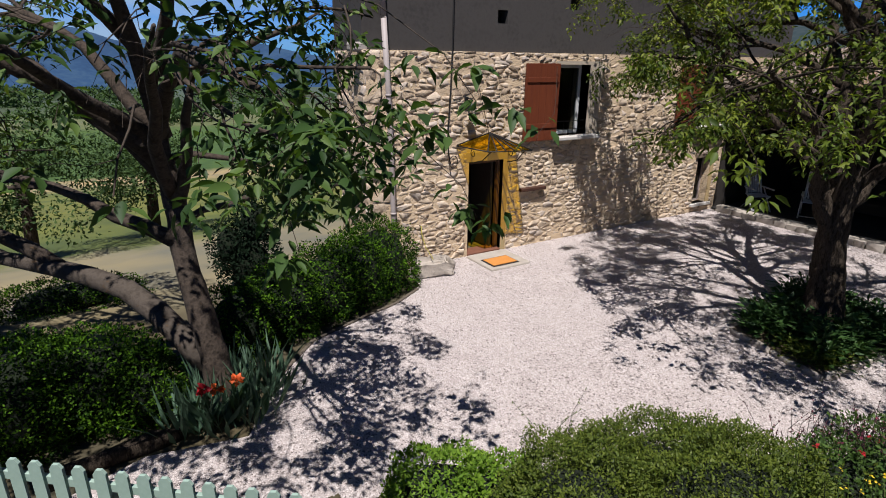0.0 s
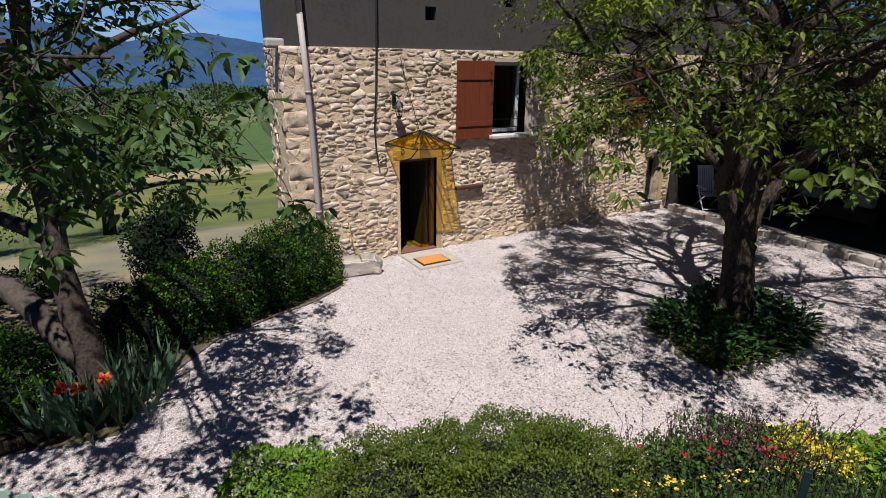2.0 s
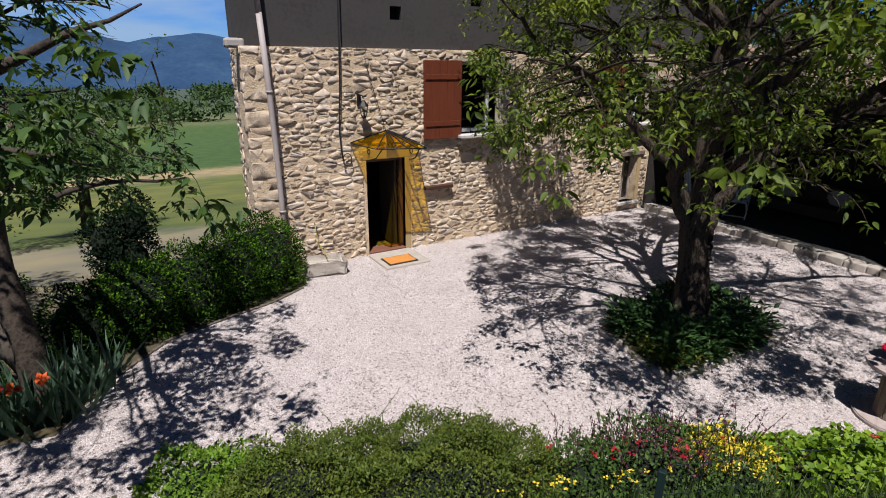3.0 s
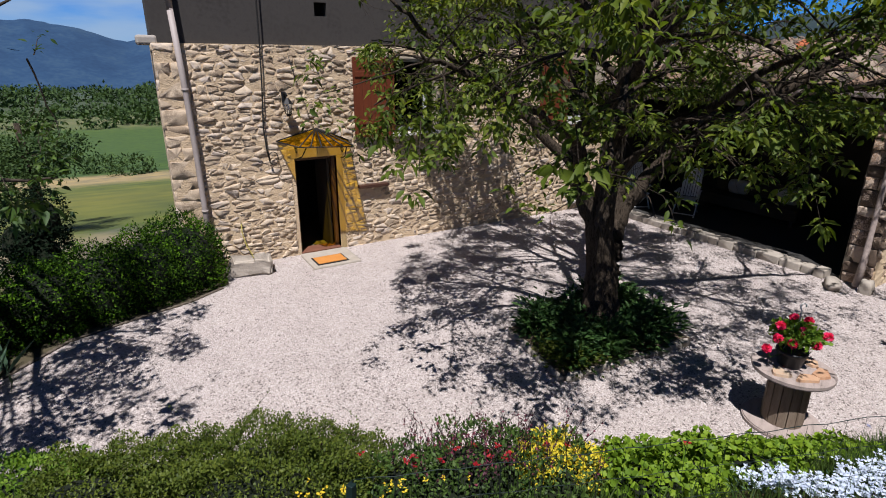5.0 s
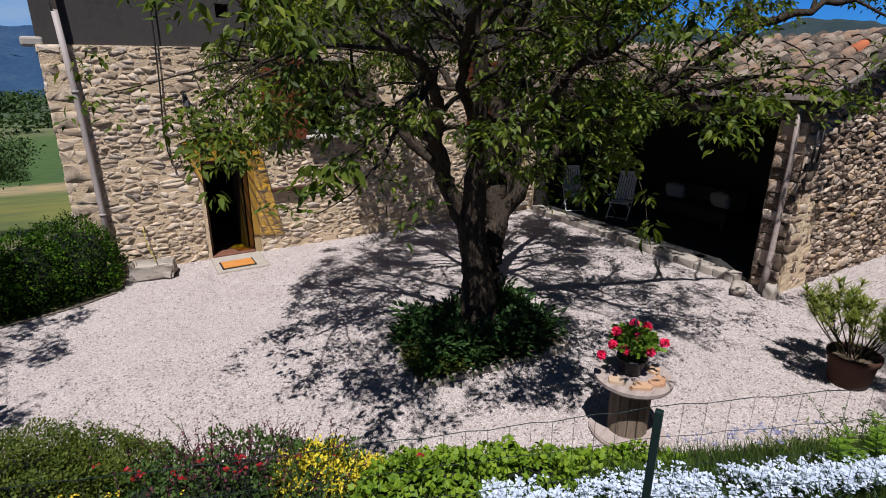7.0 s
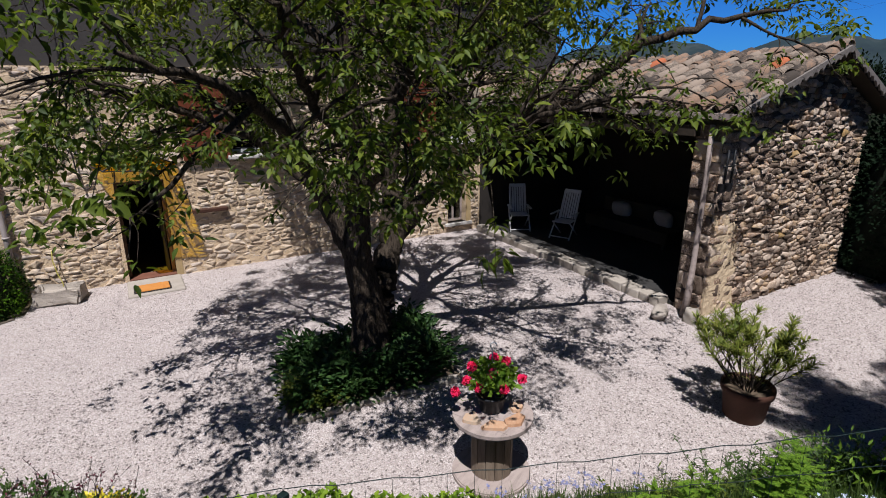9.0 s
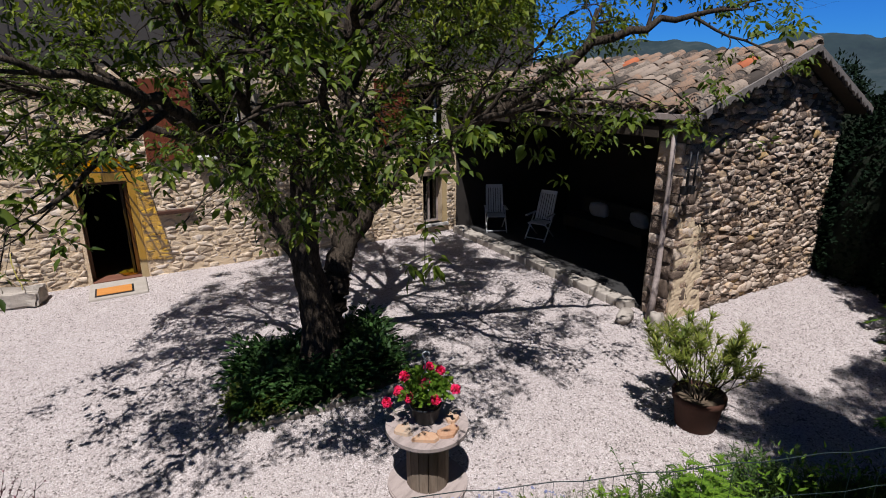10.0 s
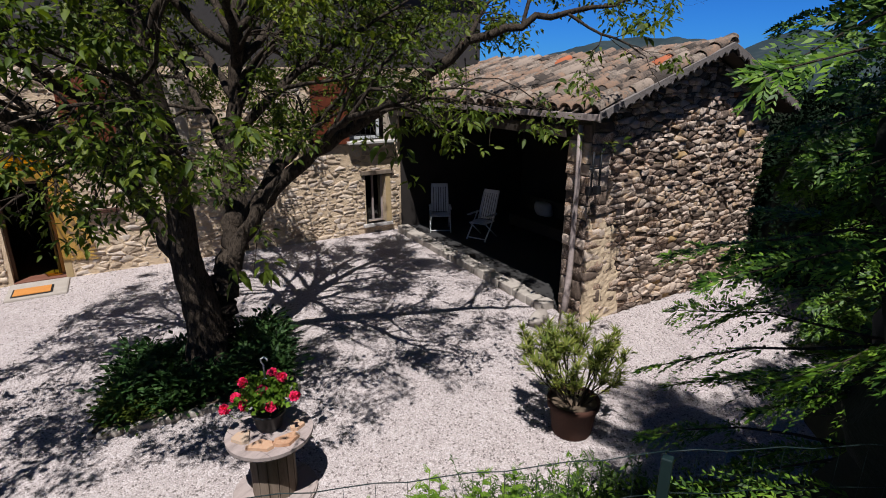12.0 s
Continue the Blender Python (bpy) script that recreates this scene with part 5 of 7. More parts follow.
def make_door():
    o = thing("front_door", "open wooden front door, yellow canopy light painted on its plaster surround", "door")
    part("lintel", box_me(-0.14, 1.02, -0.012, 0.28, 2.0, 2.2, M_OCHRE, 0.01), o, "plastered lintel, yellow canopy light in its colour")
    part("jamb", box_me(0.86, 0.99, -0.012, 0.36, 0.0, 2.0, M_OCHRE, 0.01), o, "plastered jamb, yellow canopy light in its colour")
    part("jamb", box_me(-0.05, 0.004, 0.0, 0.36, 0.0, 2.0, M_MORTAR, 0.01), o)
    part("frame_post", box_me(0.79, 0.86, 0.10, 0.20, 0.0, 2.0, M_DOOR, 0.008), o, "brown wooden frame post")
    part("frame_post", box_me(0.004, 0.06, 0.14, 0.22, 0.0, 2.0, M_DOOR, 0.008), o)
    part("frame_head", box_me(0.06, 0.79, 0.14, 0.22, 1.93, 2.0, M_DOOR, 0.008), o)
    part("door_leaf", box_me(0.72, 0.77, 0.22, 1.0, 0.02, 1.93, M_DARKWOOD, 0.008), o)
    part("threshold", box_me(0.0, 0.86, -0.02, 0.34, -0.02, 0.05, M_REDTILE, 0.01), o, "worn red tile threshold")
    s = thing("door_step", "pale stone slab step before the door", "step")
    part("slab", box_me(-0.06, 0.92, -1.0, -0.06, -0.05, 0.045, M_TROUGH, 0.03), s)
    d = thing("doormat", "orange coir doormat with a dark border", "doormat")
    part("pile", box_me(0.07, 0.65, -0.885, -0.505, 0.05, 0.072, M_MAT, 0.004), d, "orange coir pile")
    part("border", box_me(0.04, 0.68, -0.92, -0.47, 0.05, 0.06, M_CABLE, 0.003), d, "dark rubber border")
    l = thing("stone_ledge", "small projecting ledge of old tile in the wall", "ledge")
    part("tile", box_me(1.3, 1.98, -0.13, 0.05, 1.27, 1.34, M_TERRA, 0.01), l)


make_door()


def make_window(w, first):
    x0, x1, z0, z1 = w
    o = thing("window", "deep window with white casement and open red-brown shutter" if first else "shaded window with open red-brown shutter", "window", "farmhouse windows")
    rv = part("reveal", wall_me(x0 - 0.06, x1 + 0.36, z0 - 0.03, z1 + 0.07, 0.0, -0.32, [(x0, x1, z0, z1)], M_CREAM, lambda u, z, q: (u, -q - 0.018, z)), o, "cream plaster surround")
    fr = part("window_frame", wall_me(x0, x1, z0, z1, 0, -0.06, [(x0 + 0.07, x1 - 0.07, z0 + 0.07, z1 - 0.07)], M_WHITE, lambda u, z, q: (u, -q + 0.26, z)), o, "white painted frame")
    part("pane", box_me(x0 + 0.07, x1 - 0.07, 0.284, 0.29, z0 + 0.07, z1 - 0.07, M_PANE), fr)
    part("sill", box_me(x0 - 0.1, x1 + 0.26, -0.24, 0.26, z0 - 0.08, z0 - 0.004, M_PALE, 0.015), o, "pale stone sill")
    for k in (0.12, 0.3):
        part("guard_bar", tube_me([(x0 + 0.01, 0.06, z0 + k), (x1 - 0.01, 0.06, z0 + k)], 0.009, M_IRON, 6), o)
    for k in (0.35, 0.5, 0.65, 0.8):
        part("baluster", tube_me([(x0 + k * (x1 - x0), 0.06, z0), (x0 + k * (x1 - x0), 0.06, z0 + 0.3)], 0.006, M_IRON, 5), o)
    sh = part("shutter", box_me(x0 - 0.93, x0 - 0.74, -0.105, -0.07, z0 - 0.06, z1 + 0.02, M_SHUTTER, 0.004), o, "red-brown boarded shutter")
    for i in range(1, 5):
        a = x0 - 0.93 + i * 0.178
        part("board", box_me(a + 0.014, a + 0.188, -0.105, -0.07, z0 - 0.06, z1 + 0.02, M_SHUTTER, 0.004), sh)
    for z in (z0 + 0.25, z1 - 0.3):
        part("batten", box_me(x0 - 0.9, x0 - 0.06, -0.125, -0.105, z - 0.05, z + 0.05, M_SHUTTER, 0.004), sh)
        part("hinge", tube_me([(x0 - 0.07, -0.115, z), (x0 + 0.0, -0.06, z)], 0.012, M_IRON, 6), sh)


make_window(WIN[0], True)
make_window(WIN[1], False)


def make_low_window():
    x0, x1, z0, z1 = NICHE
    o = thing("low_window", "small low window with pale frame under a wooden lintel", "window", "farmhouse windows")
    fr = part("window_frame", wall_me(x0, x1, z0, z1, 0, -0.06, [(x0 + 0.05, (x0 + x1) / 2 - 0.025, z0 + 0.05, z1 - 0.05), ((x0 + x1) / 2 + 0.025, x1 - 0.05, z0 + 0.05, z1 - 0.05)], M_GREYWOOD, lambda u, z, q: (u, -q + 0.2, z)), o)
    part("pane", box_me(x0 + 0.05, (x0 + x1) / 2 - 0.025, 0.224, 0.23, z0 + 0.05, z1 - 0.05, M_PANE), fr)
    part("pane", box_me((x0 + x1) / 2 + 0.025, x1 - 0.05, 0.224, 0.23, z0 + 0.05, z1 - 0.05, M_PANE), fr)
    part("lintel", box_me(x0 - 0.12, x1 + 0.22, -0.06, 0.15, z1, z1 + 0.11, M_WOOD, 0.012), o, "weathered wooden lintel")
    part("sill", box_me(x0 - 0.1, x1 + 0.16, -0.1, 0.2, z0 - 0.08, z0, M_PALE, 0.012), o)
    part("splayed_reveal", pyd([(x1 + 0.003, -0.024, z0), (x1 + 0.15, -0.03, z0), (x1 + 0.12, -0.03, z1), (x1 + 0.003, -0.024, z1), (x1 + 0.003, 0.14, z0), (x1 + 0.15, 0.0, z0), (x1 + 0.12, 0.0, z1), (x1 + 0.003, 0.14, z1)],
         [(0, 1, 2, 3), (7, 6, 5, 4), (0, 4, 5, 1), (1, 5, 6, 2), (2, 6, 7, 3), (3, 7, 4, 0)], M_OCHRE), o, "brown plaster reveal")


make_low_window()


def make_trough():
    o = thing("stone_trough", "weathered stone trough standing against the wall", "trough", at=(-1.12, -0.5, 0.0), rz=-12)
    bm = bmesh.new()
    box(bm, -0.38, 0.38, -0.25, 0.25, 0.0, 0.31)
    bm.normal_update()
    top = [f for f in bm.faces if f.calc_center_median().z > 0.3]
    r = bmesh.ops.inset_region(bm, faces=top, thickness=0.075)
    for v in {v for f in top for v in f.verts}:
        v.co.z -= 0.17
    for v in bm.verts:
        if v.co.z < 0.01:
            v.co.x *= 0.96
            v.co.y *= 0.95
    bmesh.ops.bevel(bm, geom=bm.edges[:], offset=0.032, segments=2, affect="EDGES")
    bmesh.ops.subdivide_edges(bm, edges=bm.edges[:], cuts=3, use_grid_fill=True)
    for v in bm.verts:
        v.co += Vector((noise.noise(v.co * 6), noise.noise(v.co * 6 + Vector((5, 0, 0))), noise.noise(v.co * 6 + Vector((0, 9, 0))))) * 0.04
    part("basin", from_bm(bm, M_BASIN), o)
    h = thing("garden_hose", "thin yellow hose hanging from a wall tap", "hose")
    part("tube", tube_me([(-1.14, -0.05, 0.84), (-1.15, -0.09, 0.86), (-1.16, -0.14, 0.7), (-1.12, -0.22, 0.45), (-1.06, -0.32, 0.31), (-1.05, -0.4, 0.24)], 0.009, M_HOSE, 6), h)
    part("tap", tube_me([(-1.14, 0.0, 0.85), (-1.14, -0.07, 0.85), (-1.14, -0.08, 0.81)], 0.014, M_IRON, 6), h)


make_trough()

# ---- barn furnishings ----
post = thing("barn_post", "grey weathered timber post leaning at the barn opening", "post")
part("timber", tube_me([(8.0, -6.76, 0.05), (8.08, -6.74, 0.6), (8.13, -6.72, 1.0), (8.15, -6.71, 1.6), (8.16, -6.71, 2.4), (8.15, -6.71, 3.2)], [0.062, 0.054, 0.048, 0.046, 0.043, 0.04], M_GREYWOOD, 8, 0.14, 4), post)
part("eave_board", box_me(8.05, 8.09, -7.16, -0.05, 3.285, 3.385, M_GREYWOOD, 0.008), barn, "pale weathered eave board")
part("eave_beam", box_me(8.1, 8.3, -6.45, -0.02, 3.0, 3.18, M_DARKWOOD, 0.01), barn)
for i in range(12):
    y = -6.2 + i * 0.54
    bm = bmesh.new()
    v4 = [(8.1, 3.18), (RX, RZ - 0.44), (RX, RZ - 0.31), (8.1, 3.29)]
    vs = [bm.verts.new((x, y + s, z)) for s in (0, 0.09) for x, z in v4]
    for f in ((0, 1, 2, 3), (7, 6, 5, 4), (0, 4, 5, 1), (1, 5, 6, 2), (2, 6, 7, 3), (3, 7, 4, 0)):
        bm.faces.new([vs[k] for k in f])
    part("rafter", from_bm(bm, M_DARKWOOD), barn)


def make_curb():
    rg = np.random.RandomState(8)
    o = thing("stone_curb", "low curb of rough pale stones along the barn floor", "curb")
    a, b = np.array([8.32, -0.25]), np.array([8.17, -6.2])
    L = np.linalg.norm(b - a)
    d = (b - a) / L
    s = 0.0
    while s < L - 0.1:
        w = rg.uniform(0.22, 0.55)
        e = min(L, s + w)
        c = a + d * (s + e) / 2
        bm = bmesh.new()
        box(bm, -(e - s) / 2 + 0.008, (e - s) / 2 - 0.008, -0.15, 0.15 + rg.uniform(-0.02, 0.02), -0.02, 0.15 + rg.uniform(-0.02, 0.02), 0.02)
        for v in bm.verts:
            v.co += Vector((0, noise.noise(v.co * 5 + Vector((s, 0, 0))) * 0.03, noise.noise(v.co * 4 + Vector((0, s, 0))) * 0.02))
        part("stone", from_bm(bm, M_TROUGH), o, at=pose(c[0], c[1], 0, 0, 0, math.degrees(math.atan2(d[1], d[0])) + rg.uniform(-4, 4)))
        s = e


make_curb()


def boulder_me(sx, sy, sz, material, seed, amp=0.22):
    bm = bmesh.new()
    bmesh.ops.create_icosphere(bm, subdivisions=3, radius=1.0)
    for v in bm.verts:
        c = v.co.copy()
        k = 1 + amp * noise.noise(c * 1.4 + Vector((seed, 0, 0))) + 0.07 * noise.noise(c * 5 + Vector((0, seed, 0)))
        for i in range(3):
            c[i] = math.copysign(min(abs(c[i]) * 1.25, 0.88 + 0.12 * abs(c[i])), c[i])
        v.co = Vector((c.x * k * sx, c.y * k * sy, c.z * k * sz))
    return from_bm(bm, material, True)


for i, (x, y, sx, sy, sz, rz, zc) in enumerate(((7.72, -6.5, 0.24, 0.12, 0.1, 30, 0.06), (7.96, -6.93, 0.12, 0.10, 0.15, 0, 0.1))):
    st = solo("loose_stone", boulder_me(sx, sy, sz, M_QUOIN if i == 0 else M_TROUGH, 31 + i), ("pale rough stone lying on the gravel by the barn", "dark upright boulder at the foot of the post")[i], "stone")
    st.matrix_basis = pose(x, y, zc, 0, 0, rz)


def make_chair(x, y, rz):
    o = thing("reclining_chair", "white plastic folding garden chair with a high slatted back", "chair", "chairs in the barn", at=(x, y, 0.05), rz=rz)
    W = 0.26
    for s in (-1, 1):
        part("leg", tube_me([(s * W, -0.30, 0.0), (s * W, 0.18, 0.60)], 0.018, M_WHITE, 6), o)
        part("leg", tube_me([(s * (W - 0.03), 0.32, 0.0), (s * (W - 0.03), -0.22, 0.42)], 0.018, M_WHITE, 6), o)
        part("armrest", box_me(s * W - 0.03, s * W + 0.03, -0.28, 0.24, 0.60, 0.63, M_WHITE, 0.01), o)
        part("back_post", tube_me([(s * (W - 0.04), 0.16, 0.42), (s * (W - 0.05), 0.42, 1.10)], 0.018, M_WHITE, 6), o)
    for k in range(6):
        yy = -0.25 + k * 0.08
        part("seat_slat", box_me(-W + 0.03, W - 0.03, yy, yy + 0.065, 0.41, 0.43, M_WHITE, 0.004), o)
    for k in range(7):
        xx = -0.19 + k * 0.0633
        part("back_slat", box_me(-0.024, 0.024, -0.008, 0.008, 0.0, 0.68, M_WHITE, 0.003, pose(xx, 0.18, 0.45, -21, 0, 0)), o)
    part("top_rail", box_me(-0.22, 0.22, -0.016, 0.016, 0.66, 0.75, M_WHITE, 0.012, pose(0, 0.18, 0.45, -21, 0, 0)), o)
    part("stretcher", tube_me([(-W, -0.26, 0.05), (W, -0.26, 0.05)], 0.014, M_WHITE, 6), o)
    return o


chair = make_chair(9.15, -0.82, -28)
copy_thing(chair, pose(9.66, -2.02, 0.05, 0, 0, -66))


def make_bench():
    o = thing("low_sofa", "dark low sofa in the shade of the barn", "sofa", at=(11.2, -2.9, 0.05))
    part("seat", box_me(-0.4, 0.4, -1.3, 1.3, 0.12, 0.42, M_DARKWOOD, 0.03), o)
    part("backrest", box_me(0.28, 0.42, -1.3, 1.3, 0.42, 0.82, M_DARKWOOD, 0.03), o)
    for x in (-0.35, 0.35):
        for y in (-1.2, 1.2):
            part("leg", box_me(x - 0.04, x + 0.04, y - 0.04, y + 0.04, 0.0, 0.12, M_DARKWOOD, 0.005), o)
    for y, rz in ((0.55, 12), (-0.75, -8)):
        c = solo("cushion", boulder_me(0.10, 0.26, 0.19, M_CUSHION, 60 + y, 0.05), "pale fabric cushion leaning on the dark sofa", "cushion", "cushions on the sofa")
        c.matrix_basis = pose(11.2 + 0.14, -2.9 + y, 0.05 + 0.60, 0, -14, rz)


make_bench()
hook = thing("iron_hooks", "pair of black iron bars fixed to the stone jamb", "ironwork")
for dx in (0.0, 0.16):
    part("bar", tube_me([(8.1 + dx, -7.06, 2.32), (8.1 + dx, -7.07, 2.85)], 0.018, M_IRON, 6), hook)
    part("bar_foot", box_me(8.06 + dx, 8.14 + dx, -7.08, -6.98, 2.2, 2.33, M_IRON, 0.01), hook)
part("crossbar", tube_me([(8.04, -7.06, 2.6), (8.32, -7.06, 2.6)], 0.014, M_IRON, 6), hook)

# ---- courtyard things ----
def planter_edge(o, pts, seed, h=0.16, t=0.16, material=None, wmin=0.25, wmax=0.5):
    """A row of rough stones along a line of points."""
    rg = np.random.RandomState(seed)
    for i in range(len(pts) - 1):
        a, b = np.array(pts[i], float), np.array(pts[i + 1], float)
        L = np.linalg.norm(b - a)
        d = (b - a) / L
        s = 0.0
        while s < L - 0.06:
            e = min(L, s + rg.uniform(wmin, wmax))
            c = a + d * (s + e) / 2
            me = boulder_me((e - s) / 2 * 0.97, t / 2 * rg.uniform(0.8, 1.15), h / 2 * rg.uniform(0.85, 1.2), material or M_GSTONE, rg.uniform(0, 90), 0.15)
            part("stone", me, o, at=pose(c[0], c[1], h * 0.38, 0, 0, math.degrees(math.atan2(d[1], d[0])) + rg.uniform(-6, 6)))
            s = e


BED = [(1.40, -6.36), (1.62, -4.95), (4.0, -4.6), (3.68, -6.52), (1.40, -6.36)]
bed = thing("tree_bed", "low stone-edged bed round the tree filled with dark leafy plants", "planter")
planter_edge(bed, BED, 12, 0.09, 0.10, M_BASIN)
bm = bmesh.new()
bm.faces.new([bm.verts.new((x, y, 0.08)) for x, y in BED[:-1]])
part("soil", from_bm(bm, M_EARTH), bed)
rgb = np.random.RandomState(40)


def in_bed(n, shrink=0.12):
    x, y = rgb.uniform(1.4, 4.2, n * 3), rgb.uniform(-6.5, -4.5, n * 3)
    c = np.mean(np.array(BED[:-1]), 0)
    poly = [tuple(c + (np.array(p) - c) * (1 - shrink)) for p in BED[:-1]]
    k = inside(poly, x, y) & ((x - 2.8) ** 2 + (y + 5.6) ** 2 > 0.14)
    return x[k][:n], y[k][:n]


def clumps(rg, x, y, z0, n, h, spread, leaf, aspect, up=0.9):
    """Leafy stems: n upright leaves round each point."""
    k = len(x)
    P = np.stack([np.repeat(x, n), np.repeat(y, n), np.repeat(z0, n) if np.ndim(z0) else np.full(k * n, z0)], 1)
    d = rg.normal(size=(k * n, 3)) * np.array([1, 1, 0.3])
    P = P + d * spread * np.array([1, 1, 0]) + np.stack([np.zeros(k * n), np.zeros(k * n), rg.uniform(0.0, 1.0, k * n) * np.repeat(rg.uniform(0.5, 1.0, k), n) * h], 1)
    D = unit(d * 0.9 + np.array([0, 0, up]))
    L = leaf * rg.uniform(0.6, 1.2, k * n)
    return blades(P, D, rg.normal(size=(k * n, 3)) * 0.4 + np.array([0, 0, 1.0]), L, L * aspect)


bx, by = in_bed(150)
for i in range(5):
    q = (bx > 0) & (np.arange(len(bx)) % 5 == i)
    v, f = clumps(rgb, bx[q], by[q], 0.05, 40, 0.50, 0.11, 0.135, 0.42, 0.5)
    solo("bedding_plant", fast(v, f, L_BED), "dense dark green leafy plant under the tree", "plant", "plants in the tree bed")
v, f = clumps(rgb, rgb.uniform(1.55, 2.0, 24), rgb.uniform(-6.35, -5.7, 24), 0.05, 46, 0.26, 0.08, 0.075, 0.5, 0.4)
solo("bedding_plant", fast(v, f, L_SHRUB), "lighter green leafy plant at the corner of the bed", "plant", "plants in the tree bed")


def disc_me(r, z0, z1, material, seg=40, bevel=0.012):
    bm = bmesh.new()
    bmesh.ops.create_cone(bm, segments=seg, radius1=r, radius2=r, depth=z1 - z0, cap_ends=True, matrix=Matrix.Translation((0, 0, (z0 + z1) / 2)))
    es = [e for e in bm.edges if abs(e.verts[0].co.z - e.verts[1].co.z) < 1e-4]
    bmesh.ops.bevel(bm, geom=es, offset=bevel, segments=2, affect="EDGES")
    return from_bm(bm, material)


SX, SY = 2.97, -8.21
spool = thing("cable_drum", "large wooden cable drum used as a table", "cable drum", at=(SX, SY, 0.0), rz=25)


def half_disc_boards(z0, z1, r, nm):
    for i in range(5):
        a0, a1 = -r + i * 2 * r / 5 + 0.002, -r + (i + 1) * 2 * r / 5 - 0.002
        n = 14
        top = [(a0 + (a1 - a0) * k / (n - 1), math.sqrt(max(0, r * r - (a0 + (a1 - a0) * k / (n - 1)) ** 2))) for k in range(n)]
        ring = top + [(x, -y) for x, y in top[::-1]]
        bm = bmesh.new()
        lo = [bm.verts.new((x, y, z0)) for x, y in ring]
        hi = [bm.verts.new((x, y, z1)) for x, y in ring]
        bm.faces.new(hi)
        bm.faces.new(lo[::-1])
        for k in range(len(ring)):
            j = (k + 1) % len(ring)
            bm.faces.new((lo[k], lo[j], hi[j], hi[k]))
        bmesh.ops.remove_doubles(bm, verts=bm.verts[:], dist=1e-4)
        part("board", from_bm(bm, M_GREYWOOD), nm)


up = part("top_flange", disc_me(0.395, 0.645, 0.665, M_GREYWOOD), spool, "grey weathered round flange")
half_disc_boards(0.665, 0.70, 0.40, up)
dn = part("bottom_flange", disc_me(0.40, 0.0, 0.05, M_GREYWOOD), spool)
for i in range(14):
    a = i * 2 * math.pi / 14
    part("stave", box_me(-0.042, 0.042, -0.012, 0.012, 0.05, 0.645, M_WOOD, 0.004, pose(0.195 * math.cos(a), 0.195 * math.sin(a), 0, 0, 0, math.degrees(a) + 90)), spool)


def make_geranium():
    rg = np.random.RandomState(50)
    px, py, pz = SX + 0.02, SY + 0.06, 0.70
    o = thing("geranium_pot", "dark pot of red geraniums with a white hanging hook", "potted plant", at=(px, py, pz))
    bm = bmesh.new()
    prof = [(0.0, 0.0), (0.105, 0.0), (0.12, 0.02), (0.148, 0.16), (0.158, 0.165), (0.158, 0.19), (0.146, 0.19), (0.14, 0.15), (0.0, 0.15)]
    n = 28
    rings = [[bm.verts.new((r * math.cos(6.2832 * k / n), r * math.sin(6.2832 * k / n), z)) for k in range(n)] for r, z in prof[1:-1]]
    for i in range(len(rings) - 1):
        for k in range(n):
            bm.faces.new((rings[i][k], rings[i][(k + 1) % n], rings[i + 1][(k + 1) % n], rings[i + 1][k]))
    bm.faces.new(rings[0][::-1])
    bm.faces.new(rings[-1])
    part("pot", from_bm(bm, M_POT, True), o)
    part("soil", disc_me(0.14, 0.15, 0.165, M_EARTH, 24, 0.004), o)
    v, f = bush_arrays(rg, (0, 0, 0.385), (0.24, 0.24, 0.125), 1000, 0.055, 0.25, aspect=0.9, inner=0.35)
    part("foliage", fast(v, f, L_BRIGHT), o)
    for i, (r, fw, z) in enumerate(((-0.20, -0.02, 0.43), (-0.25, -0.10, 0.32), (-0.36, -0.12, 0.21), (-0.15, -0.20, 0.31), (0.0, -0.1, 0.40), (0.03, 0.12, 0.45), (0.14, 0.05, 0.45), (0.10, -0.2, 0.29), (0.29, -0.08, 0.33))):
        c = RT * r + FW * fw + np.array([0, 0, z])
        c = c + np.array([0, 0, 0.055])
        d = unit(rg.normal(size=(90, 3)) + np.array([0, 0, 0.3]))
        vv, ff = blades(c + d * 0.026, unit(d + rg.normal(size=(90, 3)) * 0.6), d, np.full(90, 0.034), np.full(90, 0.042))
        part("flower_head", fast(vv, ff, F_RED), o, "bright red geranium flower head")
        part("stalk", tube_me([(c[0] * 0.3, c[1] * 0.3, 0.16), (c[0] * 0.8, c[1] * 0.8, z - 0.06), tuple(c)], 0.003, L_BRIGHT, 4), o)
    for s in (-1, 1):
        part("hanger_wire", tube_me([(s * 0.10 * RT[0], s * 0.10 * RT[1], 0.19), (s * 0.03 * RT[0], s * 0.03 * RT[1], 0.5), (0, 0, 0.53)], 0.004, M_WHITE, 5), o)
    part("hook", tube_me([(RT[0] * k, RT[1] * k, z) for k, z in ((0, 0.53), (0, 0.66), (-0.02, 0.69), (-0.02, 0.72), (0.01, 0.74), (0.035, 0.725), (0.04, 0.70))], 0.008, M_WHITE, 6), o, "white plastic hook")


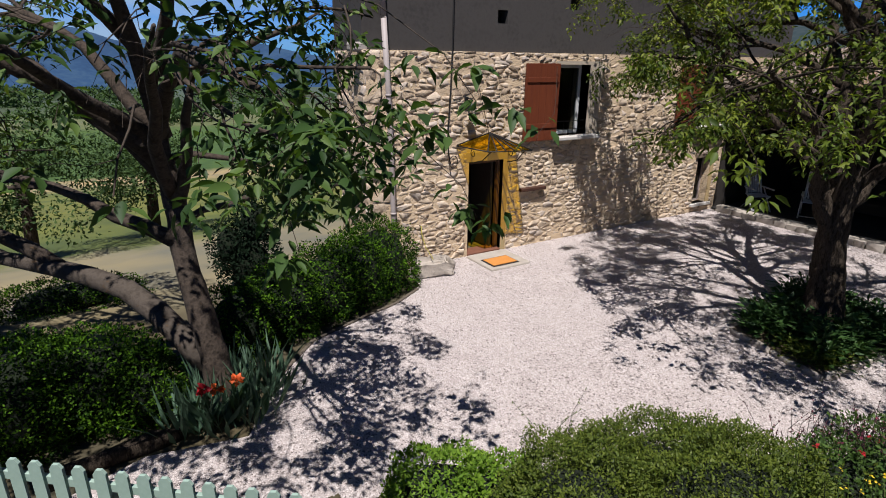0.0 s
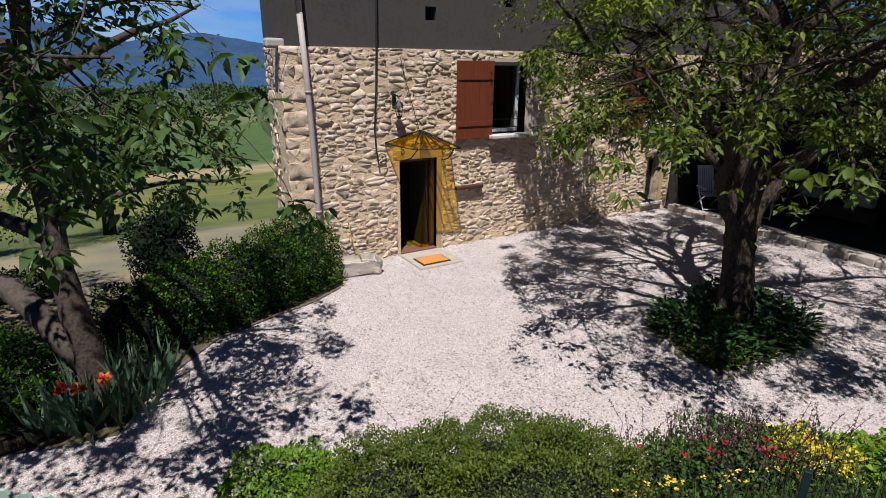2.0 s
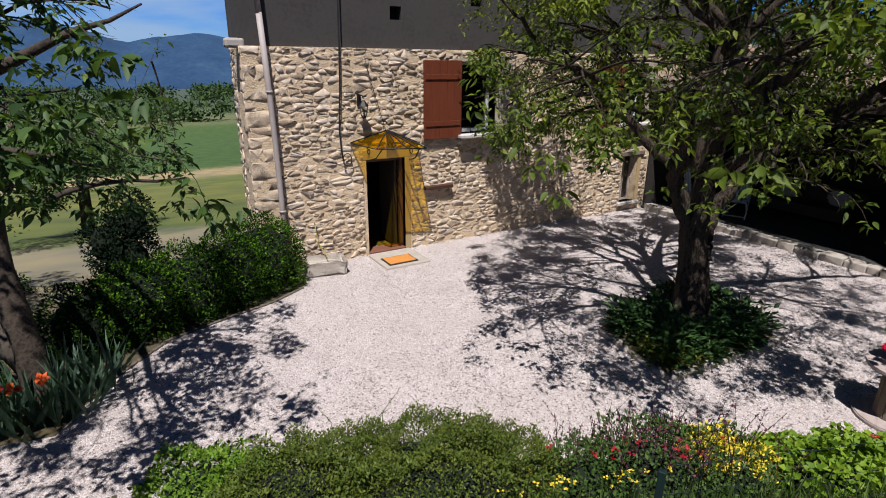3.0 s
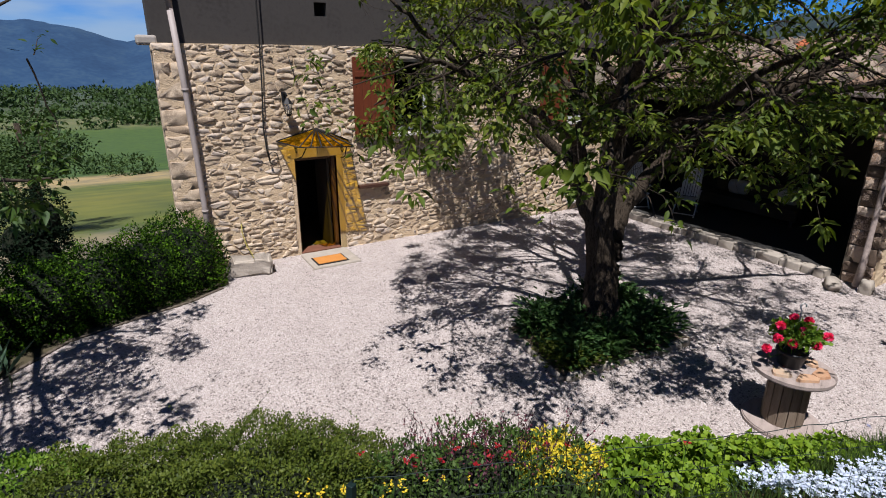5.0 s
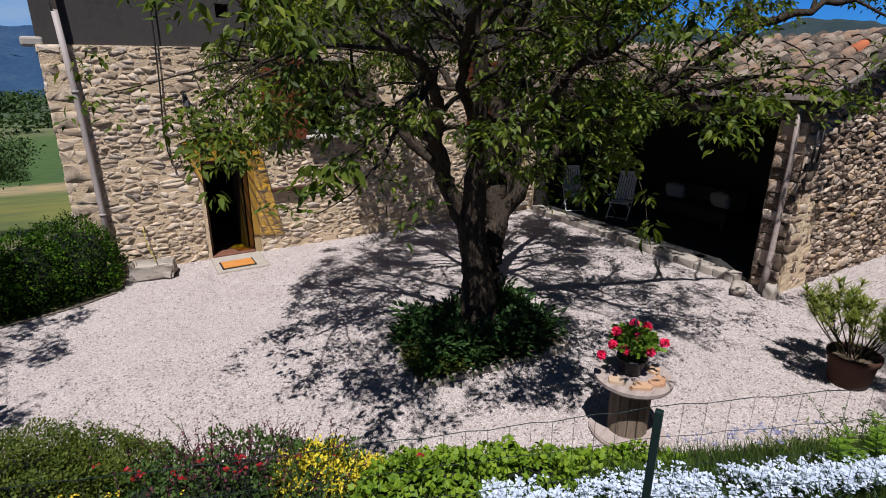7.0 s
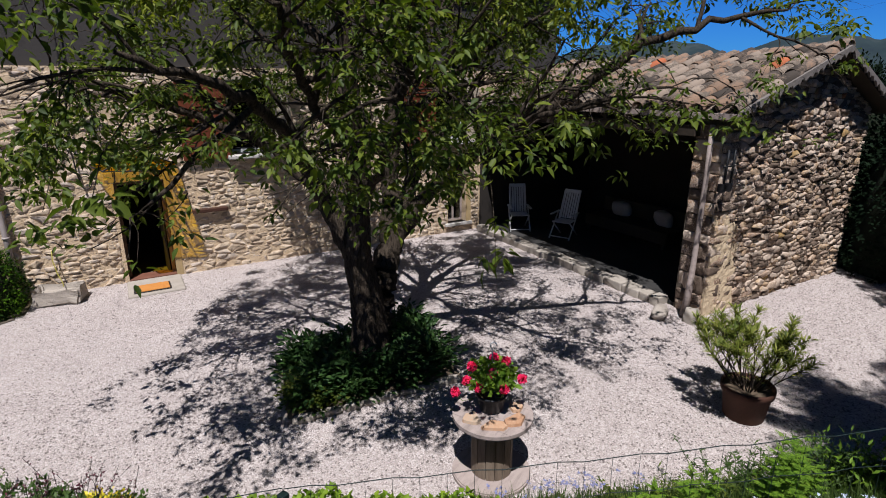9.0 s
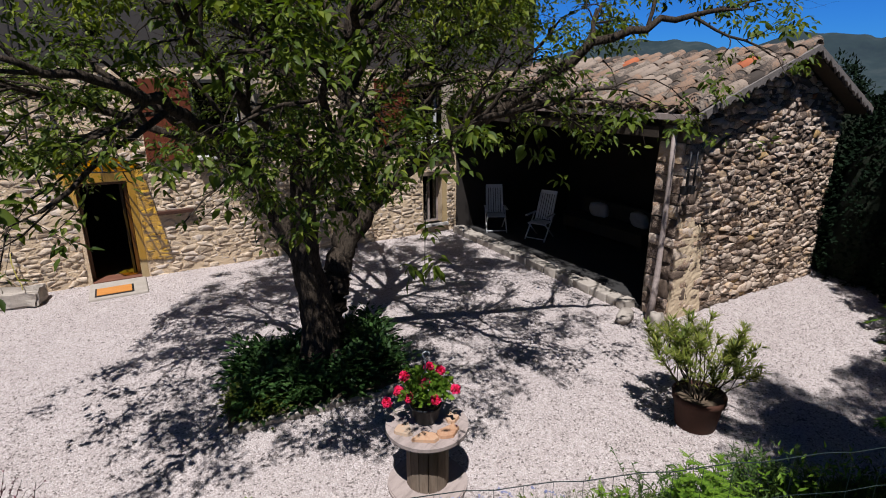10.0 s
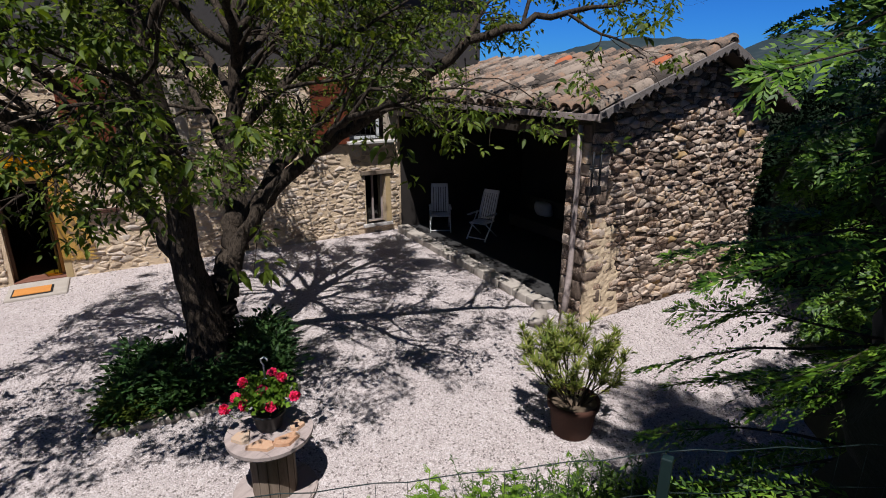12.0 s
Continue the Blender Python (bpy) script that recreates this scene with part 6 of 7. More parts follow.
make_geranium()
for i, (r, fw, sx, sy, rz) in enumerate(((-0.20, -0.12, 0.125, 0.10, 10), (-0.01, -0.25, 0.125, 0.10, -20), (0.20, -0.14, 0.13, 0.10, 25), (0.24, 0.08, 0.10, 0.07, 50))):
    rg = np.random.RandomState(70 + i)
    n = 7
    ang = np.sort(rg.uniform(0, 6.28, n) * 0.3 + np.arange(n) * 6.28 / n)
    ring = [(sx * math.cos(a) * rg.uniform(0.85, 1.1), sy * math.sin(a) * rg.uniform(0.85, 1.1)) for a in ang]
    bm = bmesh.new()
    lo, hi = [bm.verts.new((x, y, 0)) for x, y in ring], [bm.verts.new((x * 0.94, y * 0.94, 0.028)) for x, y in ring]
    bm.faces.new(hi)
    bm.faces.new(lo[::-1])
    for k in range(n):
        bm.faces.new((lo[k], lo[(k + 1) % n], hi[(k + 1) % n], hi[k]))
    c = np.array([SX, SY, 0.701]) + RT * r + FW * fw
    s = solo("flat_stone", from_bm(bm, M_TERRAS), "flat orange-buff stone shard lying on the drum", "stone", "shards on the drum")
    s.matrix_basis = pose(*c, 0, 0, rz)


def make_oleander():
    rg = np.random.RandomState(55)
    o = thing("oleander", "oleander with narrow yellow-green leaves in a terracotta pot", "potted plant", at=(6.15, -8.95, 0.0))
    bm = bmesh.new()
    prof = [(0.215, 0.0), (0.225, 0.02), (0.265, 0.33), (0.29, 0.34), (0.295, 0.42), (0.275, 0.42), (0.26, 0.36)]
    n = 32
    rings = [[bm.verts.new((r * math.cos(6.2832 * k / n), r * math.sin(6.2832 * k / n), z)) for k in range(n)] for r, z in prof]
    for i in range(len(rings) - 1):
        for k in range(n):
            bm.faces.new((rings[i][k], rings[i][(k + 1) % n], rings[i + 1][(k + 1) % n], rings[i + 1][k]))
    bm.faces.new(rings[0][::-1])
    bm.faces.new(rings[-1])
    part("pot", from_bm(bm, M_TERRA, True), o, "terracotta pot, the plant's shade put into its colour")
    part("soil", disc_me(0.26, 0.36, 0.38, M_EARTH, 24, 0.004), o)
    P, D, N, L = [], [], [], []

    def shoot(q0, d, length, r, n):
        """A stem curving upward, with a rosette of narrow leaves at its end."""
        q, dd = [np.array(q0)], unit(np.array(d, float))
        for k in range(5):
            dd = unit(dd + np.array([0, 0, 0.08]) + rg.normal(size=3) * 0.10)
            q.append(q[-1] + dd * length / 5)
        part("stem", tube_me(q, list(np.linspace(r, r * 0.5, 6)), M_BARK, 5), o)
        for k in range(n):
            t = 1 - 0.55 * rg.uniform(0, 1) ** 1.5
            j = min(4, int(t * 5))
            b = rg.uniform(0, 6.28)
            out = unit(np.array([math.cos(b), math.sin(b), 0.0]) + dd * rg.uniform(0.5, 1.5))
            P.append(q[j] + (q[j + 1] - q[j]) * (t * 5 - j)), D.append(out), N.append((0, 0, 1.0)), L.append(rg.uniform(0.09, 0.15))
        return q
    for i in range(26):
        a, lean = i * 2.4 + rg.uniform(-0.3, 0.3), rg.uniform(0.1, 1.25)
        d = (math.cos(a) * lean, math.sin(a) * lean, 1.0)
        q = shoot((0.09 * math.cos(a), 0.09 * math.sin(a), 0.36), d, rg.uniform(0.55, 0.80), 0.009, 14)
        for k in range(3):
            b = a + rg.uniform(-1.3, 1.3)
            e = rg.uniform(0.3, 0.9)
            shoot(q[-2 - (k == 2)], (math.cos(b) * e, math.sin(b) * e, 0.9), rg.uniform(0.18, 0.42), 0.005, 40)
    L = np.array(L)
    v, f = blades(np.array(P), np.array(D), np.array(N), L, L * 0.14, 0.1)
    part("leaves", fast(v, f, L_OLEANDER), o)


make_oleander()


def make_iris():
    rg = np.random.RandomState(61)
    for c, (x, y, n, sp) in enumerate(((-5.35, -3.25, 120, 0.36), (-5.0, -2.95, 70, 0.25), (-5.75, -3.35, 50, 0.22))):
        o = thing("iris_clump", "clump of grey-green sword-leaved irises at the gravel edge", "iris", "irises", at=(x, y, 0))
        P = np.stack([rg.normal(size=n) * sp * 0.7, rg.normal(size=n) * sp * 0.7, np.zeros(n)], 1)
        lean = unit(np.stack([P[:, 0], P[:, 1], np.zeros(n)], 1) + rg.normal(size=(n, 3)) * np.array([0.3, 0.3, 0])) * rg.uniform(0.05, 0.85, n)[:, None]
        D = unit(lean + np.array([0, 0, 1.0]))
        L = rg.uniform(0.42, 0.80, n)
        v, f = blades(P, D, np.stack([np.cos(rg.uniform(0, 6.28, n)), np.sin(rg.uniform(0, 6.28, n)), np.zeros(n)], 1), L, np.full(n, 0.06), 0.08)
        for k in range(n):
            part("blade", fast(v[k * 5:k * 5 + 5], f[:4], L_IRIS), o)
        if c == 0:
            for k, (fx, fy, fz) in enumerate(((-5.68, -3.72, 0.70), (-5.55, -3.68, 0.64), (-5.33, -3.55, 0.60))):
                q = np.array([fx - x, fy - y, fz])
                part("flower_stalk", tube_me([(q[0] * 0.6, q[1] * 0.6, 0), (q[0] * 0.9, q[1] * 0.9, fz * 0.6), tuple(q)], 0.006, L_IRIS, 5), o)
                d = unit(rg.normal(size=(14, 3)) * np.array([1, 1, 0.6]) + np.array([0, 0, 0.1]))
                vv, ff = blades(q + d * 0.01, d, rg.normal(size=(14, 3)), np.full(14, 0.085), np.full(14, 0.07), 0.25)
                part("flower", fast(vv, ff, F_DARKRED if k == 0 else F_ORANGE), o, "rust orange iris flower" if k else "crimson iris flower")


make_iris()

# ---- hedges and bushes ----
def mound(name, label, category, lumps, leafm, leaf, dens, seed, group="", core=True, kind="", aspect=0.55, inner=0.8, droop=0.1, lump=0.13, solid=0.6):
    """A bush of several lumps: dark core painted as inner shade and a skin of leaves."""
    rg = np.random.RandomState(seed)
    o = thing(name, label, category, group, kind, at=(lumps[0][0], lumps[0][1], gz(lumps[0][0], lumps[0][1])))
    oz = Vector(o.matrix_basis.translation)
    chunks, fine = [], leaf < 0.05 or leaf >= 0.1
    k, m = (4, 2) if fine else (5, 4)
    for i, (x, y, z, a, b, c) in enumerate(lumps):
        n = int(5.0 * dens * (a * b + a * c + b * c) * 4.2 / 3 / (leaf * leaf))
        chunks.append(bush_arrays(rg, (x, y, z), (a, b, c), n, leaf, lump, aspect=aspect, inner=inner, droop=droop, fold=slips if fine else blades))
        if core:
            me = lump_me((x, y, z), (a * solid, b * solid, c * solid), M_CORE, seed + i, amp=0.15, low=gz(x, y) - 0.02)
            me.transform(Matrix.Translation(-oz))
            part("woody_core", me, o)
    v, f = join(chunks)
    base = v[0::k]
    keep = base[:, 2] > np.array([gz(q[0], q[1]) for q in base]) - 0.02
    v = v.reshape(-1, k, 3)[keep].reshape(-1, 3)
    f = f[:len(v) // k * m]
    me = fast(v, f, leafm)
    me.transform(Matrix.Translation(-oz))
    part("foliage", me, o)
    return o


# Near-black stands for shade deep in the foliage; thin stalks share it.
M_CORE = mat("inner_shade_twigs", [(0.00372, 0.00682, 0.00248), (0.00806, 0.0124, 0.00434)], 8, 60, 1.0, 0.6, 0.03)
mound("rounded_hedge", "dense dark green rounded hedge beside the house", "hedge",
      [(-2.32, -0.55, 0.48, 0.76, 0.74, 0.84), (-2.95, -0.85, 0.42, 0.75, 0.7, 0.78), (-3.6, -1.15, 0.4, 0.75, 0.65, 0.76), (-4.3, -1.45, 0.38, 0.75, 0.62, 0.72), (-4.95, -1.75, 0.34, 0.65, 0.55, 0.68)], L_HEDGE, 0.046, 2.0, 81, inner=0.78, lump=0.09, solid=0.7)
mound("left_hedge", "dark green bushy hedge under the old tree", "hedge",
      [(-6.7, -2.55, 0.42, 0.85, 0.62, 0.7), (-7.4, -2.5, 0.42, 0.9, 0.8, 0.76), (-8.3, -2.6, 0.4, 0.9, 0.8, 0.76), (-6.25, -2.75, 0.3, 0.5, 0.5, 0.55), (-9.2, -2.5, 0.4, 0.9, 0.8, 0.76)], L_HEDGE, 0.042, 2.2, 82, inner=0.78, lump=0.09, solid=0.7)
bpy.data.objects["left_hedge"].name = "garden_hedge"
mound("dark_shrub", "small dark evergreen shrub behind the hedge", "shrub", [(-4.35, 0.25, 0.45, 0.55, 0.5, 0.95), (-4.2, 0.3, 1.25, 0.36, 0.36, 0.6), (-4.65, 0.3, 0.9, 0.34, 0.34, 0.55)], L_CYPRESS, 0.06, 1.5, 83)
mound("dark_shrub", "low dark shrub at the edge of the field", "shrub", [(-9.3, 0.6, 0.2, 1.0, 0.7, 0.5)], L_HEDGE, 0.05, 2.0, 84, lump=0.09)
mound("dark_shrub", "low dark shrub at the edge of the field", "shrub", [(-7.2, 1.4, 0.05, 1.2, 0.6, 0.4)], L_HEDGE, 0.05, 2.0, 85, lump=0.09)
log = solo("edging_log", tube_me([(-7.15, -3.55, 0.05), (-6.7, -3.5, 0.06), (-6.2, -3.42, 0.06), (-5.9, -3.4, 0.05)], [0.11, 0.09, 0.10, 0.06], M_BARK, 9, 0.28, 9), "old dark log lying along the gravel edge", "log")
edge = thing("hedge_edging", "row of small weathered stones along the hedge foot", "edging")
planter_edge(edge, [(-1.75, -1.05), (-2.35, -1.42), (-3.1, -1.66), (-4.0, -2.0), (-4.7, -2.72)], 14, 0.032, 0.06, M_DRYFILL, 0.05, 0.16)

# ---- planted bank below the terrace ----
def bp(s, u):
    """A place on the bank: s along it, u across it."""
    return (0.909 * s + 0.416 * u, -0.416 * s + 0.909 * u)


def bank_mound(name, label, cat, items, leafm, leaf, dens, seed, group="", aspect=0.55, inner=0.8, core=True):
    return mound(name, label, cat, [(x, y, gz(x, y) + up, a, b, c) for x, y, up, a, b, c in items], leafm, leaf, dens, seed, group, core, "", aspect, inner)


bank_mound("bright_shrub", "small bright green shrub at the foot of the bank", "shrub", [(-4.1, -5.85, 0.12, 0.55, 0.5, 0.42), (-3.75, -6.2, 0.1, 0.4, 0.4, 0.36)], L_BRIGHT, 0.042, 3.0, 91, inner=0.85)
bank_mound("spreading_shrub", "wide olive green small-leaved shrub on the bank", "shrub",
           [(-2.55, -6.85, 0.1, 0.85, 0.75, 0.55), (-1.95, -6.95, 0.1, 0.7, 0.65, 0.52), (-3.15, -6.75, 0.08, 0.75, 0.7, 0.5), (-3.6, -6.95, 0.1, 0.65, 0.6, 0.42), (-2.7, -7.5, 0.05, 1.0, 0.6, 0.45)], L_SHRUB, 0.028, 2.4, 92, inner=0.8)


def whips(name, label, cat, x, y, n, spread, h, leafm, seed, leaf=0.03, per=7):
    """Thin upright shoots with small leaves or buds."""
    rg = np.random.RandomState(seed)
    o = thing(name, label, cat, at=(x, y, gz(x, y)))
    ch, P, D = [], [], []
    for i in range(n):
        a = rg.normal(size=2) * spread
        z0 = gz(x + a[0], y + a[1]) - gz(x, y)
        hh = h * rg.uniform(0.55, 1.1)
        q = np.array([[a[0], a[1], z0], [a[0] + rg.normal() * 0.04, a[1] + rg.normal() * 0.04, z0 + hh * 0.6], [a[0] + rg.normal() * 0.09, a[1] + rg.normal() * 0.09, z0 + hh]])
        ch.append(tube_arrays(q, [0.004, 0.003, 0.002], 3))
        for k in range(per):
            t = rg.uniform(0.55, 1.0)
            P.append(q[1] + (q[2] - q[1]) * (t * 2 - 1 if t > 0.5 else 0)), D.append(rg.normal(size=3) + np.array([0, 0, 0.6]))
    v, f = join(ch)
    part("stalk_growth", fast(v, f, M_CORE), o)["kind"] = "stuff"
    L = leaf * rg.uniform(0.6, 1.2, len(P))
    v, f = blades(np.array(P), np.array(D), rg.normal(size=(len(P), 3)), L, L * 0.6)
    part("bud_growth", fast(v, f, leafm), o)["kind"] = "stuff"
    return o


whips("shrub_shoots", "thin new shoots rising from the spreading shrub", "shrub", -2.5, -6.9, 190, 0.55, 0.54, L_SHRUB, 93, 0.028, 14)
bank_mound("salvia_mound", "green salvia mound with dark red flowers", "shrub", [(-1.0, -7.95, 0.1, 0.72, 0.6, 0.42), (-0.5, -8.25, 0.08, 0.5, 0.5, 0.36), (-1.5, -7.75, 0.06, 0.5, 0.5, 0.36)], L_SALVIA, 0.042, 1.7, 94, aspect=0.55)
whips("salvia_spikes", "mauve-red flower spikes above the salvia", "flower", -0.85, -7.75, 190, 0.40, 0.72, F_MAUVE, 95, 0.026, 11)


def flower_dots(name, label, cat, pts, r, material, petals, seed, group=""):
    rg = np.random.RandomState(seed)
    P, D = [], []
    for x, y, z in pts:
        d = rg.normal(size=(petals, 3)) * np.array([1, 1, 0.35]) + np.array([0, 0, 0.5])
        P.append(np.array([[x, y, z]]) + d * 0.004), D.append(d)
    P, D = np.vstack(P), np.vstack(D)
    L = np.full(len(P), r) * rg.uniform(0.8, 1.2, len(P))
    v, f = blades(P, D, rg.normal(size=(len(P), 3)) * 0.3 + np.array([0, 0, 1.0]), L, L * 0.8, 0.05)
    return solo(name, fast(v, f, material), label, cat, group, "stuff")


rgk = np.random.RandomState(96)


def scatter(n, x, y, sx, sy, h0, h1):
    a = rgk.normal(size=(n, 2)) * np.array([sx, sy])
    return [(x + 0.909 * p + 0.416 * q, y - 0.416 * p + 0.909 * q, gz(x + 0.909 * p + 0.416 * q, y - 0.416 * p + 0.909 * q) + rgk.uniform(h0, h1)) for p, q in a]


flower_dots("red_flowers", "scattered dark red salvia flowers", "flower", scatter(22, -0.95, -8.05, 0.5, 0.28, 0.40, 0.52), 0.027, F_DARKRED, 7, 97)
flower_dots("yellow_flowers", "small yellow daisies low on the bank", "flower", scatter(24, -2.0, -8.25, 0.3, 0.12, 0.30, 0.42), 0.017, F_YELLOW, 6, 98)
bank_mound("golden_shrub", "small golden variegated shrub on the bank", "shrub", [(-0.33, -8.0, 0.16, 0.24, 0.22, 0.42), (-0.05, -8.12, 0.10, 0.22, 0.22, 0.30), (-0.55, -8.15, 0.12, 0.26, 0.25, 0.36), (-0.3, -8.35, 0.1, 0.20, 0.20, 0.28)], F_GOLD, 0.042, 3.2, 99, inner=0.6)
IVY = [(0.15, -8.35), (0.6, -8.3), (1.05, -8.5), (1.5, -8.8), (1.8, -9.2), (0.4, -8.8), (0.95, -9.0), (1.45, -9.2), (0.0, -8.75), (2.0, -9.3)]
bank_mound("leafy_groundcover", "bright green broad-leaved groundcover over the bank", "groundcover", [(x, y, 0.0, 0.42, 0.40, 0.30 if x < 1.3 else 0.13) for x, y in IVY], L_IVY, 0.055, 1.7, 101, aspect=0.9)


def grass(name, label, x0, y0, n, ss, su, h, leafm, seed, wide=0.011):
    rg = np.random.RandomState(seed)
    s, u = rg.uniform(-ss, ss, n), rg.uniform(-su, su, n)
    x, y = x0 + 0.909 * s + 0.416 * u, y0 - 0.416 * s + 0.909 * u
    z = np.array([gz(a, b) for a, b in zip(x, y)])
    L = h * rg.uniform(0.5, 1.2, n)
    D = rg.normal(size=(n, 3)) * 0.35 + np.array([0, 0, 1.0])
    v, f = blades(np.stack([x, y, z - 0.02], 1), D, rg.normal(size=(n, 3)), L, np.full(n, wide), 0.1)
    return solo(name, fast(v, f, leafm), label, "grass", kind="stuff")


grass("bank_grass", "green grass and weeds covering the bank", -1.0, -8.6, 9000, 4.8, 0.9, 0.22, L_GRASS, 102)
grass("bank_grass", "taller grass behind the wire fence", 3.7, -10.2, 17000, 2.6, 0.75, 0.27, L_GRASS, 103)
grass("bank_grass", "grass on the bank by the picket fence", -5.4, -6.4, 3500, 1.6, 0.5, 0.16, L_GRASS, 104)


def make_white_patch():
    rg = np.random.RandomState(105)
    n = 2900
    s, u = rg.uniform(-1.9, 2.3, n), rg.normal(size=n) * 0.24
    x, y = 1.95 + 0.909 * s + 0.416 * u, -10.25 - 0.416 * s + 0.909 * u
    nz = np.array([noise.noise(Vector((a * 2.2, b * 2.2, 0))) for a, b in zip(x, y)])
    x, y = x[nz > -0.22], y[nz > -0.22]
    z = np.array([gz(a, b) for a, b in zip(x, y)]) + rg.uniform(0.12, 0.24, len(x))
    flower_dots("white_flowers", "low carpet of small white flowers by the fence", "flower", list(zip(x, y, z)), 0.025, F_WHITE, 5, 106)
    v, f = clumps(rg, x[::6], y[::6], np.array([gz(a, b) for a, b in zip(x[::6], y[::6])]), 10, 0.14, 0.06, 0.05, 0.2)
    solo("flower_foliage", fast(v, f, L_IRIS), "grey-green foliage under the white flowers", "groundcover", kind="stuff")


make_white_patch()
flower_dots("blue_flowers", "few pale blue lavender heads in the weeds", "flower", scatter(40, 2.5, -9.7, 0.35, 0.15, 0.35, 0.5), 0.022, F_BLUE, 5, 107)
bank_mound("leafy_weeds", "tall light green leafy weeds by the fence", "weeds", [(4.75, -10.55, 0.16, 0.42, 0.38, 0.5), (5.3, -10.75, 0.14, 0.4, 0.38, 0.42), (4.3, -10.3, 0.1, 0.35, 0.3, 0.34)], L_BRIGHT, 0.075, 0.5, 108, aspect=0.3, inner=0.3, core=False)


def stalk_weeds(name, label, x0, y0, n, ss, su, h, leafm, seed, leaf=0.09):
    """Upright weeds: thin stems set all round with narrow leaves."""
    rg = np.random.RandomState(seed)
    o = thing(name, label, "weeds", at=(x0, y0, gz(x0, y0)))
    ch, P, D = [], [], []
    for i in range(n):
        s, u = rg.uniform(-ss, ss), rg.uniform(-su, su)
        dx, dy = 0.909 * s + 0.416 * u, -0.416 * s + 0.909 * u
        z0 = gz(x0 + dx, y0 + dy) - gz(x0, y0)
        hh = h * rg.uniform(0.5, 1.15)
        lean = rg.normal(size=2) * 0.07
        q = np.array([[dx, dy, z0 - 0.02], [dx + lean[0], dy + lean[1], z0 + hh * 0.6], [dx + lean[0] * 2.2, dy + lean[1] * 2.2, z0 + hh]])
        ch.append(tube_arrays(q, [0.005, 0.004, 0.002], 3))
        for k in range(30):
            t = rg.uniform(0.1, 1.0)
            p = q[0] + (q[1] - q[0]) * t / 0.6 if t < 0.6 else q[1] + (q[2] - q[1]) * (t - 0.6) / 0.4
            a = rg.uniform(0, 6.28)
            P.append(p), D.append((math.cos(a), math.sin(a), rg.uniform(0.0, 0.9)))
    v, f = join(ch)
    part("stalk_growth", fast(v, f, leafm), o)["kind"] = "stuff"
    L = leaf * rg.uniform(0.6, 1.2, len(P))
    v, f = blades(np.array(P), np.array(D, float), np.tile([[0, 0, 1.0]], (len(P), 1)) + rg.normal(size=(len(P), 3)) * 0.2, L, L * 0.24)
    part("leaf_growth", fast(v, f, leafm), o)["kind"] = "stuff"


def make_fern_weed(x, y, h, n, seed):
    """Upright stems set with opposite pairs of toothed fronds."""
    rg = np.random.RandomState(seed)
    o = thing("fern_weed", "tall light green weed with paired fern-like leaves", "weeds", "fern-leaved weeds", at=(x, y, gz(x, y) - 0.02))
    P, D, N, L = [], [], [], []
    for i in range(n):
        a, lean = rg.uniform(0, 6.28), rg.uniform(0.05, 0.28)
        b0 = np.array([math.cos(a), math.sin(a), 0.0])
        hh = h * rg.uniform(0.65, 1.05)
        q = [b0 * (0.04 + lean * hh * (k / 6) ** 1.5) + np.array([0, 0, hh * k / 6]) for k in range(7)]
        part("stem", tube_me(q, list(np.linspace(0.006, 0.002, 7)), L_BRIGHT, 5), o)
        for k in range(26):
            t = 0.15 + 0.85 * k / 26
            j = min(5, int(t * 6))
            p = q[j] + (q[j + 1] - q[j]) * (t * 6 - j)
            turn = a + (k // 2) * 1.57 + (k % 2) * math.pi
            d = np.array([math.cos(turn), math.sin(turn), 0.35])
            ln = 0.16 * (1.1 - 0.7 * t)
            for e in range(6):
                for sd in (-1, 1):
                    across = np.array([-d[1], d[0], 0]) * sd
                    P.append(p + unit(d) * ln * (e + 0.5) / 6), D.append(unit(d) + across * 0.8), N.append((0, 0, 1.0)), L.append(ln * 0.42 * (1.1 - e / 7))
    L = np.array(L)
    v, f = blades(np.array(P), np.array(D), np.array(N), L, L * 0.42, 0.06)
    part("fronds", fast(v, f, L_BRIGHT), o)


for _x, _y, _h, _n in ((3.35, -10.55, 0.88, 4), (3.62, -10.6, 0.75, 3), (3.05, -10.35, 0.55, 3), (4.1, -10.5, 0.6, 3), (2.75, -10.25, 0.4, 3)):
    make_fern_weed(_x, _y, _h, _n, int(_x * 100))
stalk_weeds("tall_weeds", "tall light green weeds at the gravel edge by the fence", 4.9, -10.15, 110, 0.8, 0.32, 0.48, L_SALVIA, 111, 0.07)
stalk_weeds("tall_weeds", "patch of green weeds by the wire fence", 3.6, -10.0, 50, 0.6, 0.2, 0.3, L_SHRUB, 112, 0.06)
bank_mound("leafy_weeds", "low green weeds at the edge of the gravel", "weeds", [(4.0, -9.75, 0.02, 0.5, 0.3, 0.2), (5.2, -10.1, 0.02, 0.6, 0.35, 0.25), (6.2, -10.55, 0.04, 0.6, 0.4, 0.3), (3.3, -9.55, 0.0, 0.5, 0.25, 0.2)], L_SHRUB, 0.05, 0.5, 109, aspect=0.35, inner=0.3, core=False)


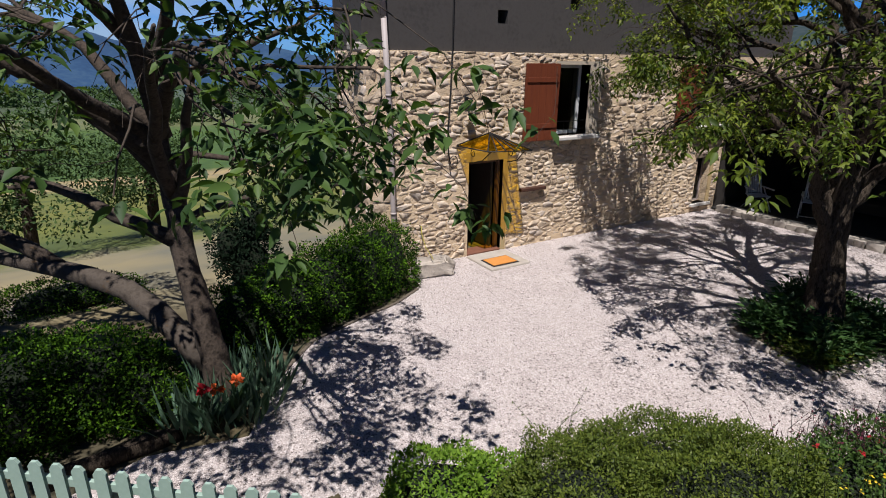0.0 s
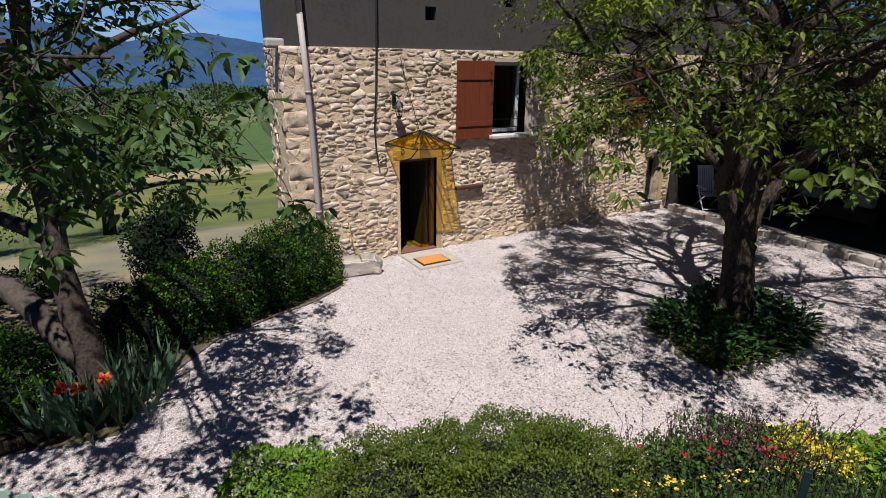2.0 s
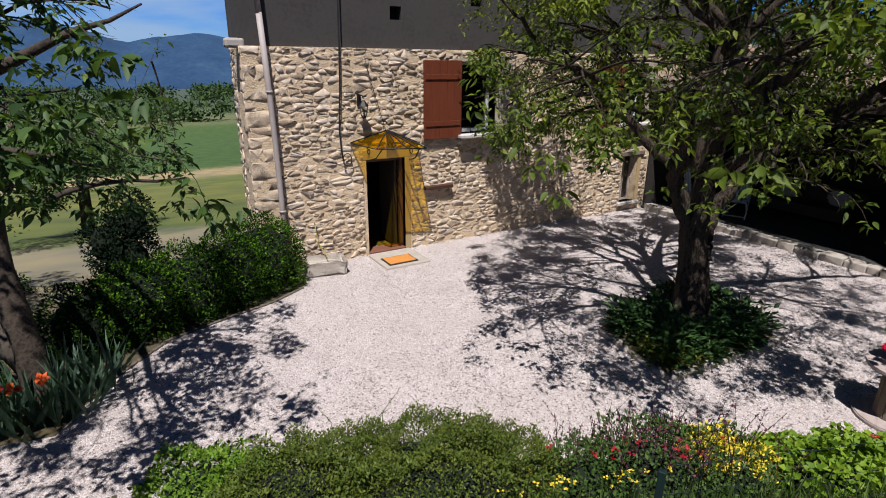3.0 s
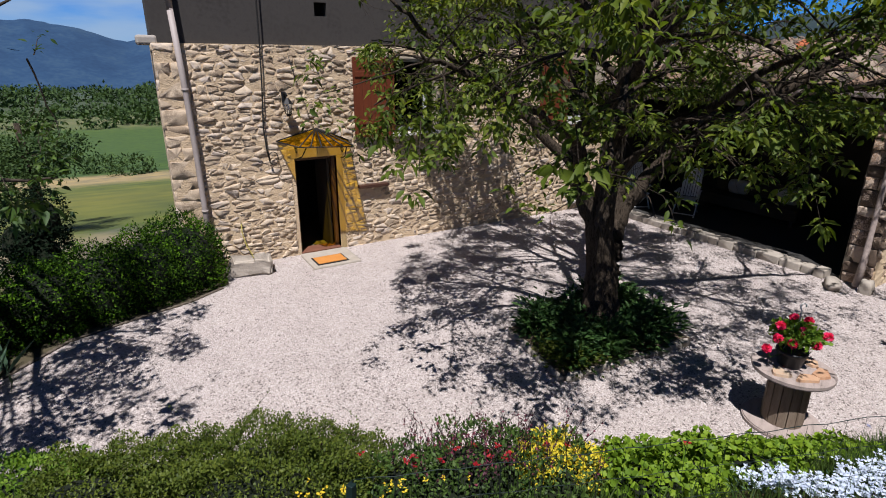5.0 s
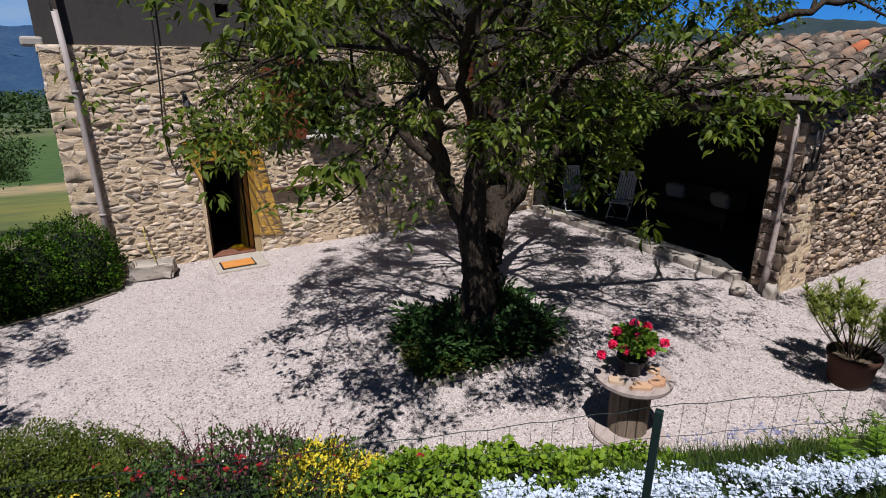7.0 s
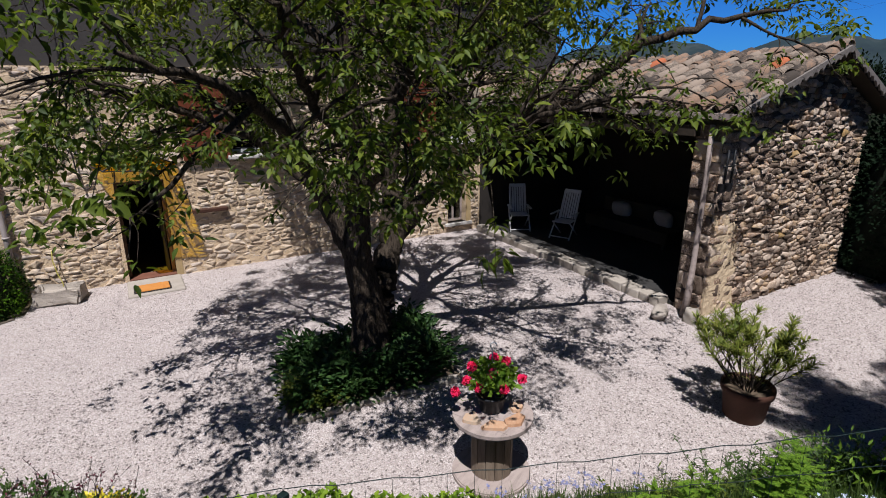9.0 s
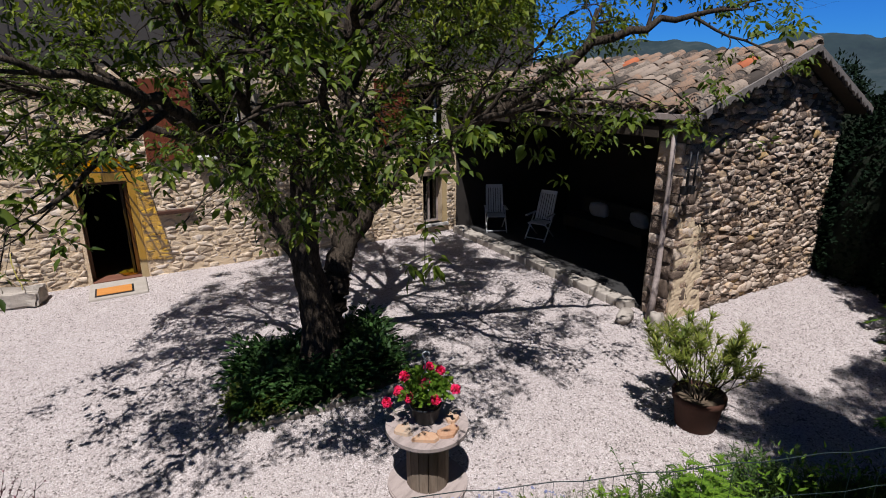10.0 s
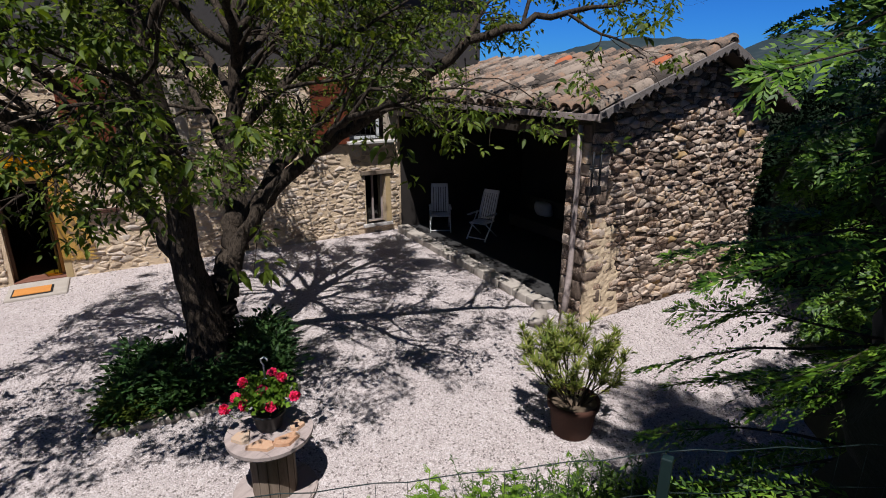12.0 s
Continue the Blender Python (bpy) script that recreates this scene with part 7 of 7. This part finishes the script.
def make_picket_fence():
    o = thing("picket_fence", "sage green wooden picket fence", "fence")
    a, b = np.array([-7.57, -5.13]), np.array([-5.35, -6.58])
    L = np.linalg.norm(b - a)
    d = (b - a) / L
    rz = math.degrees(math.atan2(d[1], d[0]))
    base = np.array([0.0, 0.0, 0.92])
    n = int(L / 0.128)
    for i in range(n):
        c = a + d * (i + 0.5) * 0.128
        bm = bmesh.new()
        w, t, h = 0.038, 0.010, 0.79
        prof = [(-w, 0), (w, 0), (w, h - 0.03), (w * 0.45, h), (-w * 0.45, h), (-w, h - 0.03)]
        fr, bk = [bm.verts.new((x, -t, z)) for x, z in prof], [bm.verts.new((x, t, z)) for x, z in prof]
        bm.faces.new(fr)
        bm.faces.new(bk[::-1])
        for k in range(6):
            bm.faces.new((fr[k], bk[k], bk[(k + 1) % 6], fr[(k + 1) % 6]))
        part("picket", from_bm(bm, M_GREENP), o, at=pose(c[0], c[1], 0.98 - 0.11 * (i * 0.128), 0, 0, rz))
    sl = -math.degrees(math.atan(0.11))
    for z in (0.2, 0.62):
        part("rail", box_me(0, L, 0.012, 0.04, z, z + 0.06, M_GREENP, 0.004), o, at=pose(a[0], a[1], 0.98, 0, -sl, rz))
    for k in (0.05, 0.5, 0.95):
        c = a + d * L * k
        part("post", box_me(-0.035, 0.035, 0.04, 0.11, -0.35, 0.6, M_GREENP, 0.006), o, at=pose(c[0], c[1], 0.98 - 0.11 * L * k, 0, 0, rz))


make_picket_fence()


def make_wire_fence():
    o = thing("wire_fence", "green steel posts with sagging square wire mesh", "fence")
    posts = [(-2.35, -8.9, 2.12), (0.48, -10.28, 2.39), (3.46, -11.97, 2.76), (6.3, -13.4, 2.75)]
    for x, y, top in posts:
        g = gz(x, y)
        part("post", box_me(-0.017, 0.017, -0.017, 0.017, g - 0.2 - top, 0.0, M_WIREP, 0.004), o, at=pose(x, y, top, 0, 3, 28))
    wires = []
    for i in range(len(posts) - 1):
        (x0, y0, t0), (x1, y1, t1) = posts[i], posts[i + 1]
        n = 34
        for k in range(5):
            q = [(x0 + (x1 - x0) * j / n, y0 + (y1 - y0) * j / n, t0 + (t1 - t0) * j / n + 0.02 - 0.16 * k - 0.015 * math.sin(math.pi * j / n) + 0.006 * math.sin(j * 2.1 + k)) for j in range(n + 1)]
            part("strand", tube_me(q, 0.0014 if k else 0.002, M_WIREP, 4), o)
        for j in range(1, n):
            b = (x0 + (x1 - x0) * j / n, y0 + (y1 - y0) * j / n, t0 + (t1 - t0) * j / n + 0.02 - 0.015 * math.sin(math.pi * j / n))
            wires.append(tube_arrays(np.array([b, (b[0] + 0.004, b[1], b[2] - 0.64)]), [0.0011, 0.0011], 3))
    v, f = join(wires)
    part("wire_mesh", fast(v, f, M_WIREP), o)["kind"] = "stuff"


make_wire_fence()


def make_conifer(label, x, y, h, r0, seed, n_whorl, boughs, fan, twigs, fine, slip, taper=0.4):
    """A conifer: tapered stem, dark solid for its inner shade, drooping boughs that end in flat feathery fans."""
    rg = np.random.RandomState(seed)
    g = gz(x, y)
    o = thing("conifer", label, "conifer", "conifer row", at=(x, y, g - 0.05))
    part("trunk", tube_me([(0, 0, 0), (0.03, 0.0, h * 0.5), (0, 0.02, h)], [0.14, 0.09, 0.02], M_BARK, 9, 0.1, seed), o)

    def reach(z):
        return r0 * (1 - z / h) ** taper
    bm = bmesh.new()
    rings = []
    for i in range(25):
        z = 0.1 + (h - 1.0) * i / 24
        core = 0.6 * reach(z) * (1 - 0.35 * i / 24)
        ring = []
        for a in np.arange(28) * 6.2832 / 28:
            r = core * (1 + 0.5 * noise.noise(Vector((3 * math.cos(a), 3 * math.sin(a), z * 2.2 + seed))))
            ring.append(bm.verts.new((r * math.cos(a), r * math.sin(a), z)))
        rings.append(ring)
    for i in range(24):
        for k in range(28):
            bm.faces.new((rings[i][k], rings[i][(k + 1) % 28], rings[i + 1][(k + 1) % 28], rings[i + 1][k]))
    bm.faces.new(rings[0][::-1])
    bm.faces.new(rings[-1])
    part("inner_crown", from_bm(bm, M_CORE, True), o, "dark solid standing for the shade inside the crown")
    ch, P, D, L, N = [], [], [], [], []
    for w in range(n_whorl):
        z = 0.2 + (h - 0.5) * (w / n_whorl) ** 1.3
        for b in range(boughs):
            a = rg.uniform(0, 6.28)
            rr = reach(z) * (rg.uniform(0.66, 1.0) if rg.rand() < 0.9 else rg.uniform(1.0, 1.08))
            n = 8
            lift, sag = rg.uniform(0.1, 0.5), rg.uniform(0.3, 0.6)
            q = np.array([[math.cos(a) * rr * k / n, math.sin(a) * rr * k / n, z + rr * (lift * (k / n) - sag * (k / n) ** 2) + rg.normal() * 0.01] for k in range(n + 1)])
            ch.append(tube_arrays(q[3:], np.linspace(0.010, 0.002, n - 2), 4))
            out = unit(q[n] - q[n - 2])
            roll = rg.uniform(-0.9, 0.9)
            flat = unit(np.cross(out, np.array([0, 0, 1.0])))
            flat = unit(flat * math.cos(roll) + np.cross(out, flat) * math.sin(roll))
            size = fan * rg.uniform(0.7, 1.15)
            start = max(0.3, 1 - size / max(rr, 0.1))
            for k in range(twigs + 1):
                u = k / twigs
                g = start + (1 - start) * u
                i = min(n - 1, int(g * n))
                at = q[i] + (q[i + 1] - q[i]) * (g * n - i)
                for s in (-1, 1, 0) if k == twigs else (-1, 1):
                    tl = size * (0.14 + 0.46 * (1 - u) ** 0.8 * min(1.0, 0.35 + 2.5 * u)) * rg.uniform(0.75, 1.15)
                    dr = unit(flat * s * rg.uniform(0.6, 0.9) + out * 0.75 + rg.normal(size=3) * 0.13)
                    across = unit(flat - np.dot(flat, dr) * dr)
                    up = np.cross(across, dr)
                    for e in range(fine):
                        t = (e + 0.5) / fine
                        for s2 in (-1, 1):
                            P.append(at + dr * t * tl - np.array([0, 0, 0.22 * t * t * tl])), D.append(unit(dr + s2 * across * 0.6 + rg.normal(size=3) * 0.15)), N.append(up)
                            L.append(slip * (1.15 - 0.6 * t) * rg.uniform(0.7, 1.2))
    v, f = join(ch)
    part("bough_work", fast(v, f, M_BARK), o)["kind"] = "stuff"
    L = np.array(L)
    P, D = np.array(P), np.array(D)
    v, f = slips(P, D, np.array(N) + rg.normal(size=(len(P), 3)) * 0.35, L, L * 0.34, 0.05)
    part("needles", fast(v, f, L_CONIFER), o)
    return o


make_conifer("tall dark conifer with feathery yellow-green bough tips", 5.1, -12.85, 7.2, 1.8, 120, 28, 15, 0.64, 12, 9, 0.044, 0.22)
# The next two stand out of view and are added to cast shade.
make_conifer("tall conifer out of view behind the wire fence, added to cast shade", 7.3, -13.0, 7.6, 1.9, 124, 24, 11, 0.8, 7, 5, 0.085)
make_conifer("tall conifer out of view behind the wire fence, added to cast shade", 9.6, -13.2, 13.0, 2.0, 125, 22, 8, 1.0, 5, 4, 0.14)
make_conifer("tall dark conifer beside the barn, placed to throw shade on the thicket", 11.5, -10.5, 8.6, 1.75, 126, 26, 10, 0.8, 7, 5, 0.10)
# Also out of view; added to keep the thicket dark.
make_conifer("tall dark conifer beside the barn, placed to throw shade on the thicket", 12.2, -12.5, 13.0, 2.2, 127, 22, 8, 1.0, 5, 4, 0.14)
mound("dark_thicket", "tall evergreen thicket beside the barn, coloured near-black for its shade", "shrub",
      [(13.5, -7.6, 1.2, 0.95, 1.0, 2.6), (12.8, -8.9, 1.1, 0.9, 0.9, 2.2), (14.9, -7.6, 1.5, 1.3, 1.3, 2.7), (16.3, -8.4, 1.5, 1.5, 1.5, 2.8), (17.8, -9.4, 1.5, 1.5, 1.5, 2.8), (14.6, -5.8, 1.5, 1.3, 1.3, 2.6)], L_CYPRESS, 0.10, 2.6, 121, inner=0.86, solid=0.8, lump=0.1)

# ---- fields and far trees ----
def far_tree(x, y, r, h, seed, leafm=None, n=2600):
    rg = np.random.RandomState(seed)
    g = gz(x, y)
    o = thing("field_tree", "leafy green tree standing beyond the garden", "tree", "trees beyond the garden", at=(x, y, g))
    part("trunk", tube_me([(0, 0, -0.1), (0.1, 0, h * 0.3), (0.0, 0.1, h * 0.7)], [0.12 * r, 0.09 * r, 0.04 * r], M_BARK, 8, 0.1, seed), o)
    ch = []
    for i in range(11):
        c = rg.normal(size=3) * np.array([0.48, 0.48, 0.36]) * r + np.array([0, 0, h * 0.5])
        ch.append(bush_arrays(rg, c, np.array([0.5, 0.5, 0.42]) * r * rg.uniform(0.7, 1.2), n // 11, 0.12 * max(1.0, r * 0.5), 0.25, inner=0.3))
    v, f = join(ch)
    part("crown", fast(v, f, leafm or L_FAR), o)


far_tree(-5.4, 9.8, 1.7, 4.9, 130, n=6000)
far_tree(-8.3, 7.5, 1.5, 4.0, 131, n=4000)
far_tree(-11.5, 6.0, 2.0, 4.5, 132, n=4000)
far_tree(-14.5, 3.0, 2.0, 4.5, 133, n=4000)


def far_woods(name, label, n, y0, y1, s0, s1, seed, lo=-0.75, hi=0.3):
    rg = np.random.RandomState(seed)
    ch = []
    for i in range(n):
        y = rg.uniform(y0, y1)
        x = y * rg.uniform(lo, hi) - 3
        s = rg.uniform(s0, s1)
        m = 700 if y1 < 200 else 240
        ch.append(bush_arrays(rg, (x, y, gz(x, y) + s * 0.45), (s * 1.2, s * 1.2, s * 0.75), m, s * (0.22 if y1 < 200 else 0.34), 0.3, inner=0.6))
    v, f = join(ch)
    solo(name, fast(v, f, L_FAR), label, "trees", kind="stuff")


far_woods("field_bushes", "round green bushes scattered across the fields", 7, 60, 120, 1.4, 2.6, 140, -0.45, 0.1)
far_woods("field_trees", "dark tree belts between the fields", 42, 300, 520, 6, 11, 141)
far_woods("valley_trees", "distant tree lines in the valley", 110, 600, 1500, 9, 18, 142)

# ---- masonry and roof tiles ----
fc = rubble(-1.72, 8.38, -0.05, STONE_TOP, 0.185, 0.080, 201, [(-0.06, 1.0, -0.1, 2.21), (2.13, 3.49, 2.3, 3.96), (6.98, 8.34, 2.3, 3.96), (7.40, 8.12, 0.14, 1.64)])
lay_stones(fc, front_wall, front, M_STONE, M_STONES, 202, lambda u, z: -1.72 < u < 1.7 and z < 2.4, (0.0, 0.024), 0.75)


qc = cut_blocks(HX0 - 0.02, -1.72, -0.05, STONE_TOP, 0.25, 203)
lay_stones(qc, front_wall, front, M_STONE, M_STONES, 204, lambda u, z: True, (0.0, 0.014))
GEDGE = ((-SLOPE_L, 1, RZ - 0.16 - SLOPE_L * RX), (SLOPE_R, 1, RZ - 0.16 + SLOPE_R * RX))
gq = cut_blocks(GX0, GX0 + 0.40, 0.0, 3.25, 0.21, 216, 0.25)
lay_stones(gq, gable, lambda u, z, o: (u, GY - o, z), M_GSTONE, M_GSTONES, 217, lambda u, z: True, (0.02, 0.05))
gc = rubble(GX0 + 0.40, GX1, 0.0, 4.4, 0.165, 0.070, 211, (), GEDGE, (0.002, 0.013), 0.6)
ACCENTS = [(8.86, 2.85, 0.09, M_RUST), (10.32, 2.68, 0.07, M_OCHRESTONE), (10.38, 2.27, 0.06, M_REDSTONE), (11.48, 1.68, 0.07, M_OCHRESTONE), (10.35, 1.83, 0.06, M_OCHRESTONE), (10.38, 1.12, 0.08, M_OCHRESTONE), (10.17, 0.37, 0.09, M_OCHRESTONE), (10.4, 0.09, 0.08, M_OCHRESTONE), (11.95, 2.9, 0.09, M_OCHRESTONE), (11.63, 3.59, 0.06, M_RUST), (8.97, 2.64, 0.08, M_OCHRESTONE), (12.32, 3.21, 0.06, M_OCHRESTONE)]
lay_stones(gc, gable, lambda u, z, o: (u, GY - o, z), M_GSTONE, M_GSTONES, 212, lambda u, z: u < 11.5 and 0.2 < z < 2.6, (0.0, 0.05), 0.75, 0.24, ACCENTS)


def make_pointing():
    """Sandy lime pointing worked over the joints at the foot of the corner, with a ragged edge."""
    rg = np.random.RandomState(218)
    bm = bmesh.new()
    grid = {}
    for i in range(34):
        for j in range(46):
            u, z = GX0 + 0.02 + i * 0.035, 0.0 + j * 0.042
            grid[i, j] = bm.verts.new((u, GY - 0.034 - 0.014 * noise.noise(Vector((u * 14, 2, z * 14))) - rg.uniform(0, 0.006), z))
    for i in range(33):
        for j in range(45):
            u, z = i * 0.035, j * 0.042
            if u < 0.95 - 0.25 * z + 0.35 * noise.noise(Vector((u * 3, 5, z * 3))) and z < 1.75 + 0.3 * noise.noise(Vector((u * 4, 9, 1))) - 0.4 * u:
                bm.faces.new((grid[i, j], grid[i + 1, j], grid[i + 1, j + 1], grid[i, j + 1]))
    bmesh.ops.delete(bm, geom=[v for v in bm.verts if not v.link_faces], context="VERTS")
    ext = bmesh.ops.extrude_face_region(bm, geom=bm.faces[:])
    bmesh.ops.translate(bm, verts=[g for g in ext["geom"] if isinstance(g, bmesh.types.BMVert)], vec=(0, 0.05, 0))
    bmesh.ops.recalc_face_normals(bm, faces=bm.faces[:])
    part("lime_pointing", from_bm(bm, M_POINTING), gable, "sandy lime pointing over the joints")


make_pointing()
jc = cut_blocks(-0.48, 0.0, 0.0, 3.25, 0.25, 213, 0.3)
lay_stones(jc, gable, lambda u, z, o: (GX0 - o, GY - u, z), M_GSTONE, M_GSTONES, 214, lambda u, z: False)


def tile_arrays(r, L, hump=1):
    """A tapered half-barrel tile along +x (down the slope at -x), with thickness."""
    seg, t = 6, 0.014
    v, f = [], []
    for x, k in ((0.0, 1.0), (L, 0.82)):
        for rr in (r * k, r * k - t):
            for i in range(seg + 1):
                a = math.pi * i / seg
                v.append((x, math.cos(a) * rr, hump * math.sin(a) * rr * 0.85))
    n = seg + 1
    for i in range(seg):
        f += [(i, i + 1, 2 * n + i + 1), (i, 2 * n + i + 1, 2 * n + i), (n + i + 1, n + i, 3 * n + i), (n + i + 1, 3 * n + i, 3 * n + i + 1), (i + 1, i, n + i), (i + 1, n + i, n + i + 1)]
    return np.array(v), np.array(f)


TILE_STEP = 0.285


def make_tiles():
    rg = np.random.RandomState(221)
    tv, tf = tile_arrays(0.122, 0.50)
    pv, pf = tile_arrays(0.125, 0.50, -1)
    shared, red = fast(tv, tf, M_TILE), fast(tv, tf, M_NEWTILE)
    rest = []
    ang = math.degrees(math.atan(SLOPE_L))
    run = math.hypot(RX - EX, RZ - EZ) + 0.05
    rows, cols = int(run / 0.39) + 1, int(7.08 / TILE_STEP)
    count = 0
    for c in range(cols):
        y = GY - 0.18 + c * TILE_STEP
        for r in range(rows):
            s = r * 0.39 - 0.1
            x, z = EX + s * math.cos(math.radians(ang)), EZ + s * math.sin(math.radians(ang))
            if x > RX - 0.2:
                continue
            m = pose(x, y + rg.uniform(-0.022, 0.022), z + 0.05 + sag(x, y) + rg.uniform(-0.008, 0.018), 0, -ang + rg.uniform(-2.0, 3.0), rg.uniform(-4.5, 4.5))
            if count < 300 and y < -0.9 - 0.0:
                redone = (c == 2 and r == rows - 3) or (c == 12 and r == rows - 2)
                part("tile", red if redone else shared, roof_base, "newer bright red tile" if redone else "", at=m)
                count += 1
            else:
                mm = np.array(m)
                rest.append((tv @ mm[:3, :3].T + mm[:3, 3], tf))
            m2 = np.array(pose(x, y + TILE_STEP / 2, z + 0.10 + sag(x, y), 0, -ang, 0))
            rest.append((pv @ m2[:3, :3].T + m2[:3, 3], pf))
    ang2 = math.degrees(math.atan(SLOPE_R))
    for c in range(cols):
        y = GY - 0.18 + c * TILE_STEP
        for r in range(7):
            s = r * 0.39
            x, z = GX1 + 0.42 - s * math.cos(math.radians(ang2)), gtop(GX1 + 0.42) + s * math.sin(math.radians(ang2))
            if x < RX + 0.2:
                continue
            m = np.array(pose(x, y, z + 0.05 + sag(x, y), 0, -ang2, 180))
            rest.append((tv @ m[:3, :3].T + m[:3, 3], tf))
    v, f = join(rest)
    part("tilework", fast(v, f, M_TILES), roof_base)["kind"] = "stuff"
    for c in range(17):
        part("ridge_tile", shared, roof_base, at=pose(RX, GY - 0.3 + c * 0.42, RZ + 0.04 + sag(RX, GY - 0.3 + c * 0.42) + rg.uniform(-0.01, 0.01), 0, rg.uniform(-1, 2), 90) @ Matrix.Diagonal((0.95, 1.1, 0.95, 1)))


def make_verge():
    """Mortared edge of the roof on the gable, scalloped by the hollows of the tiles."""
    for x0, x1 in ((EX - 0.08, RX), (RX, GX1 + 0.42)):
        n = int(abs(x1 - x0) / 0.155)
        for k in range(n):
            a, b = x0 + (x1 - x0) * k / n, x0 + (x1 - x0) * (k + 1) / n
            bm = bmesh.new()
            m = 7
            lo = [(a + (b - a) * i / m, gtop(a + (b - a) * i / m) - 0.085 - 0.03 * noise.noise(Vector((a * 5, 0, 3))) + (0.05 + 0.05 * noise.noise(Vector((a * 7, 4, 1)))) * math.sin(math.pi * i / m) + 0.05 * noise.noise(Vector((a * 9, i, 0)))) for i in range(m + 1)]
            hi = [(b, gtop(b) + 0.045), (a, gtop(a) + 0.045)]
            fr, bk = [bm.verts.new((x, GY - 0.33, z)) for x, z in lo + hi], [bm.verts.new((x, GY - 0.27, z)) for x, z in lo + hi]
            bm.faces.new(fr)
            bm.faces.new(bk[::-1])
            for i in range(len(fr)):
                bm.faces.new((fr[i], bk[i], bk[(i + 1) % len(fr)], fr[(i + 1) % len(fr)]))
            bmesh.ops.triangulate(bm, faces=bm.faces[:])
            part("verge_piece", from_bm(bm, M_VERGE), roof_base)


M_VERGE = mat("weathered_mortar", [(0.0496, 0.0434, 0.03844), (0.155, 0.1364, 0.124), (0.093, 0.0806, 0.0713)], 5, 40, 0.95, 0.7, 0.015)
make_tiles()
make_verge()
